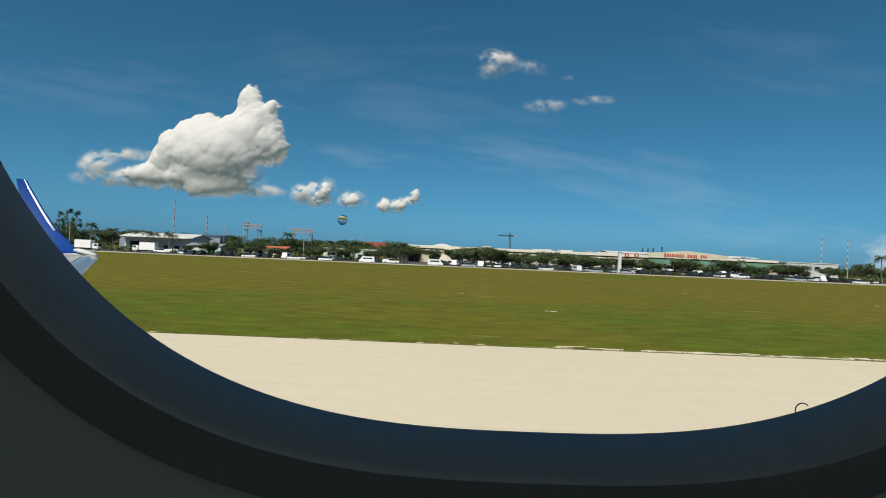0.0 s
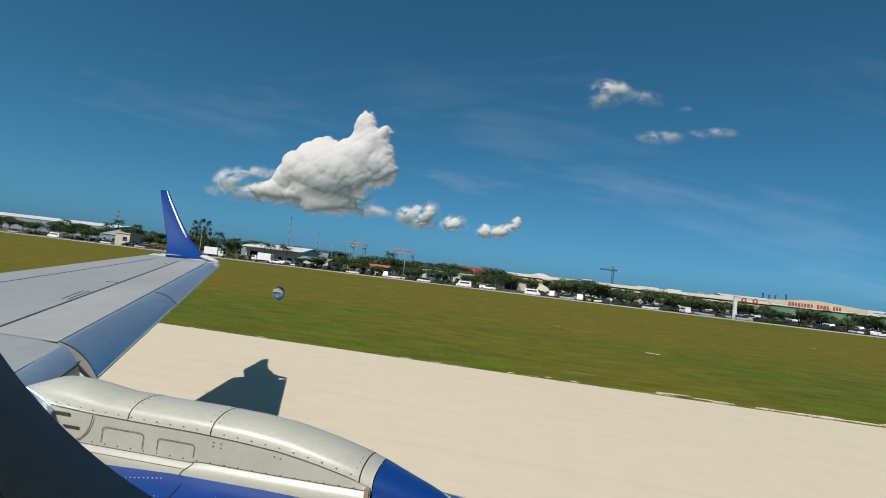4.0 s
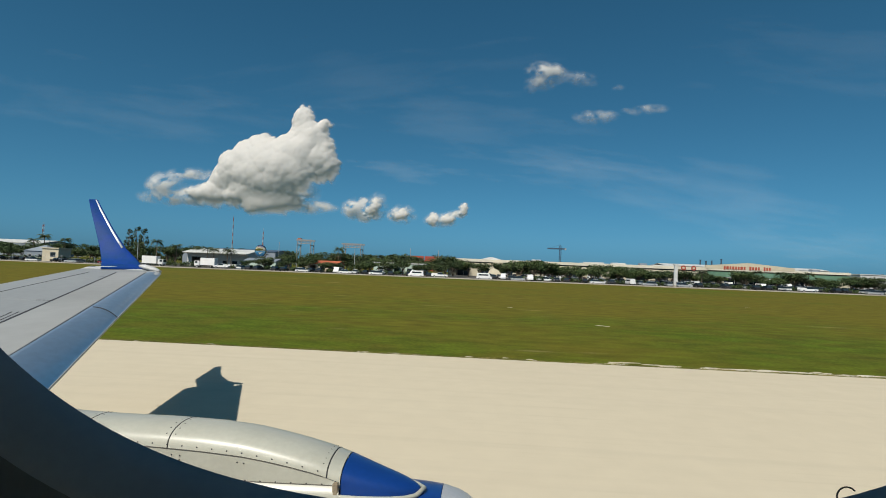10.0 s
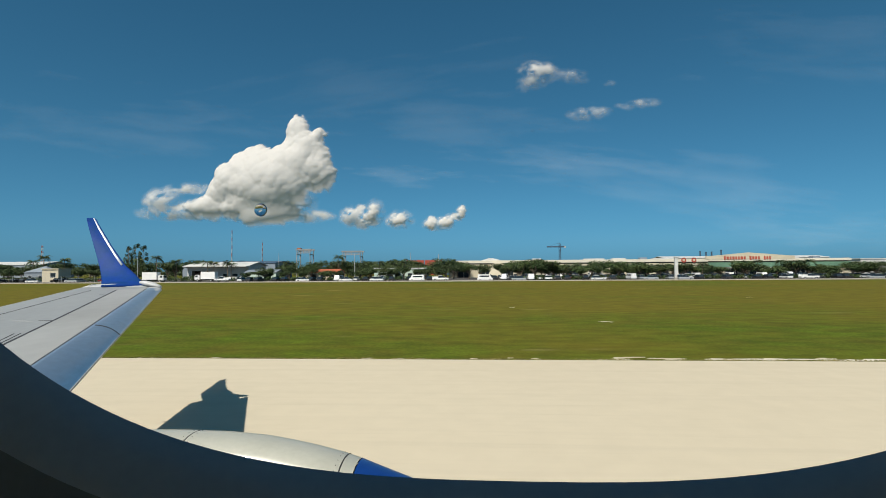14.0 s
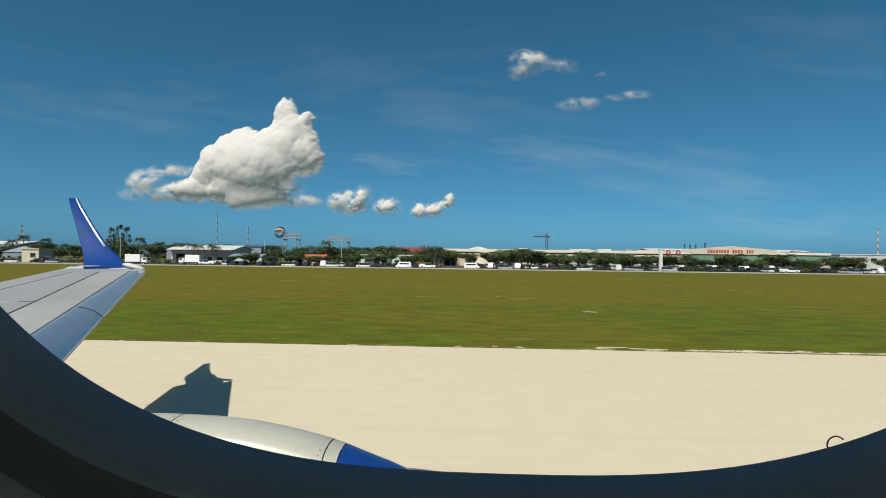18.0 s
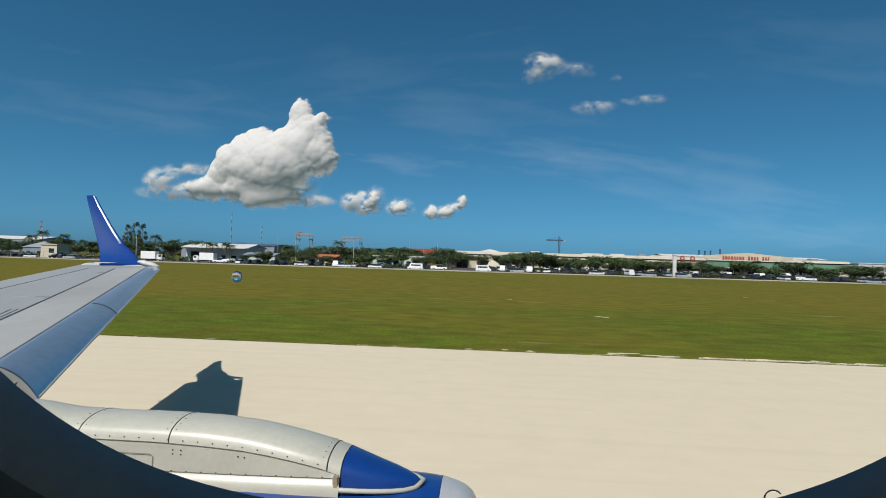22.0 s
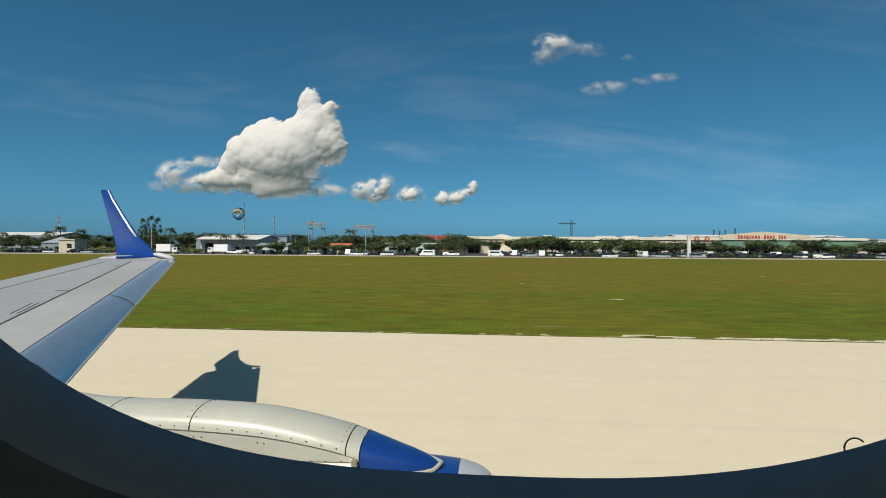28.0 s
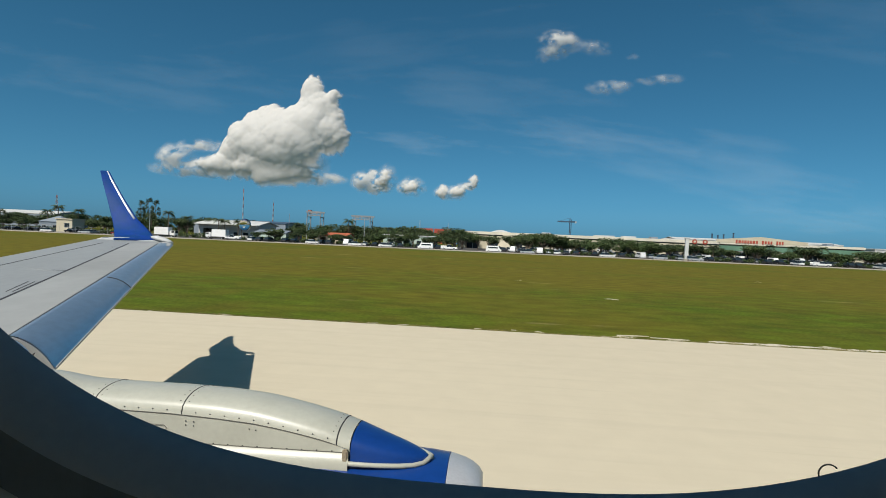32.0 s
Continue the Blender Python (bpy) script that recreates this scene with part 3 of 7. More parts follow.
    for i in range(150):
        f = 1 - 0.10 * rng.random() ** 1.6
        u, sy, su = rng.uniform(0.1, 0.9) if f > 0.965 else rng.uniform(0.62, 0.9), rng.uniform(0.04, 0.12), rng.uniform(0.04, 0.11)
        vs = []
        for q in range(7):
            a = 2 * math.pi * q / 7
            ff = min(max(f + sy * math.sin(a) * rng.uniform(0.5, 1.0) / 5.5, 0), 1)
            uu = min(max(u + su * math.cos(a) * rng.uniform(0.5, 1.0), 0.0), 0.95)
            tt, bb = Vector(mid(t1, t2, ff)), Vector(mid(b1, b2, ff))
            cc = tt + (bb - tt) * 0.62 + Vector((0, 0, (tt.z - bb.z) * 0.30 + 0.045))
            vs.append(bm.verts.new(tt * (1 - uu) ** 2 + cc * 2 * uu * (1 - uu) + bb * uu * uu + Vector((0.001, 0, 0.004))))
        bm.faces.new(vs)
    part("flaking_paint", bm, M_CHIP, w, "flaking pale paint on the outer slat")["kind"] = "stuff"

    # gaps along the span, on the skin
    def gap(name, a, b, width, label="dark gap between skin panels"):
        pts = []
        for k in range(15):
            x, y = a[0] + (b[0] - a[0]) * k / 14, a[1] + (b[1] - a[1]) * k / 14
            c, u = front(y) + 0.03 - trail(y), (front(y) + 0.03 - x) / (front(y) + 0.03 - trail(y))
            pts.append(settle((x, y, wing_z(y) - 0.018 * max(u - 0.5, 0) ** 1.5 * c), u))
        part(name, ribbon(pts, width), M_DARKLINE, w, label)

    gap("spoiler_gap", (-4.40, 2.95), (-8.50, 12.05), 0.03)
    gap("flap_gap", (-6.95, 4.4), (-9.10, 12.0), 0.018)
    gap("stencil_mark", (-6.92, 8.0), (-6.69, 8.03), 0.03, "short dark stencil bar")
    gap("stencil_mark", (-8.33, 11.25), (-8.2, 11.27), 0.02, "short dark stencil bar")
    gap("stencil_mark", (-6.06, 6.3), (-6.40, 7.0), 0.014, "short dark stencil line")
    gap("stencil_mark", (-5.99, 6.32), (-6.32, 7.02), 0.014, "short dark stencil line")
    # flap track fairings under the trailing edge
    for y in (5.2, 8.4, 11.2):
        s = 1.25 - y * 0.06
        prof = [(-0.0, 0.01), (-0.25, 0.10), (-0.7, 0.15), (-1.4, 0.14), (-2.0, 0.08), (-2.3, 0.01)]
        part("flap_fairing", revolve([(trail(y) * 0.915 + (2.2 + q) * s, r * s) for q, r in prof], (y * 0.915, wing_z(y) - 0.10), n=14), M_WING, w, "", True)
    return w


wing()


def winglet():
    # height, leading x, trailing x, y
    rows = [(3.22, -8.25, -9.42, 12.78), (3.30, -8.38, -9.47, 12.86), (3.38, -8.50, -9.53, 12.95), (3.5, -8.66, -9.60, 13.02), (3.75, -9.00, -9.71, 13.10), (4.25, -9.43, -9.92, 13.18), (4.75, -9.80, -10.13, 13.25), (4.97, -9.95, -10.21, 13.28), (5.0, -10.0, -10.21, 13.285)]
    lean = lambda z: 0.022 * max(0.0, z - 3.3) / 1.7 + 0.008 * max(0.0, z - 4.2)
    rings = []
    for z, a, b, y in rows:
        c, ring = a - b, []
        for i in range(20):
            q = 2 * math.pi * i / 20
            u = (1 - math.cos(q)) / 2
            th = 0.09 * c * (math.sqrt(u + 0.002) * (1 - u)) * 1.6
            k = 1 - u * (0.012 + 0.062 * max(0.0, 1 - (z - 3.22) / 0.17)) + lean(z)
            ring.append(((a - u * c) * k, (y + math.copysign(th, math.sin(q)) if abs(math.sin(q)) > 1e-6 else y) * k, 3.6 + (z - 3.6) * k))
        rings.append(ring)
    g = part("winglet", loft(rings, True, True, True), M_WINGLET, airliner, "tall deep blue blended winglet", True)
    # pale fairing where the winglet's front meets the wing tip
    fair = []
    for k in range(9):
        u = k / 8
        w_half = 0.085 * math.sin(math.pi * (0.10 + 0.80 * u)) ** 0.6
        x, z = -8.46 + 0.52 * u, 3.33 - 0.12 * u ** 1.4
        fair.append([(x * 0.988, 12.72 + 0.02 * u + 1.3 * w_half * math.cos(q * math.pi / 6), z + w_half * 0.75 * math.sin(q * math.pi / 6)) for q in range(12)])
    part("root_fairing", loft(fair, True, True, True), M_CHIP, g, "pale fairing at the winglet's root", True)
    # the highlight just inside the leading edge, built as a pale bar
    pts = [(a - 0.055, y - 0.034 * (a - b) - 0.010, z) for z, a, b, y in [(3.76, -9.02, -9.72, 13.10), (4.0, -9.23, -9.82, 13.14)] + rows[5:-1]]
    bm = pipe([(x * (1 + lean(z)), y * (1 + lean(z)), 3.6 + (z - 3.6) * (1 + lean(z))) for x, y, z in pts], 0.03, 8)
    part("edge_highlight", bm, M_EDGEGLINT, g, "pale bar standing in for the highlight along the leading edge", True)


winglet()


# ---- the aeroplane: pylon and nacelle ----
NY, NZ = 3.3, 1.34


def nacelle():
    lip = [(-0.30, 0.645), (-0.15, 0.655), (-0.06, 0.68), (0.005, 0.712), (0.03, 0.742), (0.03, 0.772), (0.008, 0.806), (-0.035, 0.838), (-0.09, 0.862), (-0.185, 0.886)]
    cowl = [(-0.188, 0.8855), (-0.31, 0.897), (-0.55, 0.909), (-0.9, 0.918), (-1.4, 0.922), (-2.0, 0.915), (-2.6, 0.885), (-3.1, 0.83), (-3.5, 0.75), (-3.52, 0.70)]
    e = part("engine_nacelle", revolve(cowl, (NY, NZ), n=72), M_BLUE, airliner, "glossy deep blue engine cowl", True)
    part("inlet_lip", revolve(lip, (NY, NZ), n=72), M_LIP, e, "smooth grey metal inlet lip", True)
    duct = [(-0.30, 0.644), (-0.8, 0.64)]
    part("inlet_duct", revolve(duct, (NY, NZ), n=48), M_LIP, e, "", True)
    part("fan_hub", revolve([(-0.45, 0.005), (-0.6, 0.10), (-0.8, 0.2)], (NY, NZ), n=24), M_FAN, e, "", True)
    bm = bmesh.new()
    for i in range(22):
        a = 2 * math.pi * i / 22
        m = Matrix.Translation((-0.8, NY, NZ)) @ Matrix.Rotation(a, 4, "X") @ Matrix.Translation((0, 0, 0.42)) @ Matrix.Rotation(0.6, 4, "Z")
        add_box(bm, 0.02, 0.12, 0.46, m=m)
    part("fan_blades", bm, M_FAN, e)["kind"] = "stuff"
    core = [(-3.2, 0.62), (-3.8, 0.52), (-4.4, 0.40), (-4.42, 0.36)]
    part("core_nozzle", revolve(core, (NY, NZ), n=36), M_FAN, e, "", True)
    # cowl seam: a ring just proud of the skin on the upper half
    for x, r in ((-0.187, 0.8865), (-1.89, 0.9185)):
        pts = [(x, NY - (r) * math.sin(radians(a)), NZ + r * math.cos(radians(a))) for a in range(20, 150, 6)]
        bm = bmesh.new()
        for p, q in zip(pts, pts[1:]):
            add_tube(bm, p, q, 0.004, n=5)
        part("cowl_seam", bm, M_DARKLINE, e)

    def on_cowl(x, deg, r=0.9225):
        return Vector((x, NY - r * math.sin(radians(deg)), NZ + r * math.cos(radians(deg))))

    # pale worn fastener heads and a quarter-turn latch on the upper cowl
    bm = bmesh.new()
    spots = [(-2.306 + 0.0252 * k, 22.7 - 0.336 * k) for k in range(12)]
    spots += [(-1.62 + 0.028 * math.cos(k * 1.05), 24.3 + 1.5 * math.sin(k * 1.05)) for k in range(6)]
    spots += [(-2.42, 30.5), (-1.98, 27.0), (-1.2, 22.0), (-0.95, 30.0)]
    for x, deg in spots:
        bmesh.ops.create_icosphere(bm, subdivisions=1, radius=0.0045, matrix=Matrix.Translation(on_cowl(x, deg, 0.9195)))
    part("fasteners", bm, M_CHIP, e, "pale worn fastener heads")["kind"] = "stuff"
    c, up = on_cowl(-1.708, 31.6, 0.918), (on_cowl(-1.708, 31.6) - Vector((-1.708, NY, NZ))).normalized()
    latch = part("cowl_latch", bm_tube(c, c + up * 0.008, 0.022, n=20), M_DARKLINE, e, "round dark quarter-turn latch")
    side = up.cross(Vector((1, 0, 0))).normalized()
    for d in (Vector((1, 0, 0)), side):
        part("latch_slot", bm_tube(c + up * 0.008 - d * 0.017, c + up * 0.008 + d * 0.017, 0.003, n=6), M_CHIP, latch, "pale slot")


nacelle()

# ridge of the pylon: x, ridge height, shoulder height, half width at the shoulder, half width at the foot, foot height
RIDGE = [(-3.5, 2.386, 2.348, 0.19, 0.21, 2.2), (-3.3, 2.526, 2.428, 0.195, 0.212, 2.22), (-3.05, 2.621, 2.493, 0.2, 0.215, 2.235), (-2.85, 2.621, 2.483, 0.2, 0.215, 2.235), (-2.6, 2.586, 2.475, 0.2, 0.215, 2.237),
         (-2.3, 2.581, 2.473, 0.2, 0.215, 2.24), (-1.9, 2.584, 2.473, 0.2, 0.215, 2.243), (-1.6, 2.578, 2.463, 0.2, 0.215, 2.245), (-1.36, 2.558, 2.448, 0.2, 0.215, 2.247), (-1.2, 2.53, 2.428, 0.2, 0.215, 2.25),
         (-1.05, 2.5, 2.403, 0.2, 0.215, 2.252), (-0.9, 2.463, 2.373, 0.198, 0.213, 2.255), (-0.765, 2.422, 2.332, 0.193, 0.208, 2.255)]
NOSE = [(-0.765, 2.422, 2.332, 0.193, 0.208, 2.25), (-0.67, 2.388, 2.306, 0.180, 0.197, 2.245), (-0.57, 2.354, 2.284, 0.158, 0.178, 2.24), (-0.47, 2.324, 2.268, 0.128, 0.150, 2.235), (-0.39, 2.298, 2.256, 0.092, 0.112, 2.23), (-0.335, 2.276, 2.248, 0.050, 0.070, 2.23), (-0.315, 2.262, 2.245, 0.018, 0.036, 2.235)]


def hump(x, zr, zs, ws, wf, zf, n=10):
    """The rounded top from shoulder to shoulder."""
    return [(x, NY - ws * math.cos(math.pi * i / n), zs + (zr - zs) * math.sin(math.pi * i / n) ** 0.8) for i in range(n + 1)]


def pylon():
    p = None
    cuts = [(-3.5, -2.38), (-2.38, -1.81), (-1.81, -0.845), (-0.845, -0.762)]

    def at(x, rows=RIDGE):
        for a, b in zip(rows, rows[1:]):
            if a[0] - 1e-9 <= x <= b[0] + 1e-9:
                f = (x - a[0]) / (b[0] - a[0])
                return tuple(a[k] + (b[k] - a[k]) * f for k in range(6))
        return rows[-1] if x > rows[-1][0] else rows[0]

    for a, b in cuts:
        k = max(2, int((b - a) / 0.06))
        rings = [hump(*at(a + 0.004 + (b - a - 0.008) * i / k)) for i in range(k + 1)]
        bm = loft(rings, False)
        ob = part("engine_pylon" if p is None else "top_fairing", bm, M_WHITE, p or airliner, "cream white pylon fairing with rivets" if p is None else "curved cream white fairing panel", True)
        p = p or ob
    for s in (-1, 1):
        k = 40
        rings = []
        for i in range(k + 1):
            x, zr, zs, ws, wf, zf = at(-3.5 + 2.737 * i / k)
            rings.append([(x, NY + s * (ws - 0.003), zs - 0.004), (x, NY + s * (ws + 0.002), (zs + zf) / 2), (x, NY + s * (wf - 0.012), zf + 0.045)])
        part("side_panel", loft(rings, False), M_WHITE, p, "flat cream side panel", True)
        rings = []
        for i in range(k + 1):
            x, zr, zs, ws, wf, zf = at(-3.5 + 2.737 * i / k)
            g = 0.0 if x < -1.9 else 0.012
            rings.append([(x, NY + s * (wf - 0.014), zf + 0.048 + g), (x, NY + s * (wf + 0.006), zf + 0.042), (x, NY + s * (wf + 0.028), zf + 0.002), (x, NY + s * (wf + 0.026), zf - 0.05)])
        part("foot_strip", loft(rings, False), M_WHITE, p, "white riveted foot strip", True)
        # joints of the foot: one along its crease, one along its flange, one across
        crease = [at(-3.4 + 2.6 * i / 30) for i in range(31)]
        part("foot_seam", pipe([(q[0], NY + s * (q[4] - 0.010), q[5] + 0.050 + (0.0 if q[0] < -1.9 else 0.012)) for q in crease], 0.0022, 5), M_SEAM, p)
        part("flange_seam", pipe([(q[0], NY + s * (q[4] + 0.021), q[5] + 0.016) for q in crease if q[0] < -1.88], 0.0022, 5), M_SEAM, p)
        q = at(-1.89)
        part("joint_seam", pipe([(q[0], NY + s * (q[4] - 0.011), q[5] + 0.055), (q[0] - 0.004, NY + s * (q[4] + 0.009), q[5] + 0.042), (q[0] - 0.05, NY + s * (q[4] + 0.030), q[5] + 0.003), (q[0] - 0.075, NY + s * (q[4] + 0.029), q[5] - 0.04)], 0.0024, 5), M_SEAM, p)
        # dark line along the shoulder and round the foot
        bm = pipe([(q[0], NY + s * q[3], q[2]) for q in (at(-2.95 + 2.08 * i / 30) for i in range(31))], 0.0024)
        part("shoulder_seam", bm, M_SEAM, p)
        bm = bmesh.new()
        spots = []
        for i in range(24):
            q = at(-3.0 + 2.1 * i / 23)
            spots += [(q[0], q[3] - 0.004, q[2] + 0.020), (q[0] + 0.03, q[4] - 0.012, q[5] + 0.066)]
        for x in (-2.38, -1.81, -0.845):
            for dx in (-0.028, 0.028) if x < -1 else (-0.03,):
                q = at(x + dx)
                spots += [(x + dx, abs(v[1] - NY), v[2] - 0.002) for v in hump(*q)[2:6]]
        for x in (-1.78, -1.73, -1.38, -1.34):
            q = at(x)
            spots += [(x, q[3] + 0.001, q[2] - 0.035)] + ([(x, q[3] + 0.001, q[2] - 0.06)] if x < -1.5 else [])
        for x, w_off, z in spots:
            bmesh.ops.create_icosphere(bm, subdivisions=1, radius=0.0058, matrix=Matrix.Translation((x, NY + s * w_off, z)) @ Matrix.Diagonal((1, 0.6, 0.8, 1)))
        part("rivets", bm, M_DARKLINE, p, "rows of small dark fasteners")["kind"] = "stuff"
        # access doors: thin outlines on the side
        for x0, x1, z0, z1 in ((-2.54, -2.25, 2.315, 2.413), (-2.15, -1.90, 2.325, 2.403)):
            bm = bmesh.new()
            yy = NY + s * 0.207
            loop = [(x0, z0), (x0, z1 - 0.015), (x0 + 0.015, z1), (x1 - 0.015, z1), (x1, z1 - 0.015), (x1, z0)]
            for (xa, za), (xb, zb) in zip(loop, loop[1:]):
                add_tube(bm, (xa, yy, za), (xb, yy, zb), 0.0018, n=5)
            part("access_door_outline", bm, M_SEAM, p, "thin outline of an access door")
        for x0, x1, z in ((-2.91, -2.79, 2.45), (-2.82, -2.71, 2.375)):
            part("stencil_bar", bm_box(x1 - x0, 0.006, 0.012, ((x0 + x1) / 2, NY + s * 0.208, z)), M_DARKLINE, p, "black stencil bar")
        bow = [(-2.62 - 0.16 * math.sin(k * math.pi / 20) ** 1.5 * 0.0 - 0.12 * (1 - math.cos(k * math.pi / 20)), NY + s * 0.209, 2.47 - 0.17 * math.sin(k * math.pi / 20)) for k in range(11)]
        part("curved_seam", pipe(bow, 0.0026, 5), M_DARKLINE, p, "dark curved seam on the side panel")
    # cross seams on the top
    for x in (-2.38, -1.81, -0.845):
        bm = pipe(hump(*at(x)), 0.0022)
        part("cross_seam", bm, M_DARKLINE, p)
    part("sealant_patch", bm_box(0.035, 0.03, 0.10, (-0.785, NY - 0.212, 2.29), 0.006), M_SEALANT, p, "tan smear of sealant")
    # nose cap and the white line round it
    rings = []
    for i in range(25):
        x = -0.76 + 0.443 * i / 24
        q = at(x, NOSE)
        rings.append([(x, NY - q[4], q[5] - 0.03)] + hump(*q) + [(x, NY + q[4], q[5] - 0.03)])
    part("nose_cap", loft(rings, False, False, False), M_BLUE, p, "glossy blue rounded nose cap", True)
    rim = []
    for i in range(25):
        q = at(-0.775 + 0.46 * i / 24, NOSE)
        rim.append((q[0], q[4] + 0.014, q[5] + 0.012))
    pts = [(x, NY - w, z) for x, w, z in rim] + [(-0.292, NY, 2.258)] + [(x, NY + w, z) for x, w, z in rim[::-1]]
    bm = pipe(pts, 0.015, 8)
    part("rim_line", bm, M_WHITE, p, "thin white line round the nose cap", True)


pylon()


def landing_gear():
    """Main and nose legs on which the aeroplane rests."""
    for x, y, r, name in ((-5.0, 1.6, 0.48, "main_gear"), (-5.0, -4.2, 0.48, "main_gear"), (8.2, -1.318, 0.33, "nose_gear")):
        leg = part(name, bm_tube((x, y, r), (x, y, 2.3), 0.09, 0.11, 12), M_LIP, airliner, "steel landing gear leg")
        for s in (-1, 1):
            part("tyre", bm_tube((x, y + s * 0.3 - 0.14, r), (x, y + s * 0.3 + 0.14, r), r, n=24), M_DARKLINE, leg, "black tyre")
        part("axle", bm_tube((x, y - 0.3, r), (x, y + 0.3, r), 0.06, n=8), M_LIP, leg)


landing_gear()


# ---- clouds ----
def cloud_material():
    """Lit vapour, thinned out where the cover attribute of the mesh says that the cloud ends."""
    m = bpy.data.materials.new("cumulus_vapour")
    m.use_nodes = True
    n, l = m.node_tree.nodes, m.node_tree.links
    n.clear()
    o, df, tl, tr = n.new("ShaderNodeOutputMaterial"), n.new("ShaderNodeBsdfDiffuse"), n.new("ShaderNodeBsdfTranslucent"), n.new("ShaderNodeBsdfTransparent")
    soft_mix, cut, cover = n.new("ShaderNodeMixShader"), n.new("ShaderNodeMixShader"), n.new("ShaderNodeAttribute")
    df.inputs[0].default_value, tl.inputs[0].default_value = (0.78, 0.75, 0.71, 1), (0.70, 0.71, 0.74, 1)
    soft_mix.inputs[0].default_value = 0.42
    cover.attribute_name = "cover"
    l.new(df.outputs[0], soft_mix.inputs[1])
    l.new(tl.outputs[0], soft_mix.inputs[2])
    l.new(cover.outputs["Fac"], cut.inputs[0])
    l.new(tr.outputs[0], cut.inputs[1])
    l.new(soft_mix.outputs[0], cut.inputs[2])
    l.new(cut.outputs[0], o.inputs[0])
    return m


M_CLOUD = cloud_material()
FAR = 3000.0


def cumulus(label, lobes, seed, step, puff, floor=None, holes=(), ragged=0.0):
    """A heap of billows: lobes (across, up, half width, half height, body), in parts of their distance, swollen by round puffs
    of three sizes; thin lobes are torn, the lee side and the flat base thin out."""
    x0, x1 = min(q[0] - q[2] for q in lobes) - 0.03, max(q[0] + q[2] for q in lobes) + 0.04
    z0, z1 = min(q[1] - q[3] for q in lobes) - 0.03, max(q[1] + q[3] for q in lobes) + 0.03
    nx, nz = int((x1 - x0) / step) + 1, int((z1 - z0) / step) + 1
    xs, zs = np.meshgrid(x0 + np.arange(nx) * step, z0 + np.arange(nz) * step)
    pts = [Vector((x, seed * 0.37, z)) for x, z in zip(xs.ravel().tolist(), zs.ravel().tolist())]

    def field(make):
        return np.array([make(p) for p in pts]).reshape(xs.shape)

    warp = [noise.noise_vector(p * (0.7 / puff)) * puff * 0.4 for p in pts]
    wx = xs + np.array([w.x for w in warp]).reshape(xs.shape)
    wz = zs + np.array([w.z for w in warp]).reshape(xs.shape)
    # round heads of three sizes, each the dome over its nearest seed
    def heads(size, shift):
        return np.clip(1 - field(lambda p: noise.voronoi(Vector((p.x + shift, p.y, p.z)) / size)[0][0]) ** 2 * 1.5, 0, 1)

    coarse, middle, fine = heads(puff * 1.9, 0.3), heads(puff * 0.85, 1.7), heads(puff * 0.42, 2.9)
    billow = coarse * 0.50 + middle * 0.38 + fine * 0.24
    shred = field(lambda p: noise.fractal(Vector((p.x, p.y, p.z * 1.5)) * (0.55 / puff), 0.8, 2.0, 5))
    solid, veil, total = np.full(xs.shape, -1.0), np.zeros(xs.shape), np.zeros(xs.shape)
    for cx, cz, rx, rz, body in lobes:
        d = np.sqrt(((wx - cx) / rx) ** 2 + ((wz - cz) / rz) ** 2)
        if body > 0.7:
            inside = (1 - d) * min(rx, rz)
            solid = np.maximum(solid, inside)
            total = np.maximum(total, np.clip(1 - d * d / 1.3, 0, 1) ** 0.7 * (rz + 0.35 * rx))
        else:
            fade = np.clip(1.25 - d, 0, 1)
            veil = np.maximum(veil, body * fade * np.clip(1.0 + 1.5 * shred, 0, 2.2) * 1.7)
            total = np.maximum(total, np.clip(1 - d * d / 1.3, 0, 1) * rz * 1.5)
    for k in range(26):
        for axis in (0, 1):
            total = (np.roll(total, 2, axis) + total * 2 + np.roll(total, -2, axis)) / 4
    skin = solid + puff * (billow - 0.45)
    if floor is not None:
        skin = np.minimum(skin, (wz - floor + 0.11 * (wx + 0.46)) * 0.8 + puff * 0.2 * shred)
    lee = np.clip((xs - min(q[0] for q in lobes)) / (x1 - x0) * 1.3 - 0.45, 0, 1) if floor is not None else np.full(xs.shape, 0.25)
    low = np.clip(1 - (zs - z0 - 0.03) / ((z1 - z0) * 0.45), 0, 1)
    edge = puff * (0.16 + 0.55 * np.maximum(lee * low * 1.6, 0.8 * low * (floor is not None)) + ragged)
    soft = np.clip(skin / edge, 0, 1)
    cover = np.maximum(soft * soft * (3 - 2 * soft), np.clip(veil, 0, 0.85))
    for cx, cz, rx, rz in holes:
        cover = cover * (1 - 0.92 * np.clip(1.15 - ((wx - cx) / rx) ** 2 - ((wz - cz) / rz) ** 2, 0, 1))
    deep = np.clip(skin, 0, None)
    round_off = np.sqrt(np.clip(deep / (puff * 2.2), 0, 1) * (2 - np.clip(deep / (puff * 2.2), 0, 1))) * puff * 1.1
    calm = np.clip((zs - floor) / 0.07, 0.3, 1) if floor is not None else 1.0
    lift = total * 0.58 + round_off * 0.36 + puff * (0.18 * coarse + 0.06 * middle + 0.022 * fine) * calm * np.clip(deep / puff * 2.0, 0.1, 1)
    for axis in (0, 1) * 4:
        lift = (np.roll(lift, 1, axis) + lift * 2 + np.roll(lift, -1, axis)) / 4
    for axis in (0, 1, 0, 1):
        cover = (np.roll(cover, 1, axis) + cover * 2 + np.roll(cover, -1, axis)) / 4
    verts = [(x * FAR, FAR - h * FAR, z * FAR + 3.6) for x, h, z in zip(xs.ravel().tolist(), lift.ravel().tolist(), zs.ravel().tolist())]
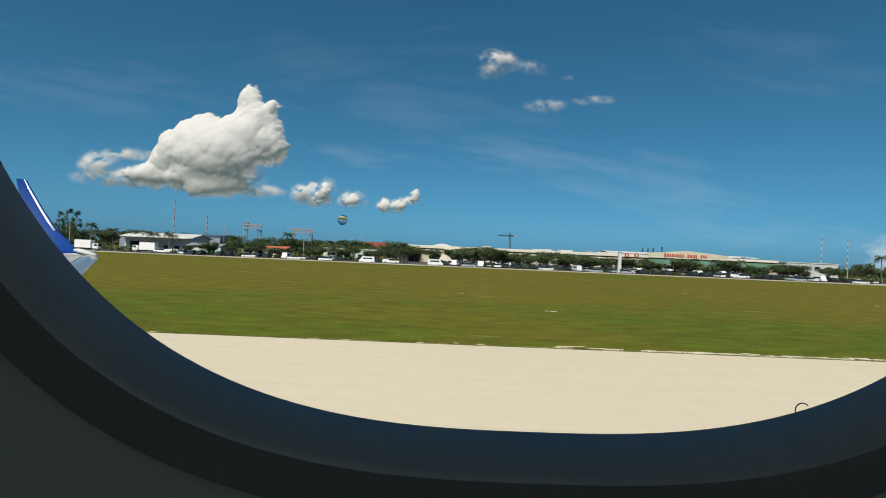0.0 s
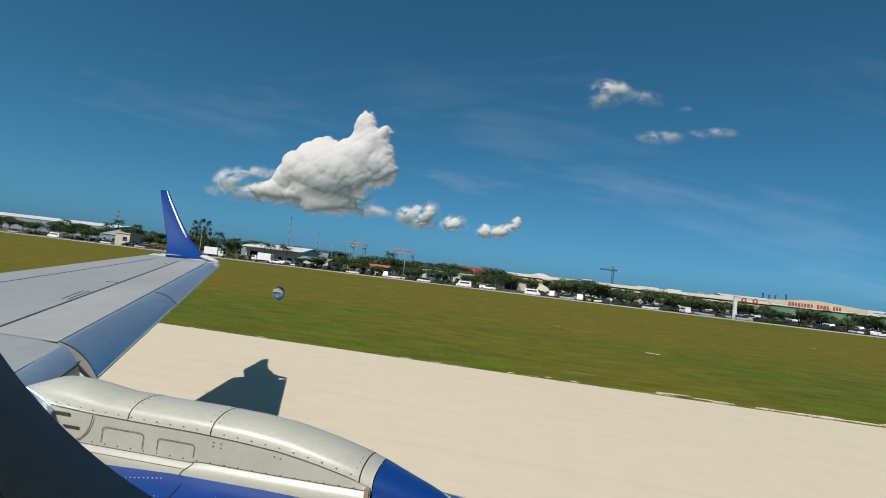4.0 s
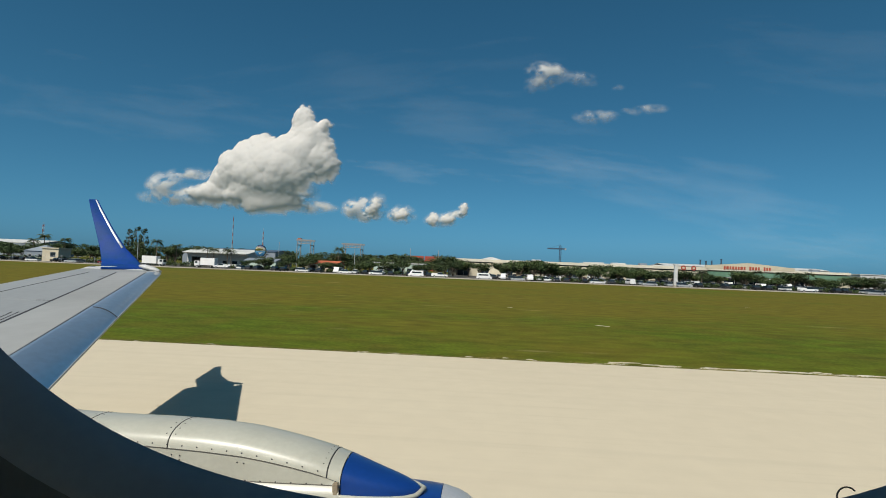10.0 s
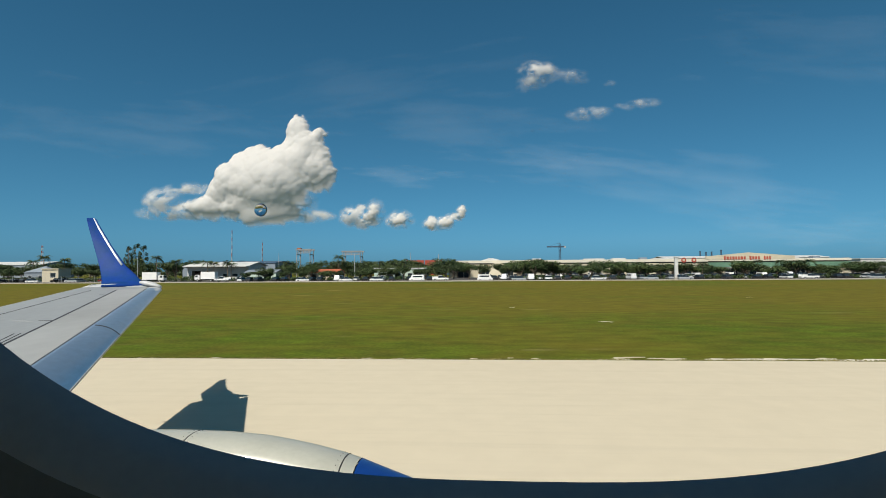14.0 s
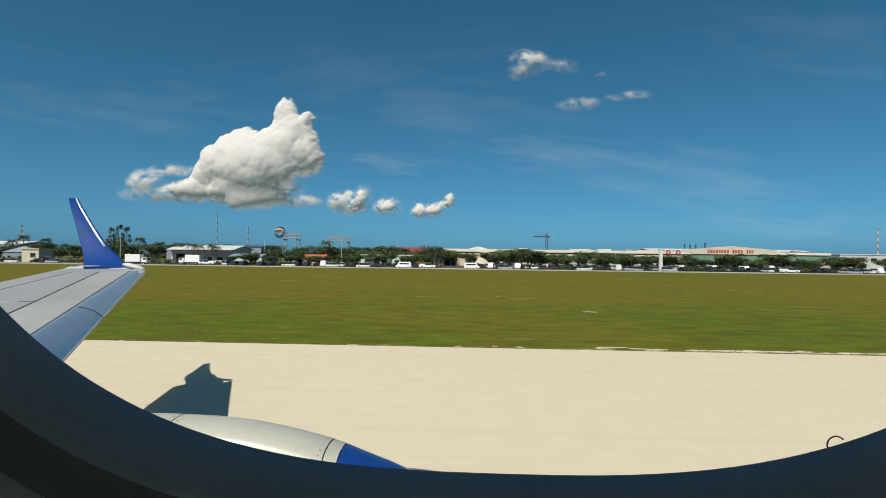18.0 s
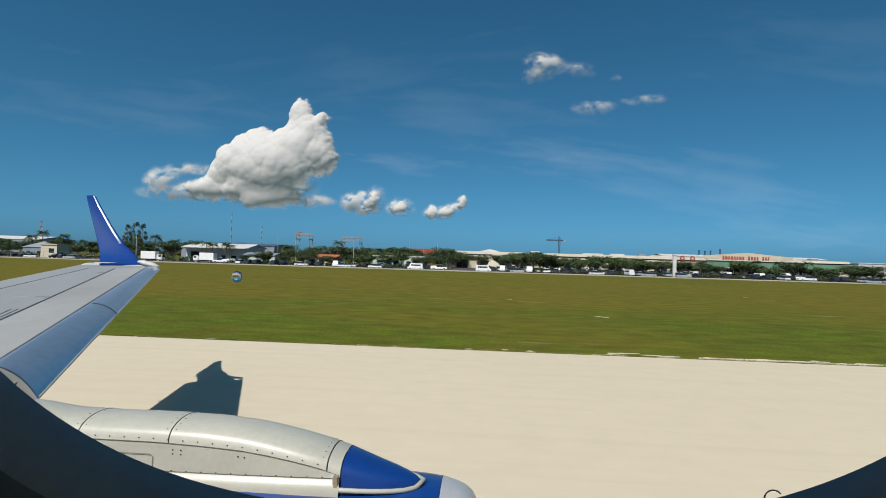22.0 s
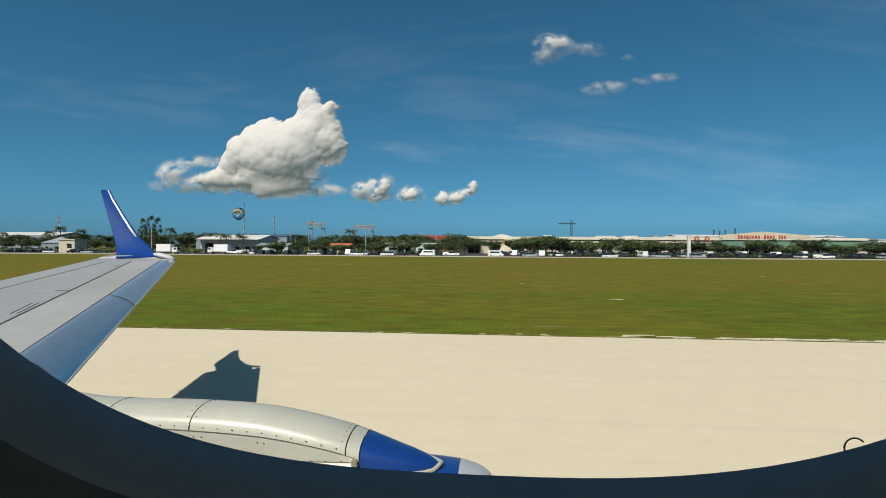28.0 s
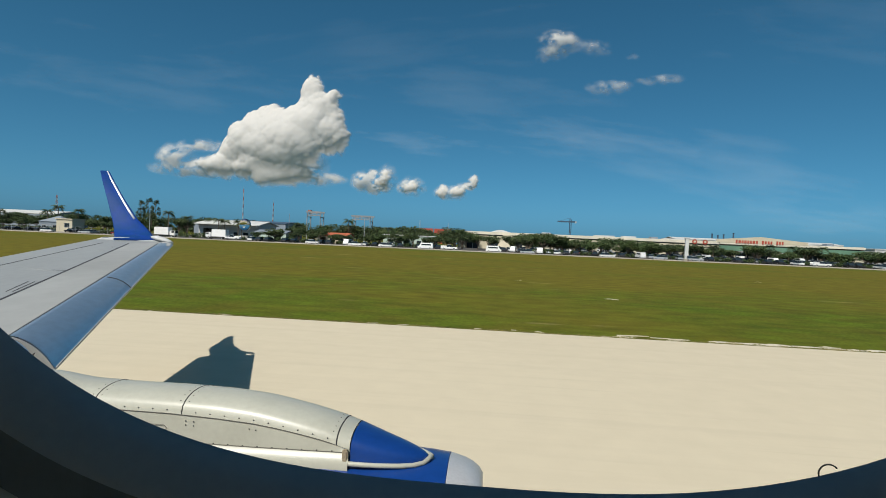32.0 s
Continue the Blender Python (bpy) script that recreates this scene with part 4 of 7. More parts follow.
    cov = cover.ravel().tolist()
    faces = []
    for j in range(nz - 1):
        for i in range(nx - 1):
            k = j * nx + i
            if max(cov[k], cov[k + 1], cov[k + nx], cov[k + nx + 1]) > 0.003:
                faces.append((k, k + 1, k + nx + 1, k + nx))
    me = bpy.data.meshes.new("backdrop_cumulus")
    me.from_pydata(verts, [], faces)
    me.polygons.foreach_set("use_smooth", [True] * len(faces))
    me.materials.append(M_CLOUD)
    at = me.attributes.new("cover", "FLOAT", "POINT")
    at.data.foreach_set("value", cov)
    ob = new("backdrop_cumulus", me)
    ob.visible_shadow = False
    return tagged(ob, label, "cloud", kind="structure")


cumulus("big white cumulus cloud heaped up over a flat grey base",
        [(-0.394, 0.167, 0.086, 0.062, 1), (-0.444, 0.171, 0.064, 0.046, 1), (-0.484, 0.150, 0.036, 0.032, 1), (-0.350, 0.189, 0.062, 0.054, 1), (-0.330, 0.234, 0.040, 0.034, 1), (-0.346, 0.266, 0.021, 0.027, 1),
         (-0.304, 0.251, 0.017, 0.017, 1), (-0.418, 0.207, 0.052, 0.028, 1), (-0.398, 0.112, 0.064, 0.035, 1), (-0.446, 0.125, 0.062, 0.028, 1), (-0.306, 0.186, 0.034, 0.040, 1), (-0.335, 0.103, 0.055, 0.012, 0.55), (-0.350, 0.128, 0.040, 0.026, 0.62),
         (-0.545, 0.114, 0.105, 0.015, 0.7), (-0.525, 0.108, 0.07, 0.012, 0.68), (-0.610, 0.138, 0.040, 0.022, 0.5), (-0.567, 0.158, 0.045, 0.011, 0.42), (-0.612, 0.116, 0.045, 0.013, 0.55), (-0.512, 0.122, 0.050, 0.024, 0.9)],
        3, 0.0010, 0.0165, 0.088, ((-0.556, 0.139, 0.030, 0.010), (-0.585, 0.133, 0.018, 0.008)))
cumulus("small white cumulus puff with a thin grey side", [(-0.238, 0.102, 0.024, 0.018, 0.66), (-0.196, 0.107, 0.012, 0.019, 1), (-0.214, 0.090, 0.026, 0.011, 0.68), (-0.203, 0.096, 0.016, 0.012, 1), (-0.224, 0.118, 0.010, 0.006, 0.65), (-0.196, 0.108, 0.018, 0.024, 0.4)], 4, 0.0008, 0.0095, None, (), 0.45)
cumulus("small white cumulus puff low in the sky", [(-0.150, 0.095, 0.017, 0.0125, 1), (-0.160, 0.090, 0.015, 0.009, 0.66), (-0.148, 0.094, 0.024, 0.016, 0.4)], 5, 0.0008, 0.0095, None, (), 0.45)
cumulus("small white cumulus puffs in a short chain", [(-0.090, 0.086, 0.013, 0.013, 1), (-0.062, 0.088, 0.018, 0.0105, 1), (-0.032, 0.107, 0.011, 0.0125, 1), (-0.046, 0.097, 0.014, 0.008, 0.66), (-0.075, 0.085, 0.03, 0.012, 0.4)], 6, 0.0008, 0.0085, None, (), 0.45)


def wisp(label, x, z, w, h, dense, scale, seed, tilt=0.0, stretch=3.0, name="backdrop_wisp", ragged=3.0):
    """A thin veil of cloud: a sheet whose cover is broken up by noise and fades out at its rim."""
    m = bpy.data.materials.new("thin_cloud")
    m.use_nodes = True
    n, l = m.node_tree.nodes, m.node_tree.links
    n.clear()
    o, mixn, tr, df = n.new("ShaderNodeOutputMaterial"), n.new("ShaderNodeMixShader"), n.new("ShaderNodeBsdfTransparent"), n.new("ShaderNodeBsdfDiffuse")
    df.inputs[0].default_value = (0.85, 0.85, 0.86, 1)
    tc, mp, ns = n.new("ShaderNodeTexCoord"), n.new("ShaderNodeMapping"), n.new("ShaderNodeTexNoise")
    mp.inputs["Location"].default_value = (seed * 1.7, seed * 0.9, seed * 0.31)
    mp.inputs["Scale"].default_value = (w / h / stretch, 1, 1)
    ns.inputs["Scale"].default_value, ns.inputs["Detail"].default_value, ns.inputs["Roughness"].default_value = scale, 6, 0.58
    l.new(tc.outputs["Object"], mp.inputs[0])
    l.new(mp.outputs[0], ns.inputs["Vector"])
    grad = n.new("ShaderNodeTexGradient")
    grad.gradient_type = "SPHERICAL"
    l.new(tc.outputs["Object"], grad.inputs[0])
    add = n.new("ShaderNodeMath")
    add.operation = "MULTIPLY_ADD"
    add.inputs[1].default_value = 1.75
    add.inputs[2].default_value = -0.85 - ragged * 0.5
    round_off = n.new("ShaderNodeMapRange")
    round_off.interpolation_type = "SMOOTHSTEP"
    l.new(grad.outputs["Fac"], round_off.inputs[0])
    l.new(round_off.outputs[0], add.inputs[0])
    sm = n.new("ShaderNodeMath")
    sm.operation = "MULTIPLY_ADD"
    sm.inputs[1].default_value = ragged
    l.new(ns.outputs[0], sm.inputs[0])
    l.new(add.outputs[0], sm.inputs[2])
    rg = n.new("ShaderNodeMapRange")
    rg.inputs[1].default_value, rg.inputs[2].default_value, rg.inputs[4].default_value = 0.0, 0.28 * ragged, dense
    l.new(sm.outputs[0], rg.inputs[0])
    l.new(rg.outputs[0], mixn.inputs[0])
    l.new(tr.outputs[0], mixn.inputs[1])
    l.new(df.outputs[0], mixn.inputs[2])
    l.new(mixn.outputs[0], o.inputs[0])
    bm = bmesh.new()
    bm.faces.new([bm.verts.new(p) for p in ((-1, 0, -1), (1, 0, -1), (1, 0, 1), (-1, 0, 1))])
    ob = link_bm(name, bm, m)
    ob.visible_shadow = False
    far = FAR * (1.1 + 0.002 * seed)
    ob.matrix_basis = pose(x * far, far, z * far + 3.6, 0, tilt, 0) @ Matrix.Diagonal((w * far, 1, h * far, 1))
    return tagged(ob, label, "cloud", kind="structure")


for seed, lobes in ((17, [(0.110, 0.366, 0.036, 0.019, 0.40), (0.100, 0.349, 0.026, 0.014, 0.30), (0.085, 0.338, 0.012, 0.008, 0.2)]), (18, [(0.168, 0.359, 0.030, 0.012, 0.16), (0.186, 0.350, 0.016, 0.009, 0.12)]),
                    (19, [(0.198, 0.285, 0.036, 0.011, 0.22), (0.226, 0.291, 0.018, 0.006, 0.12)]), (20, [(0.304, 0.303, 0.028, 0.008, 0.22), (0.268, 0.298, 0.026, 0.005, 0.13)]), (21, [(0.243, 0.341, 0.012, 0.004, 0.14)])):
    cumulus("thin torn shred of white cloud high in the sky", lobes, seed, 0.0010, 0.011)
for x, z, w, h, dense, seed, tilt in ((-0.72, 0.285, 0.56, 0.11, 0.05, 27, 6), (-0.01, 0.272, 0.44, 0.09, 0.045, 31, 2), (0.36, 0.155, 0.50, 0.12, 0.075, 21, 8), (0.16, 0.190, 0.32, 0.06, 0.06, 37, 5),
                                      (-0.15, 0.178, 0.20, 0.04, 0.07, 38, 2), (0.62, 0.40, 0.50, 0.12, 0.04, 36, 3), (-0.25, 0.36, 0.55, 0.10, 0.03, 44, -6), (0.75, 0.06, 0.50, 0.06, 0.06, 47, 2)):
    wisp("faint streaky high cirrus veil", x, z, w, h, dense * 0.7, 3.2, seed, tilt, 6.0, ragged=5.0)
wisp("broad grey-white cloud bank low over the horizon", 1.02, 0.045, 0.42, 0.085, 0.55, 1.2, 41, -6, 2.0)


# ---- edge of the runway ----
def edge_patches():
    """Lumpy chains of bare coral sand where the grass has died back."""
    rng = random.Random(11)
    for i in range(132):
        if i < 104:
            x, y = rng.uniform(5, 46), 21.74 + 0.22 * abs(math.sin(i * 1.7)) + abs(rng.gauss(0, 0.16))
            w, h = rng.uniform(0.2, 0.75), rng.uniform(0.05, 0.13)
        elif i < 128:
            x, y = rng.uniform(-34, 5), 21.72 + abs(rng.gauss(0, 0.25))
            w, h = rng.uniform(0.08, 0.3), rng.uniform(0.03, 0.07)
        else:
            x, y = rng.uniform(-30, 60), rng.uniform(30, 70)
            w, h = rng.uniform(0.15, 0.6), rng.uniform(0.05, 0.16)
        lobes = [(rng.uniform(0.06, 0.22), rng.randint(2, 7), rng.uniform(0, 6.28)) for q in range(4)]
        bm = bmesh.new()
        vs = []
        for q in range(22):
            t = 2 * math.pi * q / 22
            k = 0.75 + sum(s * math.sin(f * t + p) for s, f, p in lobes) + rng.uniform(-0.12, 0.12)
            lean = 0.5 * h * math.sin(2.2 * math.cos(t) + lobes[0][2])
            vs.append(bm.verts.new((w * math.cos(t) * k, h * math.sin(t) * k + lean, 0.0)))
        top = bm.faces.new(vs)
        bmesh.ops.extrude_face_region(bm, geom=[top])
        for v in vs:
            v.co.z -= 0.03
        ob = link_bm("sand_patch", bm, M_SAND)
        ob.matrix_basis = pose(x, y, 0.004 + 0.0006 * (i % 9))
        tagged(ob, "bare patch of pale coral sand at the grass edge", "sand patch", "sand patches along the runway", "structure")


edge_patches()
M_BLADE = material("grass_blades", (0.13, 0.125, 0.030), 0.95, 0.0, 0.25, 0.8, 3.0, 0, (0.20, 0.165, 0.060), 0.5, axis="world")


def tufts():
    rng = random.Random(2)
    verts, faces = [], []
    for i in range(6000):
        x = rng.uniform(-34, 46)
        y = 21.62 + abs(rng.gauss(0, 0.12)) + 0.12 * noise.noise(Vector((x * 0.6, 0, 0)))
        h, a = rng.uniform(0.015, 0.05), rng.uniform(0, math.pi)
        dx, dy = math.cos(a) * rng.uniform(0.02, 0.05), math.sin(a) * 0.03
        k = len(verts)
        verts += [(x - dx, y - dy, -0.012), (x + dx, y + dy, -0.012), (x + rng.uniform(-0.04, 0.04), y + rng.uniform(-0.03, 0.03), h)]
        faces.append((k, k + 1, k + 2))
    me = bpy.data.meshes.new("grass_fringe")
    me.from_pydata(verts, [], faces)
    me.materials.append(M_BLADE)
    tagged(new("grass_fringe", me), "ragged fringe of short grass along the runway edge", "grass", kind="stuff")


tufts()

# ---- far field: the hangars, tower and fire station stand further along the runway ----
AHEAD = 560.0
before_hangars = set(scene.objects)
flat("taxiway_edge_strip", [(-420, 176), (420, 150), (420, 156), (-420, 186)], 0.0, M_CONCRETE, "pale concrete taxiway strip along the grass", "taxiway")
flat("apron", [(-420, 186.2), (-62, 175.2), (-40, 190), (-30, 204), (420, 190), (420, 236), (-420, 262)], -0.002, M_ASPHALT, "worn grey asphalt apron in front of the hangars", "apron")
flat("taxiway_left", [(-330, 84), (-74, 79), (-58, 90), (-92, 112), (-128, 150), (-150, 183), (-330, 182)], -0.004, M_ASPHALT, "grey asphalt taxiway curving to the apron", "taxiway")
flat("taxiway_right", [(86, 192), (85.4, 163), (82.2, 137), (78.2, 115), (74, 92), (104, 92), (103, 125), (100, 147), (92, 160), (96, 192)], -0.004, M_APRON, "pale worn taxiway crossing the grass", "taxiway")


# ---- materials of the far side ----
M_WALLW = material("white_metal_cladding", (0.47, 0.475, 0.455), 0.6, 0, 0.07, 0.25, 3, 0, (0.39, 0.39, 0.37), 0.55, random_tint=0.04)
M_CREAM = material("cream_render", (0.50, 0.45, 0.33), 0.8, 0, 0.06, 0.2, 3, 0, (0.43, 0.38, 0.28), 0.55)
M_GREYW = material("blue_grey_cladding", (0.20, 0.235, 0.27), 0.6, 0, 0.06, 0.2, 3, 0, (0.17, 0.20, 0.23), 0.5)
M_NAVY = material("dark_blue_cladding", (0.045, 0.085, 0.135), 0.55, 0, 0.08, 0.2, 3, 0, (0.038, 0.07, 0.11), 0.5)
# near black: paints the shade inside hangars, also black boards and chassis
M_BLACKIN = material("near_black_paint_and_shade", (0.018, 0.018, 0.020), 0.8, 0, 0.2, 0.3, 3)
M_ROOFW = material("white_roof_sheet", (0.52, 0.53, 0.51), 0.55, 0, 0.07, 0.3, 4, 0, (0.42, 0.42, 0.40), 0.55)
M_ROOFB = material("bright_blue_roof", (0.06, 0.24, 0.46), 0.5, 0, 0.08, 0.3, 4, 0, (0.05, 0.19, 0.38), 0.5)
M_ROOFR = material("red_tile_roof", (0.42, 0.11, 0.045), 0.8, 0, 0.15, 0.6, 5, 0, (0.32, 0.09, 0.04), 0.5)
M_GLASS = material("dark_blue_glass", (0.018, 0.028, 0.036), 0.08, 0, 0.1, 0.4, 4)
M_GLASS.node_tree.nodes["Principled BSDF"].inputs["Specular IOR Level"].default_value = 0.2
M_TOWERB = material("tower_blue_trim", (0.06, 0.19, 0.38), 0.5, 0, 0.06, 0.4, 4)
M_CARPAINT = material("vehicle_white_paint", (0.72, 0.72, 0.71), 0.3, 0, 0.05, 0.8, 6, 0, coat=0.4, random_tint=0.08)
M_SILVER = material("silver_tank", (0.55, 0.56, 0.57), 0.35, 0.5, 0.06, 0.8, 6)
M_DKCAR = material("dark_car_paint", (0.030, 0.030, 0.033), 0.35, 0, 0.05, 0.8, 6, 0, coat=0.1, random_tint=0.6)
M_DKCAR.node_tree.nodes["Principled BSDF"].inputs["Specular IOR Level"].default_value = 0.25
M_RED = material("fire_red_paint", (0.15, 0.024, 0.018), 0.4, 0, 0.06, 0.8, 6, 0, coat=0.4)
M_TYRE = material("tyre_rubber", (0.022, 0.022, 0.023), 0.8, 0, 0.15, 5, 30)
M_ORANGE = material("orange_marker_paint", (0.62, 0.09, 0.02), 0.6, 0, 0.1, 2, 20)
M_YELLOW = material("yellow_livery", (0.65, 0.42, 0.06), 0.4, 0, 0.06, 0.8, 6)
M_STEEL = material("galvanised_pole", (0.42, 0.43, 0.43), 0.5, 0.4, 0.08, 2, 20)
M_BARK = material("grey_brown_bark", (0.17, 0.13, 0.09), 0.9, 0, 0.2, 1.0, 8, 0.01)
M_LEAF = material("tree_leaves", (0.028, 0.055, 0.012), 0.7, 0, 0.35, 0.25, 1.6, 0, (0.055, 0.075, 0.018), 0.52, axis="world", random_tint=0.25)
M_PALM = material("palm_fronds", (0.050, 0.080, 0.022), 0.6, 0, 0.3, 0.4, 2.0, 0, (0.09, 0.11, 0.03), 0.52, axis="world", random_tint=0.2)
M_TREEDARK = material("distant_wood", (0.026, 0.045, 0.015), 0.8, 0, 0.35, 0.08, 0.7, 0, (0.045, 0.06, 0.02), 0.5, axis="world")


# ---- buildings ----
def pierced(w, h, holes, t=0.3):
    """An upright wall along x, its foot at z 0, with rectangular openings (x0, x1, z0, z1) through it."""
    bm = bmesh.new()
    xs = sorted({0.0, w, *[min(max(v, 0), w) for q in holes for v in q[:2]]})
    zs = sorted({0.0, h, *[min(max(v, 0), h) for q in holes for v in q[2:4]]})
    for xa, xb in zip(xs, xs[1:]):
        for za, zb in zip(zs, zs[1:]):
            mx, mz = (xa + xb) / 2, (za + zb) / 2
            if not any(q[0] < mx < q[1] and q[2] < mz < q[3] for q in holes):
                add_box(bm, xb - xa, t, zb - za, (mx, t / 2, mz))
    bmesh.ops.remove_doubles(bm, verts=bm.verts, dist=0.001)
    return bm


def building(name, label, category, at, w, d, h, wall, roof, rise=0.0, ridge="y", holes=(), glass=(), doors=(), side=None, over=0.3, turn=0.0, eave_trim=None):
    """A hollow building: front along x at `at`, depth d behind it; openings, panes and doors on the front."""
    b = base(name, label, category, at, turn)
    part("front_wall", pierced(w, h, list(holes) + list(glass)), wall, b)
    for nm, size, c in (("side_wall", (0.3, d - 0.6, h), (0.15, d / 2, h / 2)), ("side_wall", (0.3, d - 0.6, h), (w - 0.15, d / 2, h / 2)), ("back_wall", (w, 0.3, h), (w / 2, d - 0.15, h / 2))):
        part(nm, bm_box(*size, c), side or wall, b)
    bm = bmesh.new()
    o = over
    if rise <= 0:
        add_box(bm, w + 2 * o, d + 2 * o, 0.35, (w / 2, d / 2, h + 0.18))
    elif ridge == "hip":
        q = min(w, d) / 2
        a = [bm.verts.new(p) for p in ((-o, -o, h), (w + o, -o, h), (w + o, d + o, h), (-o, d + o, h))]
        r = [bm.verts.new(p) for p in ((q, d / 2, h + rise), (w - q, d / 2, h + rise))] if w >= d else [bm.verts.new(p) for p in ((w / 2, q, h + rise), (w / 2, d - q, h + rise))]
        if w >= d:
            for f in ((a[0], a[1], r[1], r[0]), (a[1], a[2], r[1]), (a[2], a[3], r[0], r[1]), (a[3], a[0], r[0]), tuple(a[::-1])):
                bm.faces.new(f)
        else:
            for f in ((a[0], a[1], r[0]), (a[1], a[2], r[1], r[0]), (a[2], a[3], r[1]), (a[3], a[0], r[0], r[1]), tuple(a[::-1])):
                bm.faces.new(f)
    else:
        ends = [(-o, h), (w / 2, h + rise), (w + o, h)] if ridge == "y" else [(-o, h), (d / 2, h + rise), (d + o, h)]
        ring = [(p, z + 0.3) for p, z in ends] + [(p, z) for p, z in ends[::-1]]
        rings = [[(p, q, z) for p, z in ring] for q in (-o, d + o)] if ridge == "y" else [[(q, p, z) for p, z in ring] for q in (-o, w + o)]
        loft(rings, True, True, True, bm)
        gable = [bm.verts.new(p) for p in (((0, 0.1, h), (w, 0.1, h), (w / 2, 0.1, h + rise)) if ridge == "y" else ((0.1, 0, h), (0.1, d, h), (0.1, d / 2, h + rise)))]
        gb = bmesh.new()
        loft([[(0, 0.02, h), (w / 2, 0.02, h + rise), (w, 0.02, h)], [(0, 0.28, h), (w / 2, 0.28, h + rise), (w, 0.28, h)]] if ridge == "y" else [[(w - 0.28, 0, h), (w - 0.28, d / 2, h + rise), (w - 0.28, d, h)], [(w - 0.02, 0, h), (w - 0.02, d / 2, h + rise), (w - 0.02, d, h)]], True, True, True, gb)
        part("gable", gb, wall, b)
        bmesh.ops.delete(bm, geom=gable, context="VERTS")
    part("roof", bm, roof, b)
    for x0, x1, z0, z1 in glass:
        wd = part("window", bm_box(x1 - x0, 0.06, z1 - z0, ((x0 + x1) / 2, 0.16, (z0 + z1) / 2)), M_GLASS, b)
        fr = bmesh.new()
        for cx, cz, sx, sz in (((x0 + x1) / 2, z0 + 0.05, x1 - x0, 0.1), ((x0 + x1) / 2, z1 - 0.05, x1 - x0, 0.1), (x0 + 0.05, (z0 + z1) / 2, 0.1, z1 - z0 - 0.2), (x1 - 0.05, (z0 + z1) / 2, 0.1, z1 - z0 - 0.2)):
            add_box(fr, sx, 0.09, sz, (cx, 0.07, cz))
        part("frame", fr, M_ROOFW, wd)
    for x0, x1, z0, z1, mt in doors:
        part("door", bm_box(x1 - x0, 0.12, z1 - z0, ((x0 + x1) / 2, -0.07, (z0 + z1) / 2), 0.02), mt, b)
    return b


# big dark hangar, its front wide open
hg = building("hangar", "big dark hangar with an open front and pale roof edge", "hangar", (-212, 250, 0), 36, 22, 13.0, M_NAVY, M_ROOFW, 1.6, "y", holes=[(1.2, 34.8, 0, 10.6)], side=M_NAVY)
# the shade inside is painted on: near-black back board and floor
part("interior", bm_box(34.6, 0.2, 10.4, (18, 20.5, 5.2)), M_BLACKIN, hg, "near-black board painted as the shade inside the hangar")
part("interior_floor", bm_box(34.6, 19.5, 0.1, (18, 10.5, 0.05)), M_BLACKIN, hg, "hangar floor painted near black as if in shade")
part("gable_band", bm_box(36.4, 0.2, 1.5, (18, -0.12, 12.2)), M_GREYW, hg, "grey gable band")
part("sign_panel", bm_box(6.5, 0.1, 1.1, (19, -0.28, 12.3)), M_WALLW, hg, "plain white sign panel")
part("door_post", bm_box(0.6, 0.5, 10.4, (18, 0.6, 5.2)), M_NAVY, hg)
building("hangar_annex", "low dark blue annex beside the hangar", "annex", (-175.4, 262, 0), 19, 16, 8.8, M_NAVY, M_ROOFW, 0.0)
building("office_block", "low white office building with a band of windows", "office", (-182, 305, 0), 20, 12, 7.6, M_WALLW, M_ROOFW, 0.0, glass=[(2 + 4.2 * i, 5 + 4.2 * i, 3.8, 6.0) for i in range(4)])
wh = building("white_hangar", "white metal hangar with one open dark doorway", "hangar", (-91.1, 225, 0), 39.3, 44, 7.4, M_WALLW, M_ROOFW, 2.2, "y", holes=[(14.9, 23.1, 0, 6.9)],
              glass=[(1.0, 2.6, 3.6, 4.6), (5.5, 7.2, 3.6, 4.6), (8.4, 11.4, 5.9, 6.8)], doors=[(23.4, 27.2, 0.1, 6.9, M_WALLW), (27.4, 31.0, 0.1, 6.9, M_WALLW), (31.2, 35.0, 0.1, 6.9, M_WALLW), (35.2, 39.0, 0.1, 6.9, M_WALLW)], side=M_GREYW)
# near-black board paints the shade behind the doorway
part("interior", bm_box(30, 0.2, 7.0, (19.6, 30, 3.5)), M_BLACKIN, wh, "near-black board painted as the shade inside the hangar")
building("terminal_shed", "blue-roofed low building behind parked jets", "building", (-47, 262, 0), 23, 14, 5.0, M_WALLW, M_ROOFB, 2.6, "hip", glass=[(2 + 4 * i, 4.6 + 4 * i, 1.2, 3.0) for i in range(5)])
building("house", "small house with a red tile roof", "house", (-60, 290, 0), 9, 10, 6.0, M_CREAM, M_ROOFR, 3.0, "hip")
building("long_shed", "long white shed with a low roof", "shed", (-10.5, 290, 0), 26, 14, 6.8, M_WALLW, M_ROOFW, 1.8, "x", glass=[(2 + 5 * i, 5 + 5 * i, 3.6, 5.2) for i in range(5)])
building("cream_office", "cream office building with a small pitched porch", "office", (7.0, 235, 0), 11.6, 12, 7.2, M_CREAM, M_ROOFW, 1.2, "x", glass=[(1.0, 3.2, 4.2, 6.2), (4.2, 6.6, 4.2, 6.2), (7.8, 10.4, 4.2, 6.2), (6.2, 9.6, 0.8, 3.0)])
building("cream_porch", "low cream porch with a white pitched roof", "porch", (6.6, 229, 0), 8.0, 5.5, 3.6, M_CREAM, M_ROOFW, 1.0, "hip", holes=[(4.6, 6.8, 0, 2.6)])
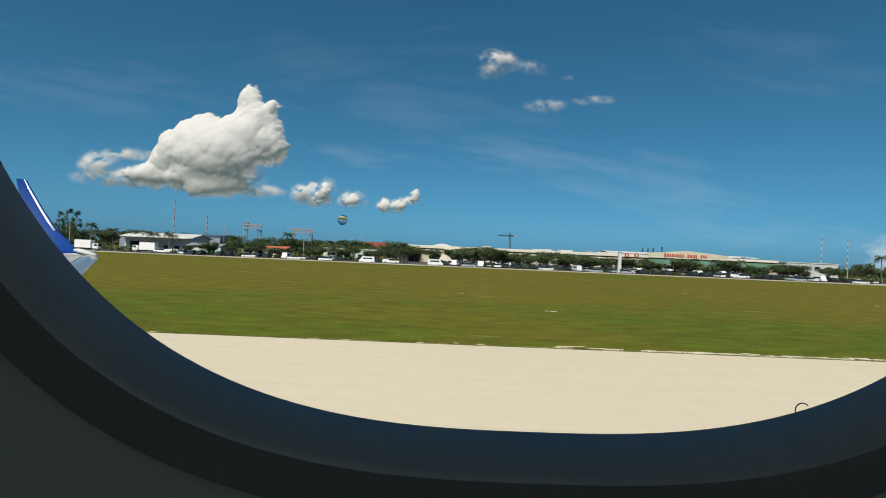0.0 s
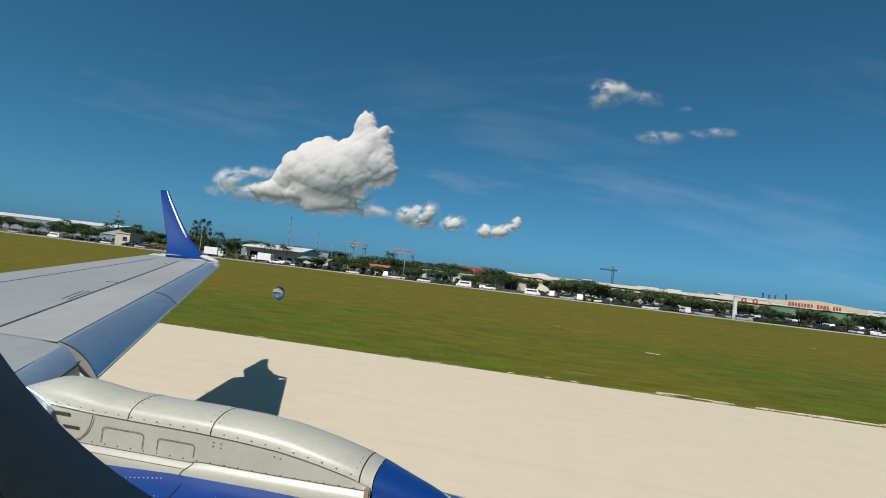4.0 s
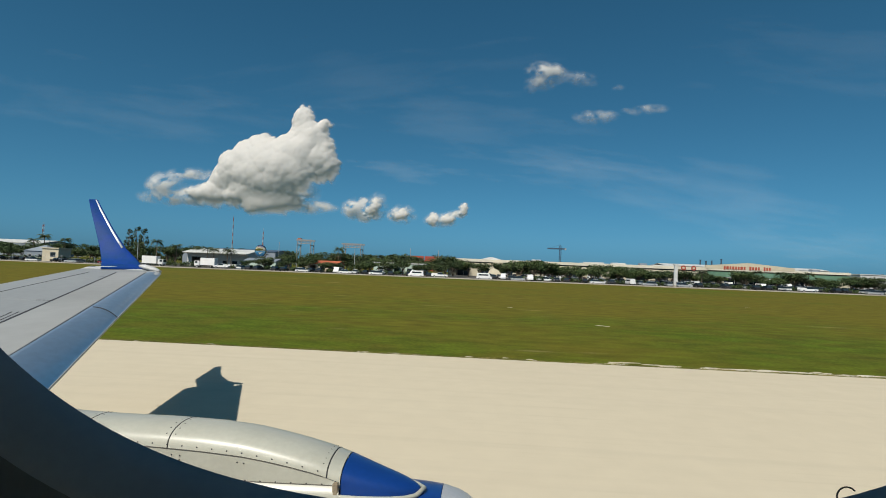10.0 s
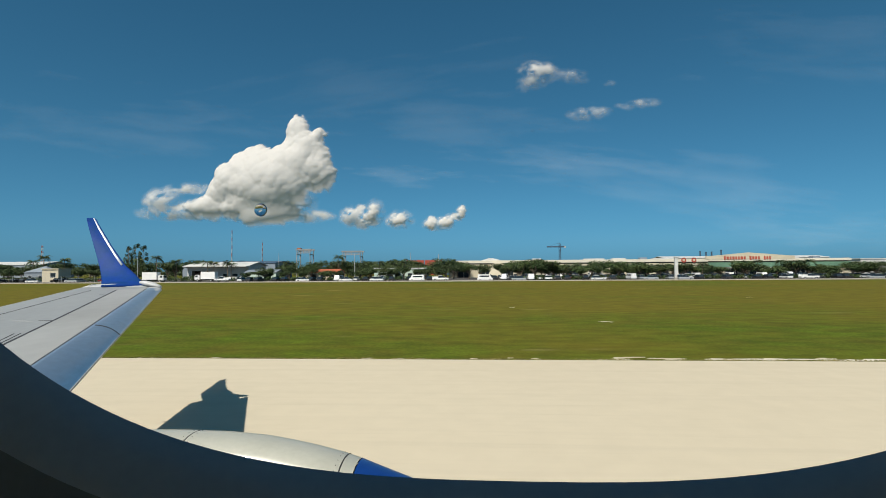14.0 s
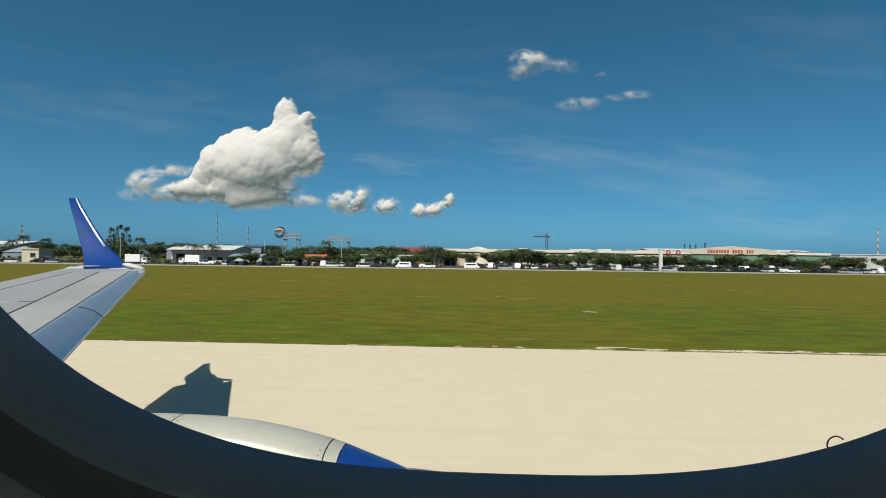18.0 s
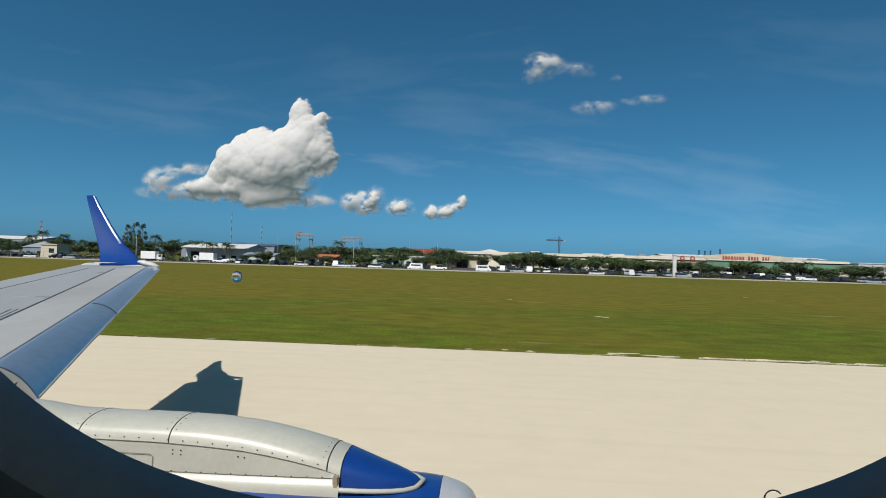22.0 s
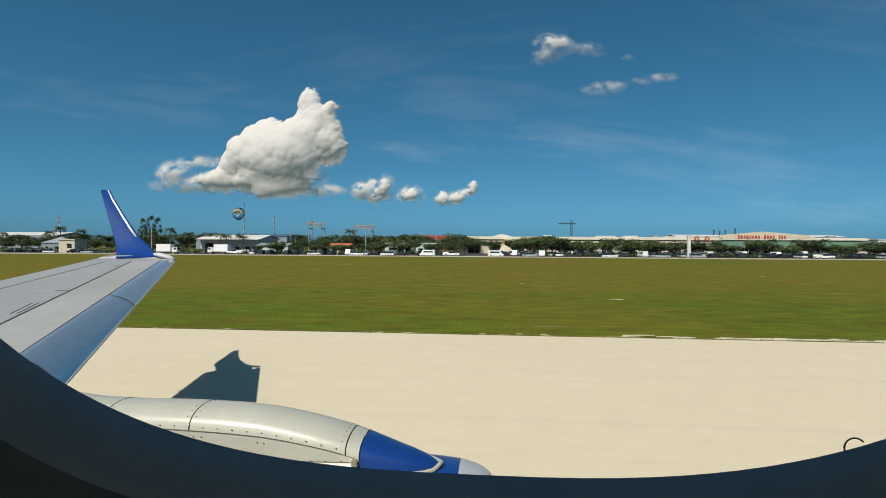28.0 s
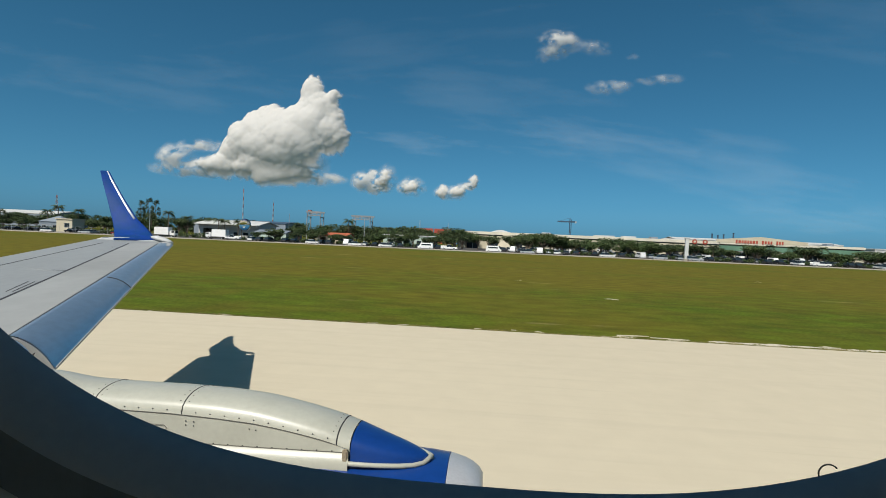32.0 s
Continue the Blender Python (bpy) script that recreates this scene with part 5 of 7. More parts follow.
building("blue_hut", "small hut with a blue hipped roof", "hut", (-2.4, 236, 0), 7.0, 7, 3.2, M_WALLW, M_ROOFB, 2.6, "hip", holes=[(2.6, 4.2, 0, 2.2)], glass=[(0.8, 2.0, 1.0, 2.2), (5.0, 6.2, 1.0, 2.2)])
building("grey_store", "grey metal store with a flat roof", "store", (97.2, 225, 0), 12.7, 8, 3.7, M_WALLW, M_ROOFW, 0.5, "x", holes=[(8.4, 10.8, 0, 2.6)])
building("cargo_shed", "pale cargo shed with a white roof", "shed", (121, 236, 0), 18.5, 14, 3.6, M_GREYW, M_ROOFW, 0.7, "x", holes=[(2, 7, 0, 2.8), (9, 14, 0, 2.8)])
building("green_roof_shed", "pale shed with a blue-grey roof", "shed", (143, 238, 0), 19, 14, 4.4, M_GREYW, M_GREYW, 1.3, "x", holes=[(3, 9, 0, 3.6)], glass=[(10.5, 12.5, 1.4, 3.0), (14, 17, 1.4, 3.0)])
building("white_warehouse", "long white warehouse with a flat roof", "warehouse", (180, 238, 0), 46, 18, 6.0, M_WALLW, M_ROOFW, 1.2, "x", holes=[(6, 11, 0, 4.4), (18, 23, 0, 4.4), (30, 35, 0, 4.4)])
building("cream_hangar", "wide cream hangar with a long dark opening", "hangar", (-318, 240, 0), 48, 26, 9.4, M_CREAM, M_ROOFW, 0.0, holes=[(7, 34, 0, 6.6)], side=M_CREAM)
building("cream_block", "plain cream building beside the hangar", "building", (-262, 232, 0), 26, 20, 8.6, M_CREAM, M_CREAM, 0.0, glass=[(11, 15, 4.6, 6.0)])
building("far_warehouse", "long pale warehouse beyond the trees", "warehouse", (150, 420, 0), 90, 30, 9.0, M_WALLW, M_ROOFW, 1.5, "x")
building("far_warehouse", "long pale warehouse beyond the trees", "warehouse", (-420, 420, 0), 120, 30, 11.0, M_WALLW, M_ROOFW, 1.5, "x")


def control_tower():
    b = base("control_tower", "white and blue airport control tower with a flared glass cab", "control tower", (-15.6, 231, 0))
    for s, c in (((2.9, 7.0, 10.2), (-1.95, 0, 5.1)), ((2.9, 7.0, 10.2), (1.95, 0, 5.1))):
        part("shaft_panel", bm_box(*s, c, 0.1), M_WALLW, b, "white shaft panel")
    for x in (-3.62, 0.0, 3.62):
        part("pilaster", bm_box(0.75 if x else 1.0, 7.3, 10.2, (x, 0, 5.1), 0.05), M_TOWERB, b, "blue vertical band")
    for i in range(4):
        part("slot_window", bm_box(0.5, 0.1, 0.9, (0.0, -3.72, 1.6 + 2.4 * i)), M_GLASS, b)
    part("gallery", bm_box(9.2, 9.2, 0.9, (0, 0, 10.65), 0.15), M_TOWERB, b, "blue gallery deck")
    part("collar", bm_box(7.0, 7.0, 1.2, (0, 0, 11.7), 0.1), M_WALLW, b, "white collar under the cab")
    n = 8
    ring = lambda r, z: [(r * math.cos(2 * math.pi * (i + 0.5) / n), r * math.sin(2 * math.pi * (i + 0.5) / n), z) for i in range(n)]
    part("cab_glass", loft([ring(3.7, 12.3), ring(4.5, 14.6)], True, True, True), M_GLASS, b, "dark slanted cab panes")
    for i in range(n):
        a = 2 * math.pi * (i + 0.5) / n
        part("mullion", bm_tube((3.72 * math.cos(a), 3.72 * math.sin(a), 12.3), (4.53 * math.cos(a), 4.53 * math.sin(a), 14.6), 0.12, n=6), M_WALLW, b)
    part("cab_roof", loft([ring(4.75, 14.6), ring(4.9, 15.0), ring(4.8, 15.9), ring(0.6, 16.2)], True, True, True), M_TOWERB, b, "pale blue cab roof")
    for x, h in ((-1.6, 1.6), (0.4, 2.6), (2.0, 1.2)):
        part("antenna", bm_tube((x, 0, 16.0), (x, 0, 16.0 + h), 0.06, n=6), M_STEEL, b)


control_tower()


def fire_station():
    b = base("fire_station", "white fire station with open bays and hipped roofs", "fire station", (29.4, 238, 0))
    part("back_wall", bm_box(46.6, 0.3, 4.6, (23.3, 13.8, 2.3)), M_CREAM, b)
    for x in (0.15, 46.45):
        part("side_wall", bm_box(0.3, 13.5, 4.6, (x, 6.9, 2.3)), M_CREAM, b)
    for i in range(10):
        part("pillar", bm_box(0.75, 0.75, 4.4, (0.4 + 5.08 * i, 0.5, 2.2), 0.05), M_WALLW, b)
    part("fascia", bm_box(47.6, 1.0, 0.8, (23.3, 0.2, 4.8), 0.05), M_WALLW, b, "white fascia beam")
    part("office_front", pierced(9.4, 4.2, [(1, 3, 1.1, 2.8), (4, 6, 1.1, 2.8), (7, 8.4, 0, 2.6)]), M_CREAM, b).matrix_basis = pose(25.8, 1.0, 0)
    for x0, w, rise, y0 in ((-0.8, 27.5, 2.2, -0.6), (24.5, 11.5, 1.6, -1.2), (34.4, 13.0, 3.0, -0.8)):
        d, q = 15.6, min(w, 15.6) / 2
        bm = bmesh.new()
        a = [bm.verts.new(p) for p in ((x0, y0, 5.2), (x0 + w, y0, 5.2), (x0 + w, y0 + d, 5.2), (x0, y0 + d, 5.2))]
        r = [bm.verts.new((x0 + min(q, w / 2 - 0.1), y0 + d / 2, 5.2 + rise)), bm.verts.new((x0 + w - min(q, w / 2 - 0.1), y0 + d / 2, 5.2 + rise))]
        for f in ((a[0], a[1], r[1], r[0]), (a[1], a[2], r[1]), (a[2], a[3], r[0], r[1]), (a[3], a[0], r[0]), tuple(a[::-1])):
            bm.faces.new(f)
        part("roof", bm, M_ROOFW, b, "white hipped roof")
    part("cupola_base", bm_box(5.0, 5.0, 2.4, (19.2, 6.5, 8.0)), M_CREAM, b)
    bm = bmesh.new()
    bmesh.ops.create_cone(bm, cap_ends=True, segments=4, radius1=4.9, radius2=0.1, depth=2.2, matrix=Matrix.Translation((19.2, 6.5, 10.3)) @ Matrix.Rotation(math.pi / 4, 4, "Z"))
    part("cupola_roof", bm, M_ROOFW, b, "white pyramid roof")
    for x in (6.0, 40.8):
        part("roof_vent", bm_box(3.4, 3.0, 0.9, (x, 6.6, 7.6), 0.1), M_ROOFW, b)


fire_station()


# ---- masts and poles ----
def lattice_mast(x, y, h, label, half=0.9):
    b = base("radio_mast", label, "mast", (x, y, 0))
    n = 12
    for k in range(n):
        z0, z1 = h * k / n, h * (k + 1) / n
        r0, r1 = half * (1 - 0.55 * k / n), half * (1 - 0.55 * (k + 1) / n)
        bm = bmesh.new()
        c0 = [Vector((r0 * math.cos(a), r0 * math.sin(a), z0)) for a in (0.5, 2.6, 4.7)]
        c1 = [Vector((r1 * math.cos(a), r1 * math.sin(a), z1)) for a in (0.5, 2.6, 4.7)]
        for i in range(3):
            j = (i + 1) % 3
            add_tube(bm, c0[i], c1[i], 0.12, n=5)
            add_tube(bm, c0[i], c1[j], 0.07, n=4)
            add_tube(bm, c0[j], c1[i], 0.07, n=4)
        part("lattice_section", bm, M_ROOFR if k % 2 else M_WALLW, b, "red lattice section" if k % 2 else "white lattice section")
    part("tip_rod", bm_tube((0, 0, h), (0, 0, h + 2.5), 0.06, n=5), M_STEEL, b)


lattice_mast(118.8, 360, 32, "red and white lattice radio mast behind the trees")


def pole(x, y, h, label, arms=0, name="lamp_pole", r=0.13):
    b = base(name, label, "pole", (x, y, 0))
    part("shaft", bm_tube((0, 0, 0), (0, 0, h), r, r * 0.6, 8), M_STEEL, b)
    for s in (-1, 1)[:arms]:
        part("arm", bm_tube((0, 0, h - 0.2), (s * 1.4, 0, h), 0.06, n=6), M_STEEL, b)
        part("lamp_head", bm_box(0.9, 0.35, 0.18, (s * 1.7, 0, h), 0.04), M_ROOFW, b, "flat lamp head")


pole(81, 220, 13.2, "tall plain grey pole beside the apron", 0, "flag_pole")
pole(95.4, 230, 7.8, "short grey pole by the vans", 0, "flag_pole")
pole(131, 221, 10.6, "apron light with two arms", 2)
pole(-6.5, 240, 9.2, "light pole behind the hut", 1)
pole(18.5, 250, 8.5, "grey utility pole by the trees", 0, "utility_pole")
pole(27.0, 247, 8.5, "grey utility pole by the trees", 0, "utility_pole")
for x in (-250, -229, -150):
    lattice_mast(x, 420, 30 if x != -150 else 22, "thin distant radio mast", 0.5)


def radome(x, y):
    b = base("weather_radar", "white radar dome on a low tower among trees", "radar", (x, y, 0))
    part("tower_block", bm_box(6, 6, 6.4, (0, 0, 3.2), 0.1), M_WALLW, b)
    bm = bmesh.new()
    bmesh.ops.create_uvsphere(bm, u_segments=24, v_segments=14, radius=3.2, matrix=Matrix.Translation((0, 0, 8.6)))
    part("dome", bm, M_ROOFW, b, "white panelled dome", True)


radome(-145.3, 320)
for x, h in ((16.2, 20.5), (19.0, 20.0), (21.5, 20.8), (24.0, 21.2)):
    b = base("chimney_stack", "thin dark power station chimney far off", "chimney", (x, 600, 0), group="far chimneys")
    part("flue", bm_tube((0, 0, 0), (0, 0, h), 0.9, 0.75, 12), M_NAVY, b)
    part("rim", bm_tube((0, 0, h), (0, 0, h + 0.5), 0.95, 0.95, 12), M_BLACKIN, b)


# ---- vehicles ----
def wheels(b, xs, y, r, w=0.24):
    for x in xs:
        for s in (-1, 1):
            t = part("wheel", bm_tube((x, s * y - w / 2, r), (x, s * y + w / 2, r), r, n=14), M_TYRE, b)
            part("hub", bm_tube((x, s * y - w / 2 - 0.01, r), (x, s * y + w / 2 + 0.01, r), r * 0.5, n=10), M_STEEL, t)


def car(x, y, turn, paint, label, van=False, l=4.4):
    b = base("van" if van else "car", label, "van" if van else "car", (x, y, 0.0), turn)
    h0, h1, w = (0.95, 2.0, 1.8) if van else (0.85, 1.45, 1.7)
    part("body", bm_box(l, w, h0 - 0.3, (0, 0, 0.3 + (h0 - 0.3) / 2), 0.09), paint, b)
    top = loft([[(-l * 0.47, -w / 2 + 0.05, h0), (l * (0.42 if van else 0.22), -w / 2 + 0.05, h0), (l * (0.42 if van else 0.22), w / 2 - 0.05, h0), (-l * 0.47, w / 2 - 0.05, h0)],
                [(-l * (0.46 if van else 0.34), -w / 2 + 0.2, h1), (l * (0.30 if van else 0.04), -w / 2 + 0.2, h1), (l * (0.30 if van else 0.04), w / 2 - 0.2, h1), (-l * (0.46 if van else 0.34), w / 2 - 0.2, h1)]], True, True, True)
    part("cabin", top, M_GLASS if not van else paint, b, "" if van else "dark tinted cabin glass")
    if van:
        for s in (-1, 1):
            part("side_window", bm_box(l * 0.62, 0.04, 0.45, (-l * 0.05, s * (w / 2 - 0.10), 1.45)), M_GLASS, b)
    else:
        part("roof_panel", bm_box(l * 0.36, w - 0.45, 0.05, (-l * 0.15, 0, h1 + 0.02), 0.02), paint, b)
    wheels(b, (-l * 0.31, l * 0.31), w / 2 - 0.12, 0.32)
    return b


def tanker(x, y, turn, tank, label):
    b = base("fuel_tanker", label, "truck", (x, y, 0), turn)
    part("chassis", bm_box(8.2, 1.1, 0.3, (0, 0, 0.95)), M_BLACKIN, b)
    part("tank", revolve([(-4.1, 0.05), (-4.1, 0.85), (-3.9, 1.05), (1.5, 1.05), (1.7, 0.85), (1.7, 0.05)], (0, 2.15), n=22), tank, b, "long rounded tank", True)
    part("cab", bm_box(1.9, 2.3, 1.9, (3.1, 0, 1.75), 0.15), M_CARPAINT, b, "white driver's cab")
    part("windscreen", bm_box(0.06, 1.9, 0.8, (4.05, 0, 2.2)), M_GLASS, b)
    part("side_glass", bm_box(0.9, 2.34, 0.7, (3.3, 0, 2.2)), M_GLASS, b)
    wheels(b, (-3.2, -2.0, 3.0), 1.0, 0.5, 0.35)
    return b


def fire_truck(x, y, turn, label):
    b = base("fire_truck", label, "fire truck", (x, y, 0), turn)
    part("body", bm_box(5.6, 2.5, 2.2, (-1.4, 0, 1.85), 0.12), M_RED, b)
    part("cab", bm_box(2.6, 2.5, 2.3, (2.8, 0, 1.9), 0.18), M_RED, b)
    part("windscreen", bm_box(0.08, 2.1, 0.95, (4.1, 0, 2.3)), M_GLASS, b)
    part("side_glass", bm_box(1.6, 2.54, 0.8, (2.9, 0, 2.35)), M_GLASS, b)
    part("stripe", bm_box(5.4, 2.54, 0.22, (-1.4, 0, 1.5)), M_ROOFW, b, "white side stripe")
    part("ladder", bm_box(5.0, 0.7, 0.2, (-1.2, 0, 3.1)), M_STEEL, b)
    wheels(b, (-3.0, -1.8, 2.4), 1.1, 0.6, 0.4)


for x, y in ((42.5, 233), (47.5, 233.5), (52.5, 233), (64.0, 233.5)):
    fire_truck(x, y, -68 if x < 60 else -80, "red fire truck parked before its bay")
car(69.0, 232, 190, M_RED, "red fire service pickup by the bays", False, 4.8)
for x, y, t, p, l, v in ((31, 235, 8, M_CARPAINT, "white car parked in a bay", False), (36, 235, -4, M_CARPAINT, "white car parked in a bay", False), (86, 222, 4, M_CARPAINT, "white pickup by the pole", False),
                         (91, 221, 2, M_CARPAINT, "white minibus beside the pole", True), (73, 235, 80, M_DKCAR, "dark car in the end bay", True), (22, 231, 5, M_CARPAINT, "white car by the trees", False), (27, 230, 0, M_DKCAR, "dark car by the trees", False),
                         (104, 219, 10, M_CARPAINT, "cream pickup beside the store", False), (-140, 246, 5, M_CARPAINT, "white car beside the hangar", False), (-132, 247, 0, M_DKCAR, "dark green car beside the hangar", False),
                         (-124, 245, 8, M_CARPAINT, "white van beside the hangar", True), (-106, 240, 0, M_DKCAR, "dark car near the parked jets", False), (152, 222, 5, M_CARPAINT, "white van on the apron", True),
                         (160, 218, 0, M_CARPAINT, "white car on the apron", False), (172, 216, 12, M_DKCAR, "dark car on the apron", False), (184, 214, 0, M_CARPAINT, "white van by the warehouse", True), (196, 216, 0, M_CARPAINT, "white car by the warehouse", False)):
    car(x, y, t, p, l, v)
tanker(106, 199, 6, M_WALLW, "white fuel tanker parked on the apron")
tanker(113, 197, 4, M_WALLW, "white fuel tanker parked on the apron")
tanker(122.5, 199, 0, M_SILVER, "silver fuel tanker parked on the apron")
tanker(138, 200, 0, M_SILVER, "silver fuel tanker parked on the apron")


# ---- parked aircraft ----
def foil(a, b, ca, cb, t, sweep=0.0):
    """A flat tapered wing between two points, its chords along -x."""
    rings = []
    for p, c, off in ((Vector(a), ca, 0.0), (Vector(b), cb, sweep)):
        n = (Vector(b) - Vector(a)).cross(Vector((1, 0, 0))).normalized() * t
        rings.append([tuple(p + Vector((-off, 0, 0))), tuple(p + Vector((-off - c * 0.35, 0, 0)) + n), tuple(p + Vector((-off - c, 0, 0))), tuple(p + Vector((-off - c * 0.35, 0, 0)) - n)])
    return loft(rings, True, True, True)


def light_plane(x, y, turn, paint, label, span=10.0):
    b = base("light_aircraft", label, "aircraft", (x, y, 0), turn)
    part("fuselage", revolve([(3.0, 0.08), (2.8, 0.42), (1.8, 0.58), (0.4, 0.66), (-1.0, 0.5), (-3.6, 0.16), (-4.0, 0.05)], (0, 1.25), n=16), paint, b, "", True)
    part("canopy", loft([[(1.5, -0.5, 1.6), (-0.9, -0.45, 1.6), (-0.9, 0.45, 1.6), (1.5, 0.5, 1.6)], [(0.8, -0.35, 2.15), (-0.5, -0.3, 2.15), (-0.5, 0.3, 2.15), (0.8, 0.35, 2.15)]], True, True, True), M_GLASS, b, "dark glass canopy")
    for s in (-1, 1):
        part("wing", foil((0.9, s * 0.3, 0.95), (0.8, s * span / 2, 1.25), 1.6, 1.25, 0.17), paint, b)
        part("tailplane", foil((-3.2, s * 0.1, 1.45), (-3.4, s * 1.6, 1.5), 0.9, 0.6, 0.05), paint, b)
    part("fin", foil((-2.9, 0, 1.4), (-3.4, 0, 2.7), 1.0, 0.6, 0.06), paint, b)
    part("propeller", bm_box(0.06, 0.14, 1.9, (3.05, 0, 1.25)), M_BLACKIN, b, "dark propeller blade")
    wheels(b, (0.2,), 1.1, 0.24, 0.16)
    part("nose_wheel", bm_tube((2.2, -0.08, 0.22), (2.2, 0.08, 0.22), 0.22, n=12), M_TYRE, b)
    for p, q in (((0.2, -1.1, 0.24), (0.3, -0.8, 1.0)), ((0.2, 1.1, 0.24), (0.3, 0.8, 1.0)), ((2.2, 0, 0.22), (2.2, 0, 0.9))):
        part("gear_leg", bm_tube(p, q, 0.06, n=6), M_STEEL, b)


def jet(x, y, turn, label, l=16.0, fin=M_CARPAINT, tee=True):
    b = base("business_jet", label, "jet", (x, y, 0), turn)
    k = l / 16.0
    r = 1.05 * k
    part("fuselage", revolve([(8 * k, 0.06), (7.5 * k, 0.42 * k), (6.2 * k, 0.85 * k), (4.5 * k, r), (-3.5 * k, r), (-6.0 * k, 0.65 * k), (-8 * k, 0.12)], (0, 1.75 * k), n=20), M_CARPAINT, b, "", True)
    for s in (-1, 1):
        part("wing", foil((1.6 * k, s * 0.6 * k, 1.2 * k), (-0.2 * k, s * 7.4 * k, 1.65 * k), 3.4 * k, 1.2 * k, 0.14 * k, 1.2 * k), M_CARPAINT, b)
        part("winglet", foil((-1.4 * k, s * 7.4 * k, 1.65 * k), (-2.0 * k, s * 7.7 * k, 2.5 * k), 1.1 * k, 0.5 * k, 0.05), M_CARPAINT, b)
        part("engine", revolve([(-2.6 * k, 0.38 * k), (-2.9 * k, 0.52 * k), (-4.4 * k, 0.5 * k), (-5.3 * k, 0.3 * k)], (s * 1.5 * k, 2.3 * k), n=14), M_CARPAINT, b, "", True)
        part("tailplane", foil((-6.6 * k, 0, (4.7 if tee else 2.3) * k), (-7.0 * k, s * 3.0 * k, (4.8 if tee else 2.4) * k), 1.5 * k, 0.8 * k, 0.07), M_CARPAINT, b)
    part("fin", foil((-4.6 * k, 0, 2.2 * k), (-6.4 * k, 0, 4.8 * k), 2.8 * k, 1.7 * k, 0.1), fin, b, "white tail fin" if fin is M_CARPAINT else "coloured tail fin")
    for i in range(6):
        part("cabin_window", bm_box(0.42 * k, 2 * r * 0.99, 0.3 * k, (3.2 * k - 1.1 * k * i, 0, 2.05 * k), 0.03), M_GLASS, b)
    part("windscreen", bm_box(0.7 * k, 1.3 * k, 0.35 * k, (6.1 * k, 0, 2.25 * k), 0.1), M_GLASS, b)
    wheels(b, (-0.8 * k,), 1.3 * k, 0.35 * k)
    part("nose_wheel", bm_tube((5.4 * k, -0.12, 0.3 * k), (5.4 * k, 0.12, 0.3 * k), 0.3 * k, n=12), M_TYRE, b)
    for p, q in (((5.4 * k, 0, 0.3 * k), (5.4 * k, 0, 1.0 * k)), ((-0.8 * k, 1.3 * k, 0.35 * k), (-0.8 * k, 1.1 * k, 1.3 * k)), ((-0.8 * k, -1.3 * k, 0.35 * k), (-0.8 * k, -1.1 * k, 1.3 * k))):
        part("gear_leg", bm_tube(p, q, 0.09 * k, n=6), M_STEEL, b)
    return b


light_plane(12.0, 163, -80, M_CARPAINT, "white low-wing light aircraft parked facing the runway", 10.2)
light_plane(-37.2, 170, -95, M_STEEL, "weathered grey light aircraft parked facing the runway", 14.0)
jet(-90.5, 192, 12, "white business jet parked beside the hangar", 13.5)
jet(-78.0, 197, 190, "white business jet parked beside the hangar", 15.5)
jet(-48.0, 202, 172, "white business jet parked nose to the hangar", 14.0)
jet(-24.0, 204, 186, "white business jet with a tall tail before the tower", 17.0)
jet(-9.5, 208, 20, "small white jet tucked behind the tower", 9.0)
jet(-196.0, 215, 15, "white turboprop airliner before the dark hangar", 20.0, M_YELLOW)
jet(-222.0, 210, 200, "white airliner parked on the apron", 22.0)
jet(-240.0, 216, 170, "white airliner with a yellow tail on the apron", 20.0, M_YELLOW)
jet(-166.0, 222, 8, "white jet beside the low annex", 12.0)


def edge_marker(x, y, turn):
    b = base("distance_marker", "black runway marker board on short legs in the grass", "marker board", (x, y, 0), turn)
    part("board", bm_box(2.4, 0.25, 0.75, (0, 0, 0.62), 0.03), M_BLACKIN, b, "plain black board")
    for x0 in (-0.9, 0.0, 0.9):
        part("leg", bm_box(0.08, 0.08, 0.3, (x0, 0, 0.12)), M_STEEL, b)
    part("pad", bm_box(2.8, 0.8, 0.06, (0, 0, 0.0)), M_APRON, b)


edge_marker(-54.3, 91, 0)
edge_marker(64, 118, 0)


# ---- trees ----
def leaf_cloud(verts, faces, c, r, count, rng, size, flat_z=0.75):
    for i in range(count):
        v = Vector((rng.gauss(0, 1), rng.gauss(0, 1), rng.gauss(0, 1)))
        v = v.normalized() * (rng.random() ** 0.4)
        p = c + Vector((v.x * r, v.y * r, v.z * r * flat_z))
        a = Vector((rng.gauss(0, 1), rng.gauss(0, 1), rng.gauss(0, 0.7))).normalized()
        b = a.cross(Vector((rng.gauss(0, 1), rng.gauss(0, 1), rng.gauss(0, 1)))).normalized()
        s = size * rng.uniform(0.6, 1.3)
        k = len(verts)
        verts += [tuple(p - a * s), tuple(p + b * s * 0.55), tuple(p + a * s), tuple(p - b * s * 0.55)]
        faces.append((k, k + 1, k + 2, k + 3))


def mesh_part(name, verts, faces, mat, parent, label=""):
    me = bpy.data.meshes.new(name)
    me.from_pydata(verts, [], faces)
    me.materials.append(mat)
    ob = new(name, me)
    ob.parent = parent
    if label:
        tagged(ob, label)
    return ob


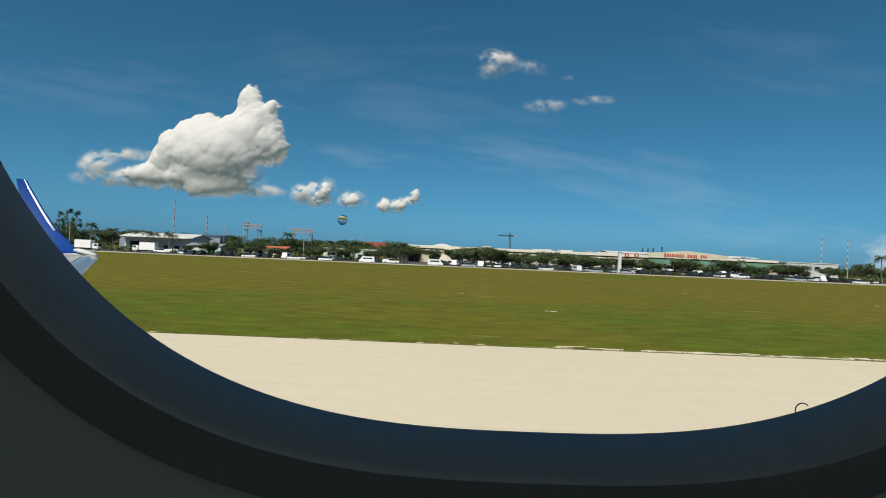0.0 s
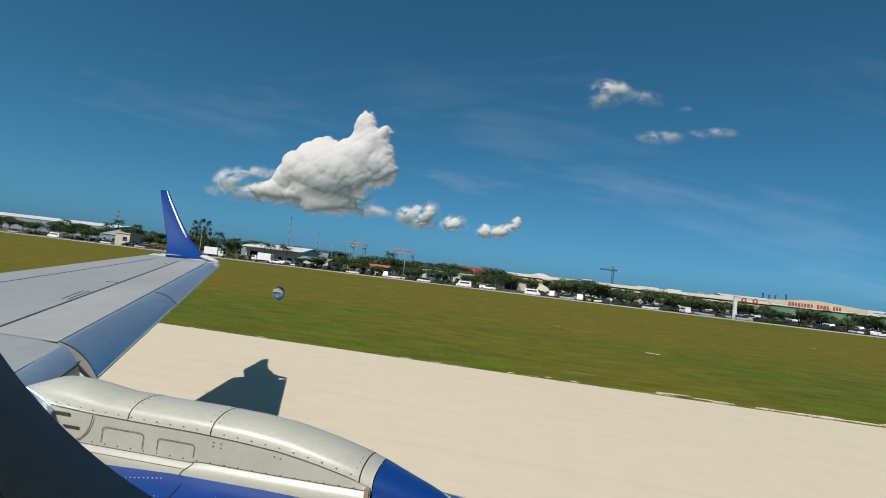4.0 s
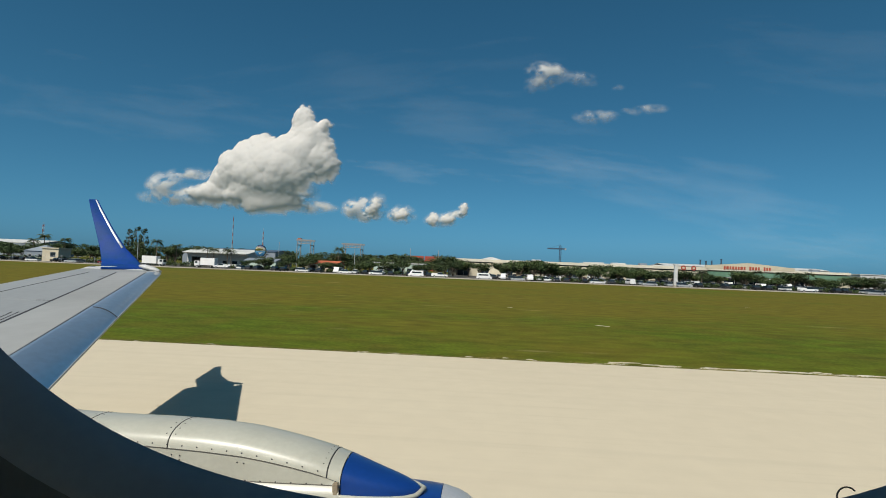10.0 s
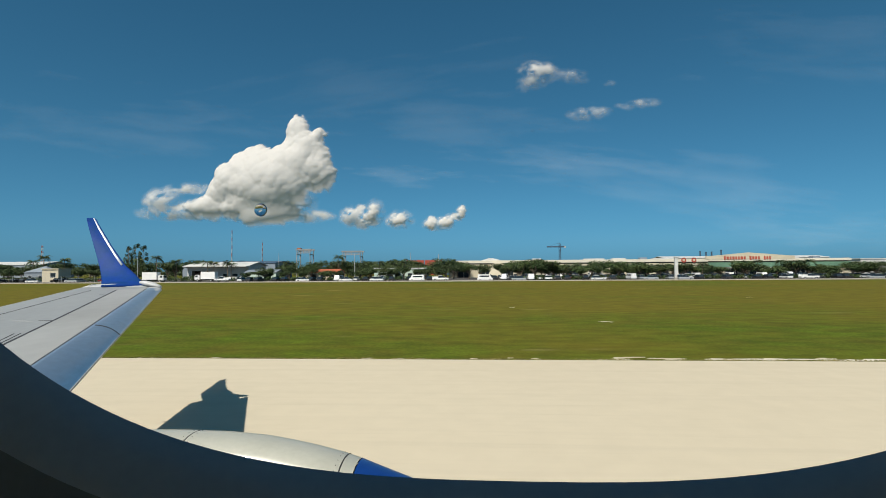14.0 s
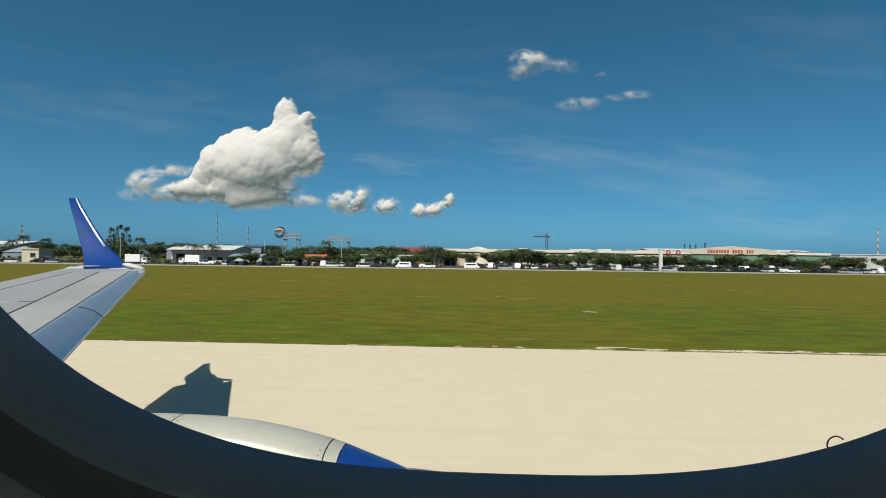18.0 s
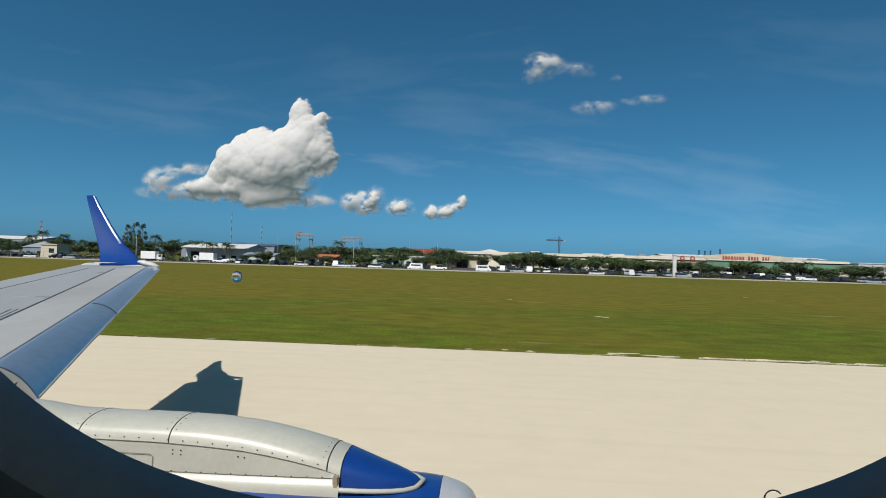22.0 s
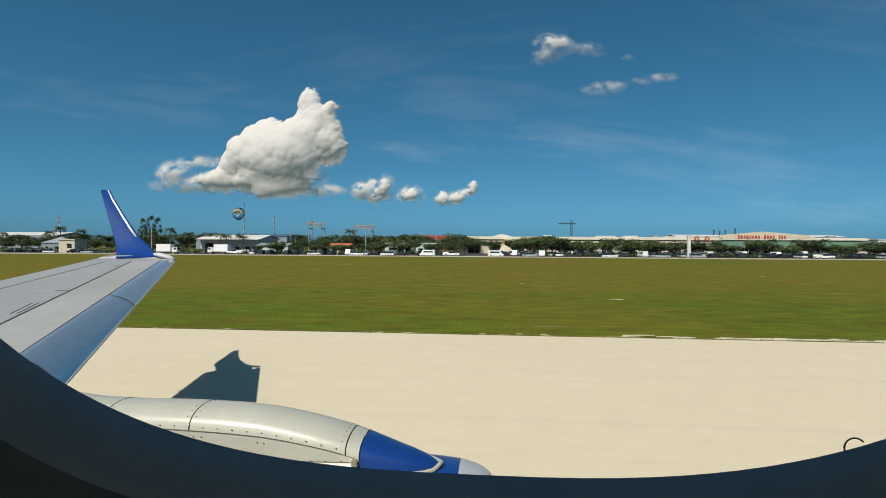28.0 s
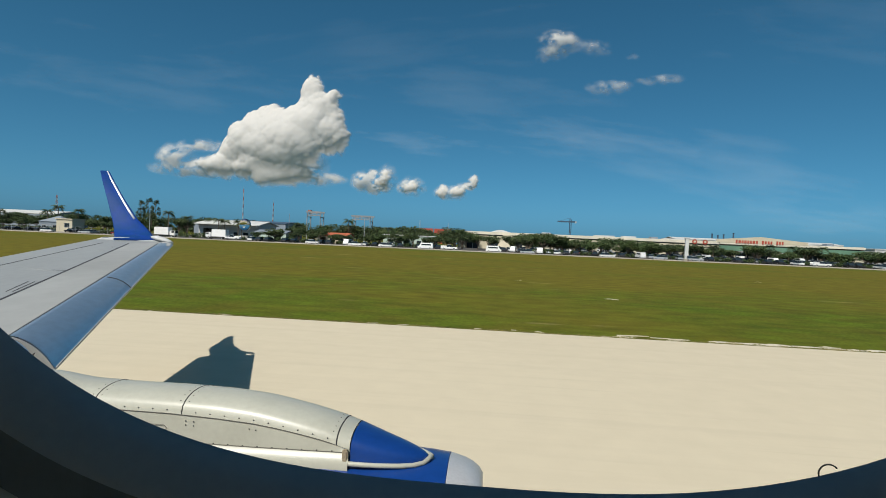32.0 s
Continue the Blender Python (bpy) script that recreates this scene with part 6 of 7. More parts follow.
def broad_tree(seed, h):
    rng = random.Random(seed)
    b = base("tree", "dark green broadleaf tree with a rounded uneven crown", "tree")
    bm = bmesh.new()
    add_tube(bm, (0, 0, 0), (0.1, 0, h * 0.35), h * 0.035, h * 0.022, 8)
    verts, faces = [], []
    for i in range(11):
        a = rng.uniform(0, 2 * math.pi)
        tipv = Vector((math.cos(a) * h * rng.uniform(0.12, 0.36), math.sin(a) * h * rng.uniform(0.12, 0.36), h * rng.uniform(0.45, 0.85)))
        add_tube(bm, (0.1, 0, h * rng.uniform(0.22, 0.34)), tipv, h * 0.014, h * 0.005, 6)
        leaf_cloud(verts, faces, tipv, h * rng.uniform(0.16, 0.25), 170, rng, h * 0.034)
    part("trunk", bm, M_BARK, b)
    mesh_part("crown", verts, faces, M_LEAF, b)
    return b


def palm_tree(seed, h):
    rng = random.Random(seed)
    b = base("palm_tree", "tall palm with a ragged head of fronds", "palm")
    bm = bmesh.new()
    pts = [Vector((0.25 * math.sin(2.2 * k / 7) * (seed % 3 - 1), 0, h * k / 7)) for k in range(8)]
    for p, q in zip(pts, pts[1:]):
        add_tube(bm, p, q, 0.2, 0.17, 8)
    part("trunk", bm, M_BARK, b)
    verts, faces = [], []
    for i in range(36):
        a, lift, ln = rng.uniform(0, 2 * math.pi), rng.uniform(-0.2, 1.0), rng.uniform(3.0, 4.2)
        p = pts[-1].copy()
        d = Vector((math.cos(a), math.sin(a), 0))
        s = Vector((-d.y, d.x, 0))
        for j in range(9):
            u = j / 9
            p = pts[-1] + d * ln * u + Vector((0, 0, ln * (lift * u - 1.05 * u * u)))
            w = 1.25 * math.sin(math.pi * min(u + 0.12, 1))
            for sg in (-1, 1):
                k = len(verts)
                verts += [tuple(p), tuple(p + d * 0.3), tuple(p + s * sg * w + d * 0.25 + Vector((0, 0, -0.35 * w)))]
                faces.append((k, k + 1, k + 2))
    mesh_part("fronds", verts, faces, M_PALM, b)
    return b


def plant():
    rng = random.Random(77)
    kinds = [broad_tree(s, 8.0) for s in (1, 2, 3)]
    spots = [(24, 262, 8), (29, 258, 7.4), (34, 262, 8.4), (38, 266, 7.8), (92, 268, 7.2), (97, 272, 8.0), (103, 270, 8.6), (110, 276, 10.5), (117, 281, 12.2), (122, 279, 11.5), (128, 274, 8.2), (134, 280, 8.0), (141, 276, 8.4),
             (150, 288, 9.4), (157, 300, 11.2), (163, 300, 10.8), (172, 296, 9.4), (180, 290, 9.2), (88, 262, 6.4), (80, 275, 8.2), (70, 270, 7.8), (-136, 312, 9.2), (-130, 318, 10.4), (-152, 322, 8.2), (-122, 310, 7.2), (-112, 300, 7.0),
             (-78, 300, 12.0), (-84, 296, 11.0), (-52, 275, 6.8), (-240, 300, 9.0), (-262, 300, 9.6), (-285, 290, 9), (196, 280, 9.2), (208, 286, 10.2), (222, 284, 9.4), (236, 276, 9.8), (-165, 285, 7.0), (-104, 296, 7.4), (84, 252, 5.4), (107, 250, 5.4), (42, 258, 6.0), (90, 258, 6.2), (95, 262, 7.6), (100, 258, 6.8), (106, 262, 8.0), (113, 266, 8.6), (120, 268, 7.4), (126, 262, 6.4), (133, 268, 7.0), (22, 254, 6.4), (27, 266, 8.0), (32, 268, 8.2), (46, 262, 6.6), (72, 258, 6.0), (78, 262, 6.6), (83, 268, 7.4), (-32, 284, 6.4), (-24, 288, 6.0), (2, 308, 8.6), (-140, 300, 8.0), (-146, 306, 7.2), (-118, 304, 8.2), (-126, 300, 6.6), (-100, 310, 8.2), (152, 282, 8.2), (168, 284, 8.6), (186, 284, 8.4), (200, 270, 8.0), (214, 272, 8.8)]
    for i, (x, y, h) in enumerate(spots):
        k = kinds[i % 3]
        s = h * 1.22 / 8.0
        m = pose(x, y, 0, 0, 0, rng.uniform(0, 360))
        if i < 3:
            k.matrix_basis = m @ Matrix.Diagonal((s * 1.1, s * 1.1, s, 1))
        else:
            t = copy_thing(k, m)
            t.scale = (s * rng.uniform(0.95, 1.3), s * rng.uniform(0.95, 1.3), s)
    palms = [palm_tree(s, 9.0) for s in (1, 2, 3)]
    spots = [(49.5, 231, 8.8), (53.0, 248, 14.2), (56.4, 246, 12.2), (57.5, 240, 10.6), (62.5, 246, 12.6), (66.5, 244, 12.0), (60.0, 236, 9.6), (163, 262, 8.8), (170, 266, 9.4), (178, 262, 9.6), (149, 290, 9), (-38, 272, 9.2), (-43, 276, 8.4), (15, 232, 5.2), (112, 262, 9.4), (193, 262, 9.2)]
    for i, (x, y, h) in enumerate(spots):
        k, s, m = palms[i % 3], h / 9.0, pose(x, y, 0, 0, 0, rng.uniform(0, 360))
        if i < 3:
            k.matrix_basis = m @ Matrix.Diagonal((1, 1, s, 1))
        else:
            copy_thing(k, m).scale = (1, 1, s)


plant()


# ---- hedges and low shrubs in front of the sheds ----
def hedge(x0, x1, y, h, seed):
    rng = random.Random(seed)
    b = base("hedge", "low dark green hedge of dense shrubs by the apron", "hedge", (x0, y, 0))
    verts, faces = [], []
    n = int((x1 - x0) / 1.6)
    for i in range(n):
        leaf_cloud(verts, faces, Vector(((x1 - x0) * (i + rng.uniform(0.2, 0.8)) / n, rng.uniform(-0.7, 0.7), h * rng.uniform(0.35, 0.6))), h * rng.uniform(0.5, 0.75), 110, rng, 0.28, 0.8)
    mesh_part("foliage", verts, faces, M_LEAF, b)
    for i in range(0, n, 2):
        x = (x1 - x0) * (i + 0.5) / n
        bm = bmesh.new()
        add_tube(bm, (x, 0, 0), (x + rng.uniform(-0.3, 0.3), 0, h * 0.7), 0.06, 0.03, 5)
        part("stem", bm, M_BARK, b)


for x0, x1, y, h in ((76, 96, 247, 3.2), (110, 122, 246, 3.4), (124, 142, 252, 4.6), (20, 30, 243, 2.4), (-150, -132, 268, 3.0), (-128, -108, 262, 2.6), (-50, -44, 240, 2.2), (162, 182, 236, 3.0)):
    hedge(x0, x1, y, h, int(x0) + 300)



# ---- further along the runway: approach frames, marker boards, painted cross, arched terminal ----
def approach_frame(x, y):
    b = base("approach_marker", "red and white approach marker frame in the grass", "approach marker", (x, y, 0), group="approach light frames")
    for s in (-1, 1):
        part("post", bm_tube((s * 0.9, 0, 0), (s * 0.9, 0, 1.1), 0.06, n=8), M_ORANGE, b)
    part("top_bar", bm_box(2.4, 0.14, 0.3, (0, 0, 1.15), 0.03), M_ORANGE, b, "orange-red top bar")
    part("lower_bar", bm_box(2.0, 0.1, 0.12, (0, 0, 0.6), 0.02), M_ROOFW, b, "white lower bar")
    part("pad", bm_box(3.4, 2.0, 0.05, (0, 0, 0.0)), M_SAND, b, "pale sand pad")


for i in range(5):
    approach_frame(-352 + 6.5 * i, 78 - 9.0 * i)


def number_board(x, y):
    b = base("number_board", "black square runway board on a sandy pad", "marker board", (x, y, 0))
    part("board", bm_box(1.3, 0.5, 1.2, (0, 0, 0.85), 0.04), M_BLACKIN, b, "plain black face")
    for s in (-1, 1):
        part("leg", bm_box(0.08, 0.08, 0.3, (s * 0.45, 0, 0.12)), M_STEEL, b)
    part("pad", bm_box(4.2, 2.4, 0.05, (0, 0, 0.0)), M_SAND, b, "pale sand pad")


for x, y in ((-322, 33), (-80, 44), (212, 34)):
    number_board(x, y)
flat("taxiway_throat", [(52, 21.7), (134, 21.7), (112, 40), (105, 60), (104, 91.8), (74, 91.8), (72, 60), (66, 40)], -0.003, M_APRON, "pale worn taxiway flaring out to the runway", "taxiway")
for a, b2 in (((80, 34), (98, 46)), ((80, 46), (98, 34))):
    d = Vector((b2[0] - a[0], b2[1] - a[1], 0)).normalized()
    q = Vector((-d.y, d.x, 0)) * 0.45
    flat("yellow_cross_bar", [(a[0] + q.x, a[1] + q.y), (a[0] - q.x, a[1] - q.y), (b2[0] - q.x, b2[1] - q.y), (b2[0] + q.x, b2[1] + q.y)], 0.004 if a[1] < 40 else 0.008, M_YELLOW, "yellow painted bar of a closed-taxiway cross", "marking", 0.004)


def terminal():
    b = base("terminal", "white terminal hall under a broad arched roof", "terminal", (330, 262, 0))
    arc = [(30 - 30 * math.cos(math.pi * i / 16), 3.0 + 10.5 * math.sin(math.pi * i / 16)) for i in range(17)]
    shell = arc + [(x, z - 0.5) for x, z in arc[::-1]]
    part("arched_roof", loft([[(x, y, z) for x, z in shell] for y in (-1.5, 26)], True, True, True), M_ROOFW, b, "white arched roof", True)
    part("glass_front", loft([[(x, 0.0, z - 0.6) for x, z in arc], [(x, 0.3, z - 0.6) for x, z in arc]], True, True, True), M_GLASS, b, "dark glazed gable")
    for i in range(1, 16):
        part("mullion", bm_box(0.3, 0.3, arc[i][1] - 0.7, (arc[i][0], -0.2, (arc[i][1] - 0.7) / 2)), M_ROOFW, b)
    for x in (-26, 60.4):
        part("side_wing", bm_box(26, 18, 6.2, (x + 13, 10, 3.1), 0.1), M_WALLW, b, "low white side wing")
        for k in range(5):
            part("window", bm_box(3.2, 0.1, 1.6, (x + 3 + 5 * k, 0.96, 3.4)), M_GLASS, b)


terminal()
jet(300, 226, 12, "white airliner parked before the arched terminal", 24.0)
jet(352, 224, 186, "white airliner parked before the arched terminal", 22.0)
for ob in scene.objects:
    if ob not in before_hangars and ob.parent is None:
        ob.matrix_basis = Matrix.Translation((AHEAD, 0, 0)) @ ob.matrix_basis


# ---- beyond the fence: woods, road, car park and shops ----
def far_woods():
    rng = random.Random(9)
    verts, faces = [], []
    for i in range(2300):
        x = rng.uniform(-700, 1150)
        y = rng.uniform(330, 470)
        top = 6.5 + 3.6 * noise.noise(Vector((x * 0.02, 3.1, 0))) + rng.uniform(-1, 1.4)
        leaf_cloud(verts, faces, Vector((x, y, max(top * 0.5, 1.5))), max(top * 0.62, 1.8), 26, rng, 1.0, 0.8)
    ob = mesh_part("backdrop_woods", verts, faces, M_TREEDARK, None)
    tagged(ob, "low dark green woods and scrub beyond the airfield", "woods", kind="stuff")


far_woods()


M_FASCIA = material("cream_fascia_panels", (0.60, 0.56, 0.45), 0.6, 0, 0.06, 0.2, 2, 0, (0.53, 0.49, 0.39), 0.55)
M_CRANE = material("weathered_crane_steel", (0.20, 0.22, 0.24), 0.6, 0.1, 0.1, 0.5, 4, 0, (0.26, 0.26, 0.25), 0.55)
M_GREENW = material("green_wall_paint", (0.10, 0.20, 0.13), 0.7, 0, 0.08, 0.3, 3, 0, (0.08, 0.16, 0.11), 0.5)
M_MINT = material("pale_mint_render", (0.42, 0.52, 0.45), 0.8, 0, 0.07, 0.3, 3, 0, (0.36, 0.45, 0.38), 0.5)
M_SIGNRED = material("red_sign_paint", (0.34, 0.06, 0.035), 0.5, 0, 0.06, 1.0, 8)
M_LOT = material("dark_car_park_asphalt", (0.075, 0.072, 0.068), 0.9, 0, 0.12, 0.08, 2.0, 0.004, (0.10, 0.096, 0.09), 0.5, axis="world")
M_REDCAR = material("red_car_paint", (0.25, 0.02, 0.02), 0.3, 0, 0.05, 0.8, 6, 0, coat=0.4)
M_LOT.node_tree.nodes["Principled BSDF"].inputs["Specular IOR Level"].default_value = 0.08

M_ROAD = material("sun_bleached_road", (0.235, 0.215, 0.175), 0.9, 0, 0.1, 0.06, 1.5, 0.0, (0.20, 0.182, 0.15), 0.5, axis="world")
M_ROAD.node_tree.nodes["Principled BSDF"].inputs["Specular IOR Level"].default_value = 0.08
flat("road", [(-900, 166), (700, 160), (700, 168), (-900, 174)], 0.004, M_ROAD, "pale two-lane road along the airfield fence", "road")
flat("car_park", [(-700, 174.2), (212, 172.2), (212, 262), (-700, 262)], -0.004, M_LOT, "dark asphalt car park in front of the shops", "car park")


def kerb_wall(x0, x1, y, h):
    b = base("boundary_kerb", "low pale concrete kerb between road and grass", "kerb", (0, y, 0), kind="structure")
    n = int((x1 - x0) / 6)
    for i in range(n):
        part("kerb_stone", bm_box(5.96, 0.3, h, (x0 + 6 * (i + 0.5), 0, h / 2 - 0.02), 0.03), M_APRON, b)


kerb_wall(-260, 240, 164.2, 0.28)


def fence(x0, x1, y):
    b = base("wire_fence", "chain-link boundary fence on thin grey posts", "fence", (0, y, 0))
    n = int((x1 - x0) / 6)
    for i in range(n + 1):
        part("post", bm_tube((x0 + 6 * i, 0, 0), (x0 + 6 * i, 0, 2.3), 0.045, n=6), M_STEEL, b)
    for z in (0.25, 1.25, 2.2):
        part("wire", bm_tube((x0, 0, z), (x0 + 6 * n, 0, z), 0.018, n=4), M_STEEL, b)


fence(-240, -120, 176)
fence(150, 240, 175)


def store():
    """Long low shop: cream fascia over a shaded wall, a gabled sign parapet, plant on the roof."""
    w = 171.0
    b = base("shop_building", "long low cream shop building with a gabled red sign", "shop", (-14.0, 240, 0))
    bays = [(4 + 9.6 * i, 9.4 + 9.6 * i, 0, 3.2) for i in range(17)]
    part("front_wall", pierced(w, 5.6, bays), M_CREAM, b)
    for i, (x0, x1, z0, z1) in enumerate(bays):
        pane = part("window", bm_box(x1 - x0, 0.08, z1, ((x0 + x1) / 2, 0.18, z1 / 2)), M_GLASS, b)
        part("mullion", bm_box(0.12, 0.14, z1, ((x0 + x1) / 2, 0.10, z1 / 2)), M_ROOFW, pane)
    for x in (0.15, w - 0.15):
        part("side_wall", bm_box(0.3, 40, 7.6, (x, 20.4, 3.8)), M_CREAM, b)
    part("back_wall", bm_box(w, 0.3, 7.6, (w / 2, 40.6, 3.8)), M_CREAM, b)
    part("fascia", bm_box(112, 0.7, 1.25, (56, -0.55, 6.9), 0.05), M_FASCIA, b, "cream-white fascia band")
    part("lower_fascia", bm_box(112, 0.5, 0.75, (56, -0.30, 5.35), 0.05), M_CREAM, b, "cream lower band")
    # shade between the two bands, put in as a near-black strip
    part("shadow_gap", bm_box(112, 0.3, 0.5, (56, 0.02, 6.02)), M_DARKLINE, b, "dark recessed strip painted as the shade under the fascia")
    part("green_band", bm_box(w - 112.2, 0.5, 2.2, (112.2 + (w - 112.2) / 2, -0.3, 4.9), 0.05), M_GREENW, b, "dull green wall band")
    part("end_fascia", bm_box(w - 112.2, 0.8, 0.9, (112.2 + (w - 112.2) / 2, -0.55, 6.9), 0.05), M_FASCIA, b, "cream-white fascia band")
    part("roof", bm_box(w - 0.8, 40, 0.3, (w / 2, 20.4, 7.35)), M_ROOFW, b, "flat white roof")
    part("awning", bm_box(44, 3.4, 0.25, (142, -2.2, 3.5), 0.04), M_ROOFW, b, "pale flat awning")
    for i in range(8):
        part("awning_post", bm_tube((122 + 5.7 * i, -3.6, 0), (122 + 5.7 * i, -3.6, 3.4), 0.09, n=8), M_ROOFW, b)
    gable = [(111, 7.2), (111, 8.5), (129, 10.1), (148, 8.5), (148, 7.2)]
    part("sign_parapet", loft([[(x, -1.02, z) for x, z in gable], [(x, -0.15, z) for x, z in gable]], True, True, True), M_CREAM, b, "cream gabled parapet behind the sign")
    # lettering of the name as plain red blocks
    rng = random.Random(8)
    x = 118.6
    for i in range(17):
        wd = rng.uniform(0.68, 0.98)
        if i not in (8, 13):
            part("sign_block", bm_box(wd, 0.14, 1.6 if i in (0, 9, 14) else 1.3, (x + wd / 2, -1.1, 7.75), 0.04), M_SIGNRED, b, "plain red sign block")
        x += wd + 0.36
    # two round red badges on the fascia
    for x in (109.8, 114.1):
        bm = bmesh.new()
        bmesh.ops.create_cone(bm, cap_ends=True, segments=20, radius1=1.05, radius2=1.05, depth=0.16, matrix=Matrix.Translation((x - 8, -1.0, 7.0)) @ Matrix.Rotation(math.pi / 2, 4, "X"))
        badge = part("round_badge", bm, M_SIGNRED, b, "round red badge on the fascia")
        part("badge_centre", bm_tube((x - 8, -1.14, 7.0), (x - 8, -1.07, 7.0), 0.5, n=14), M_CREAM, badge)
    # tapered cream entrance pier
    part("entrance_pier", loft([[(17, -4.5, 0), (24, -4.5, 0), (24, -0.9, 0), (17, -0.9, 0)], [(20, -2.6, 6.2), (24, -2.6, 6.2), (24, -0.9, 6.2), (20, -0.9, 6.2)]], True, True, True), M_CREAM, b, "tapered cream entrance pier")
    part("roof_peak", loft([[(14, 6, 7.5), (24, 6, 7.5), (24, 14, 7.5), (14, 14, 7.5)], [(18, 9, 8.7), (20, 9, 8.7), (20, 11, 8.7), (18, 11, 8.7)]], True, True, True), M_ROOFW, b, "small white peaked rooflight")
    for x, ww, h in ((66, 9, 0.7), (77, 6, 0.8), (97, 10, 0.6), (88, 3, 1.0), (40, 4, 0.9), (152, 7, 0.8), (163, 3, 1.1)):
        part("roof_unit", bm_box(ww, 3.4, h, (x, 11, 7.5 + h / 2), 0.05), M_WALLW if ww > 3.5 else M_GREYW, b, "roof plant box")


store()
wide = building("white_warehouse", "white warehouse with a broad low roof edge", "warehouse", (-121, 215, 0), 26, 18, 5.6, M_WALLW, M_ROOFW, 1.6, "x", holes=[(2, 6, 0, 3.8), (8, 12, 0, 3.8)], glass=[(15, 17, 1.2, 2.6), (19, 21.5, 1.2, 2.6)], over=0.9)
part("canopy", bm_box(27, 3.0, 0.35, (13, -1.6, 5.5), 0.04), M_ROOFW, wide, "white canopy edge")
building("far_warehouse", "long grey-roofed warehouse behind the palms", "warehouse", (-150, 262, 0), 48, 24, 7.4, M_GREYW, M_NAVY, 1.0, "x")
building("far_warehouse", "long pale grey warehouse beyond the palms", "warehouse", (-395, 330, 0), 110, 30, 8.4, M_GREYW, M_ROOFW, 2.2, "x")
building("house", "grey-roofed house behind the road", "house", (-172, 192, 0), 9.5, 9, 3.6, M_GREYW, M_GREYW, 2.4, "hip", glass=[(1.2, 3.0, 1.0, 2.4), (5.5, 7.5, 1.0, 2.4)])
building("shop", "small flat-roofed cream shop with a dark window", "shop", (-158, 184, 0), 6.2, 6, 4.6, M_CREAM, M_CREAM, 0.0, glass=[(3.0, 5.2, 1.6, 3.4)])
building("low_shed", "low shed with pale green walls and a grey roof", "shed", (-92, 205, 0), 12.5, 10, 2.9, M_MINT, M_GREYW, 0.9, "x", holes=[(8, 10.5, 0, 2.4)])
building("red_roof_shop", "low pink shop with a red sheet roof", "shop", (-66, 200, 0), 12.5, 9, 2.7, M_CREAM, M_ROOFR, 1.1, "x", holes=[(2, 4, 0, 2.2)], glass=[(5.5, 7.5, 0.9, 2.1), (9, 11, 0.9, 2.1)])
building("mint_building", "low mint-green building half hidden by palms", "building", (-41, 206, 0), 20, 10, 4.0, M_MINT, M_ROOFW, 0.0, holes=[(8, 10, 0, 2.4)], glass=[(2, 4, 1.0, 2.4), (5, 7, 1.0, 2.4), (13, 15, 1.0, 2.4), (16.5, 18.5, 1.0, 2.4)])
building("pale_block", "pale two-storey block beyond the street", "building", (176, 262, 0), 26, 14, 7.2, M_WALLW, M_ROOFW, 0.0, glass=[(2 + 6 * i, 5 + 6 * i, 4.2, 5.8) for i in range(4)])


def container(x, y, z, mat, label):
    b = base("shipping_container", label, "container", (x, y, z))
    part("box", bm_box(12.2, 2.4, 2.6, (0, 0, 1.3), 0.04), mat, b)
    for i in range(12):
        part("rib", bm_box(0.18, 0.06, 2.3, (-5.6 + 1.02 * i, -1.22, 1.3)), mat, b)


for i, (x, mat, label) in enumerate(((-46.0, M_SIGNRED, "red shipping container on a stack"), (-33.0, M_SIGNRED, "red shipping container on a stack"), (-19.5, M_TOWERB, "blue shipping container on a stack"))):
    for k in range(4):
        container(x, 380, 2.6 * k, mat, label)


def gantry(x, y, w, d, h, label, cab):
    """A portal crane: four legs, two girders, end ties and bracing."""
    b = base("gantry_crane", label, "crane", (x, y, 0))
    for sx in (-1, 1):
        for sy in (-1, 1):
            part("leg", bm_tube((sx * w / 2, sy * d / 2, 0), (sx * w * 0.46, sy * d * 0.4, h), 0.42, 0.36, 8), M_CRANE, b)
        part("end_tie", bm_box(0.7, d, 0.7, (sx * w * 0.46, 0, h - 4.5), 0.05), M_CRANE, b)
        part("brace", bm_tube((sx * w * 0.48, -d * 0.45, h * 0.35), (sx * w * 0.46, d * 0.4, h - 4.5), 0.2, n=6), M_CRANE, b)
    for sy in (-1, 1):
        part("girder", bm_box(w * 1.12, 0.8, 1.3, (0, sy * d * 0.4, h), 0.06), M_CRANE, b)
    if cab:
        part("trolley_cab", bm_box(3.2, 3.4, 2.2, (-w * 0.42, 0, h + 0.6), 0.1), M_ROOFR, b, "red trolley cab")
    part("rail_beam", bm_box(w * 0.9, 0.5, 0.5, (0, 0, h - 1.4)), M_CRANE, b)
    for k in range(5):
        part("hanger", bm_box(0.45, 0.45, 2.2, (w * (-0.36 + 0.18 * k), -d * 0.4, h - 1.6), 0.03), M_CRANE, b)
    part("sill_beam", bm_box(w * 0.94, 0.6, 0.7, (0, -d * 0.4, h - 3.0), 0.05), M_CRANE, b)


gantry(-159, 480, 13, 12, 22.5, "grey portal crane with a red trolley cab", True)
gantry(-115, 480, 17, 12, 20.5, "pale grey portal crane rising over the trees", False)


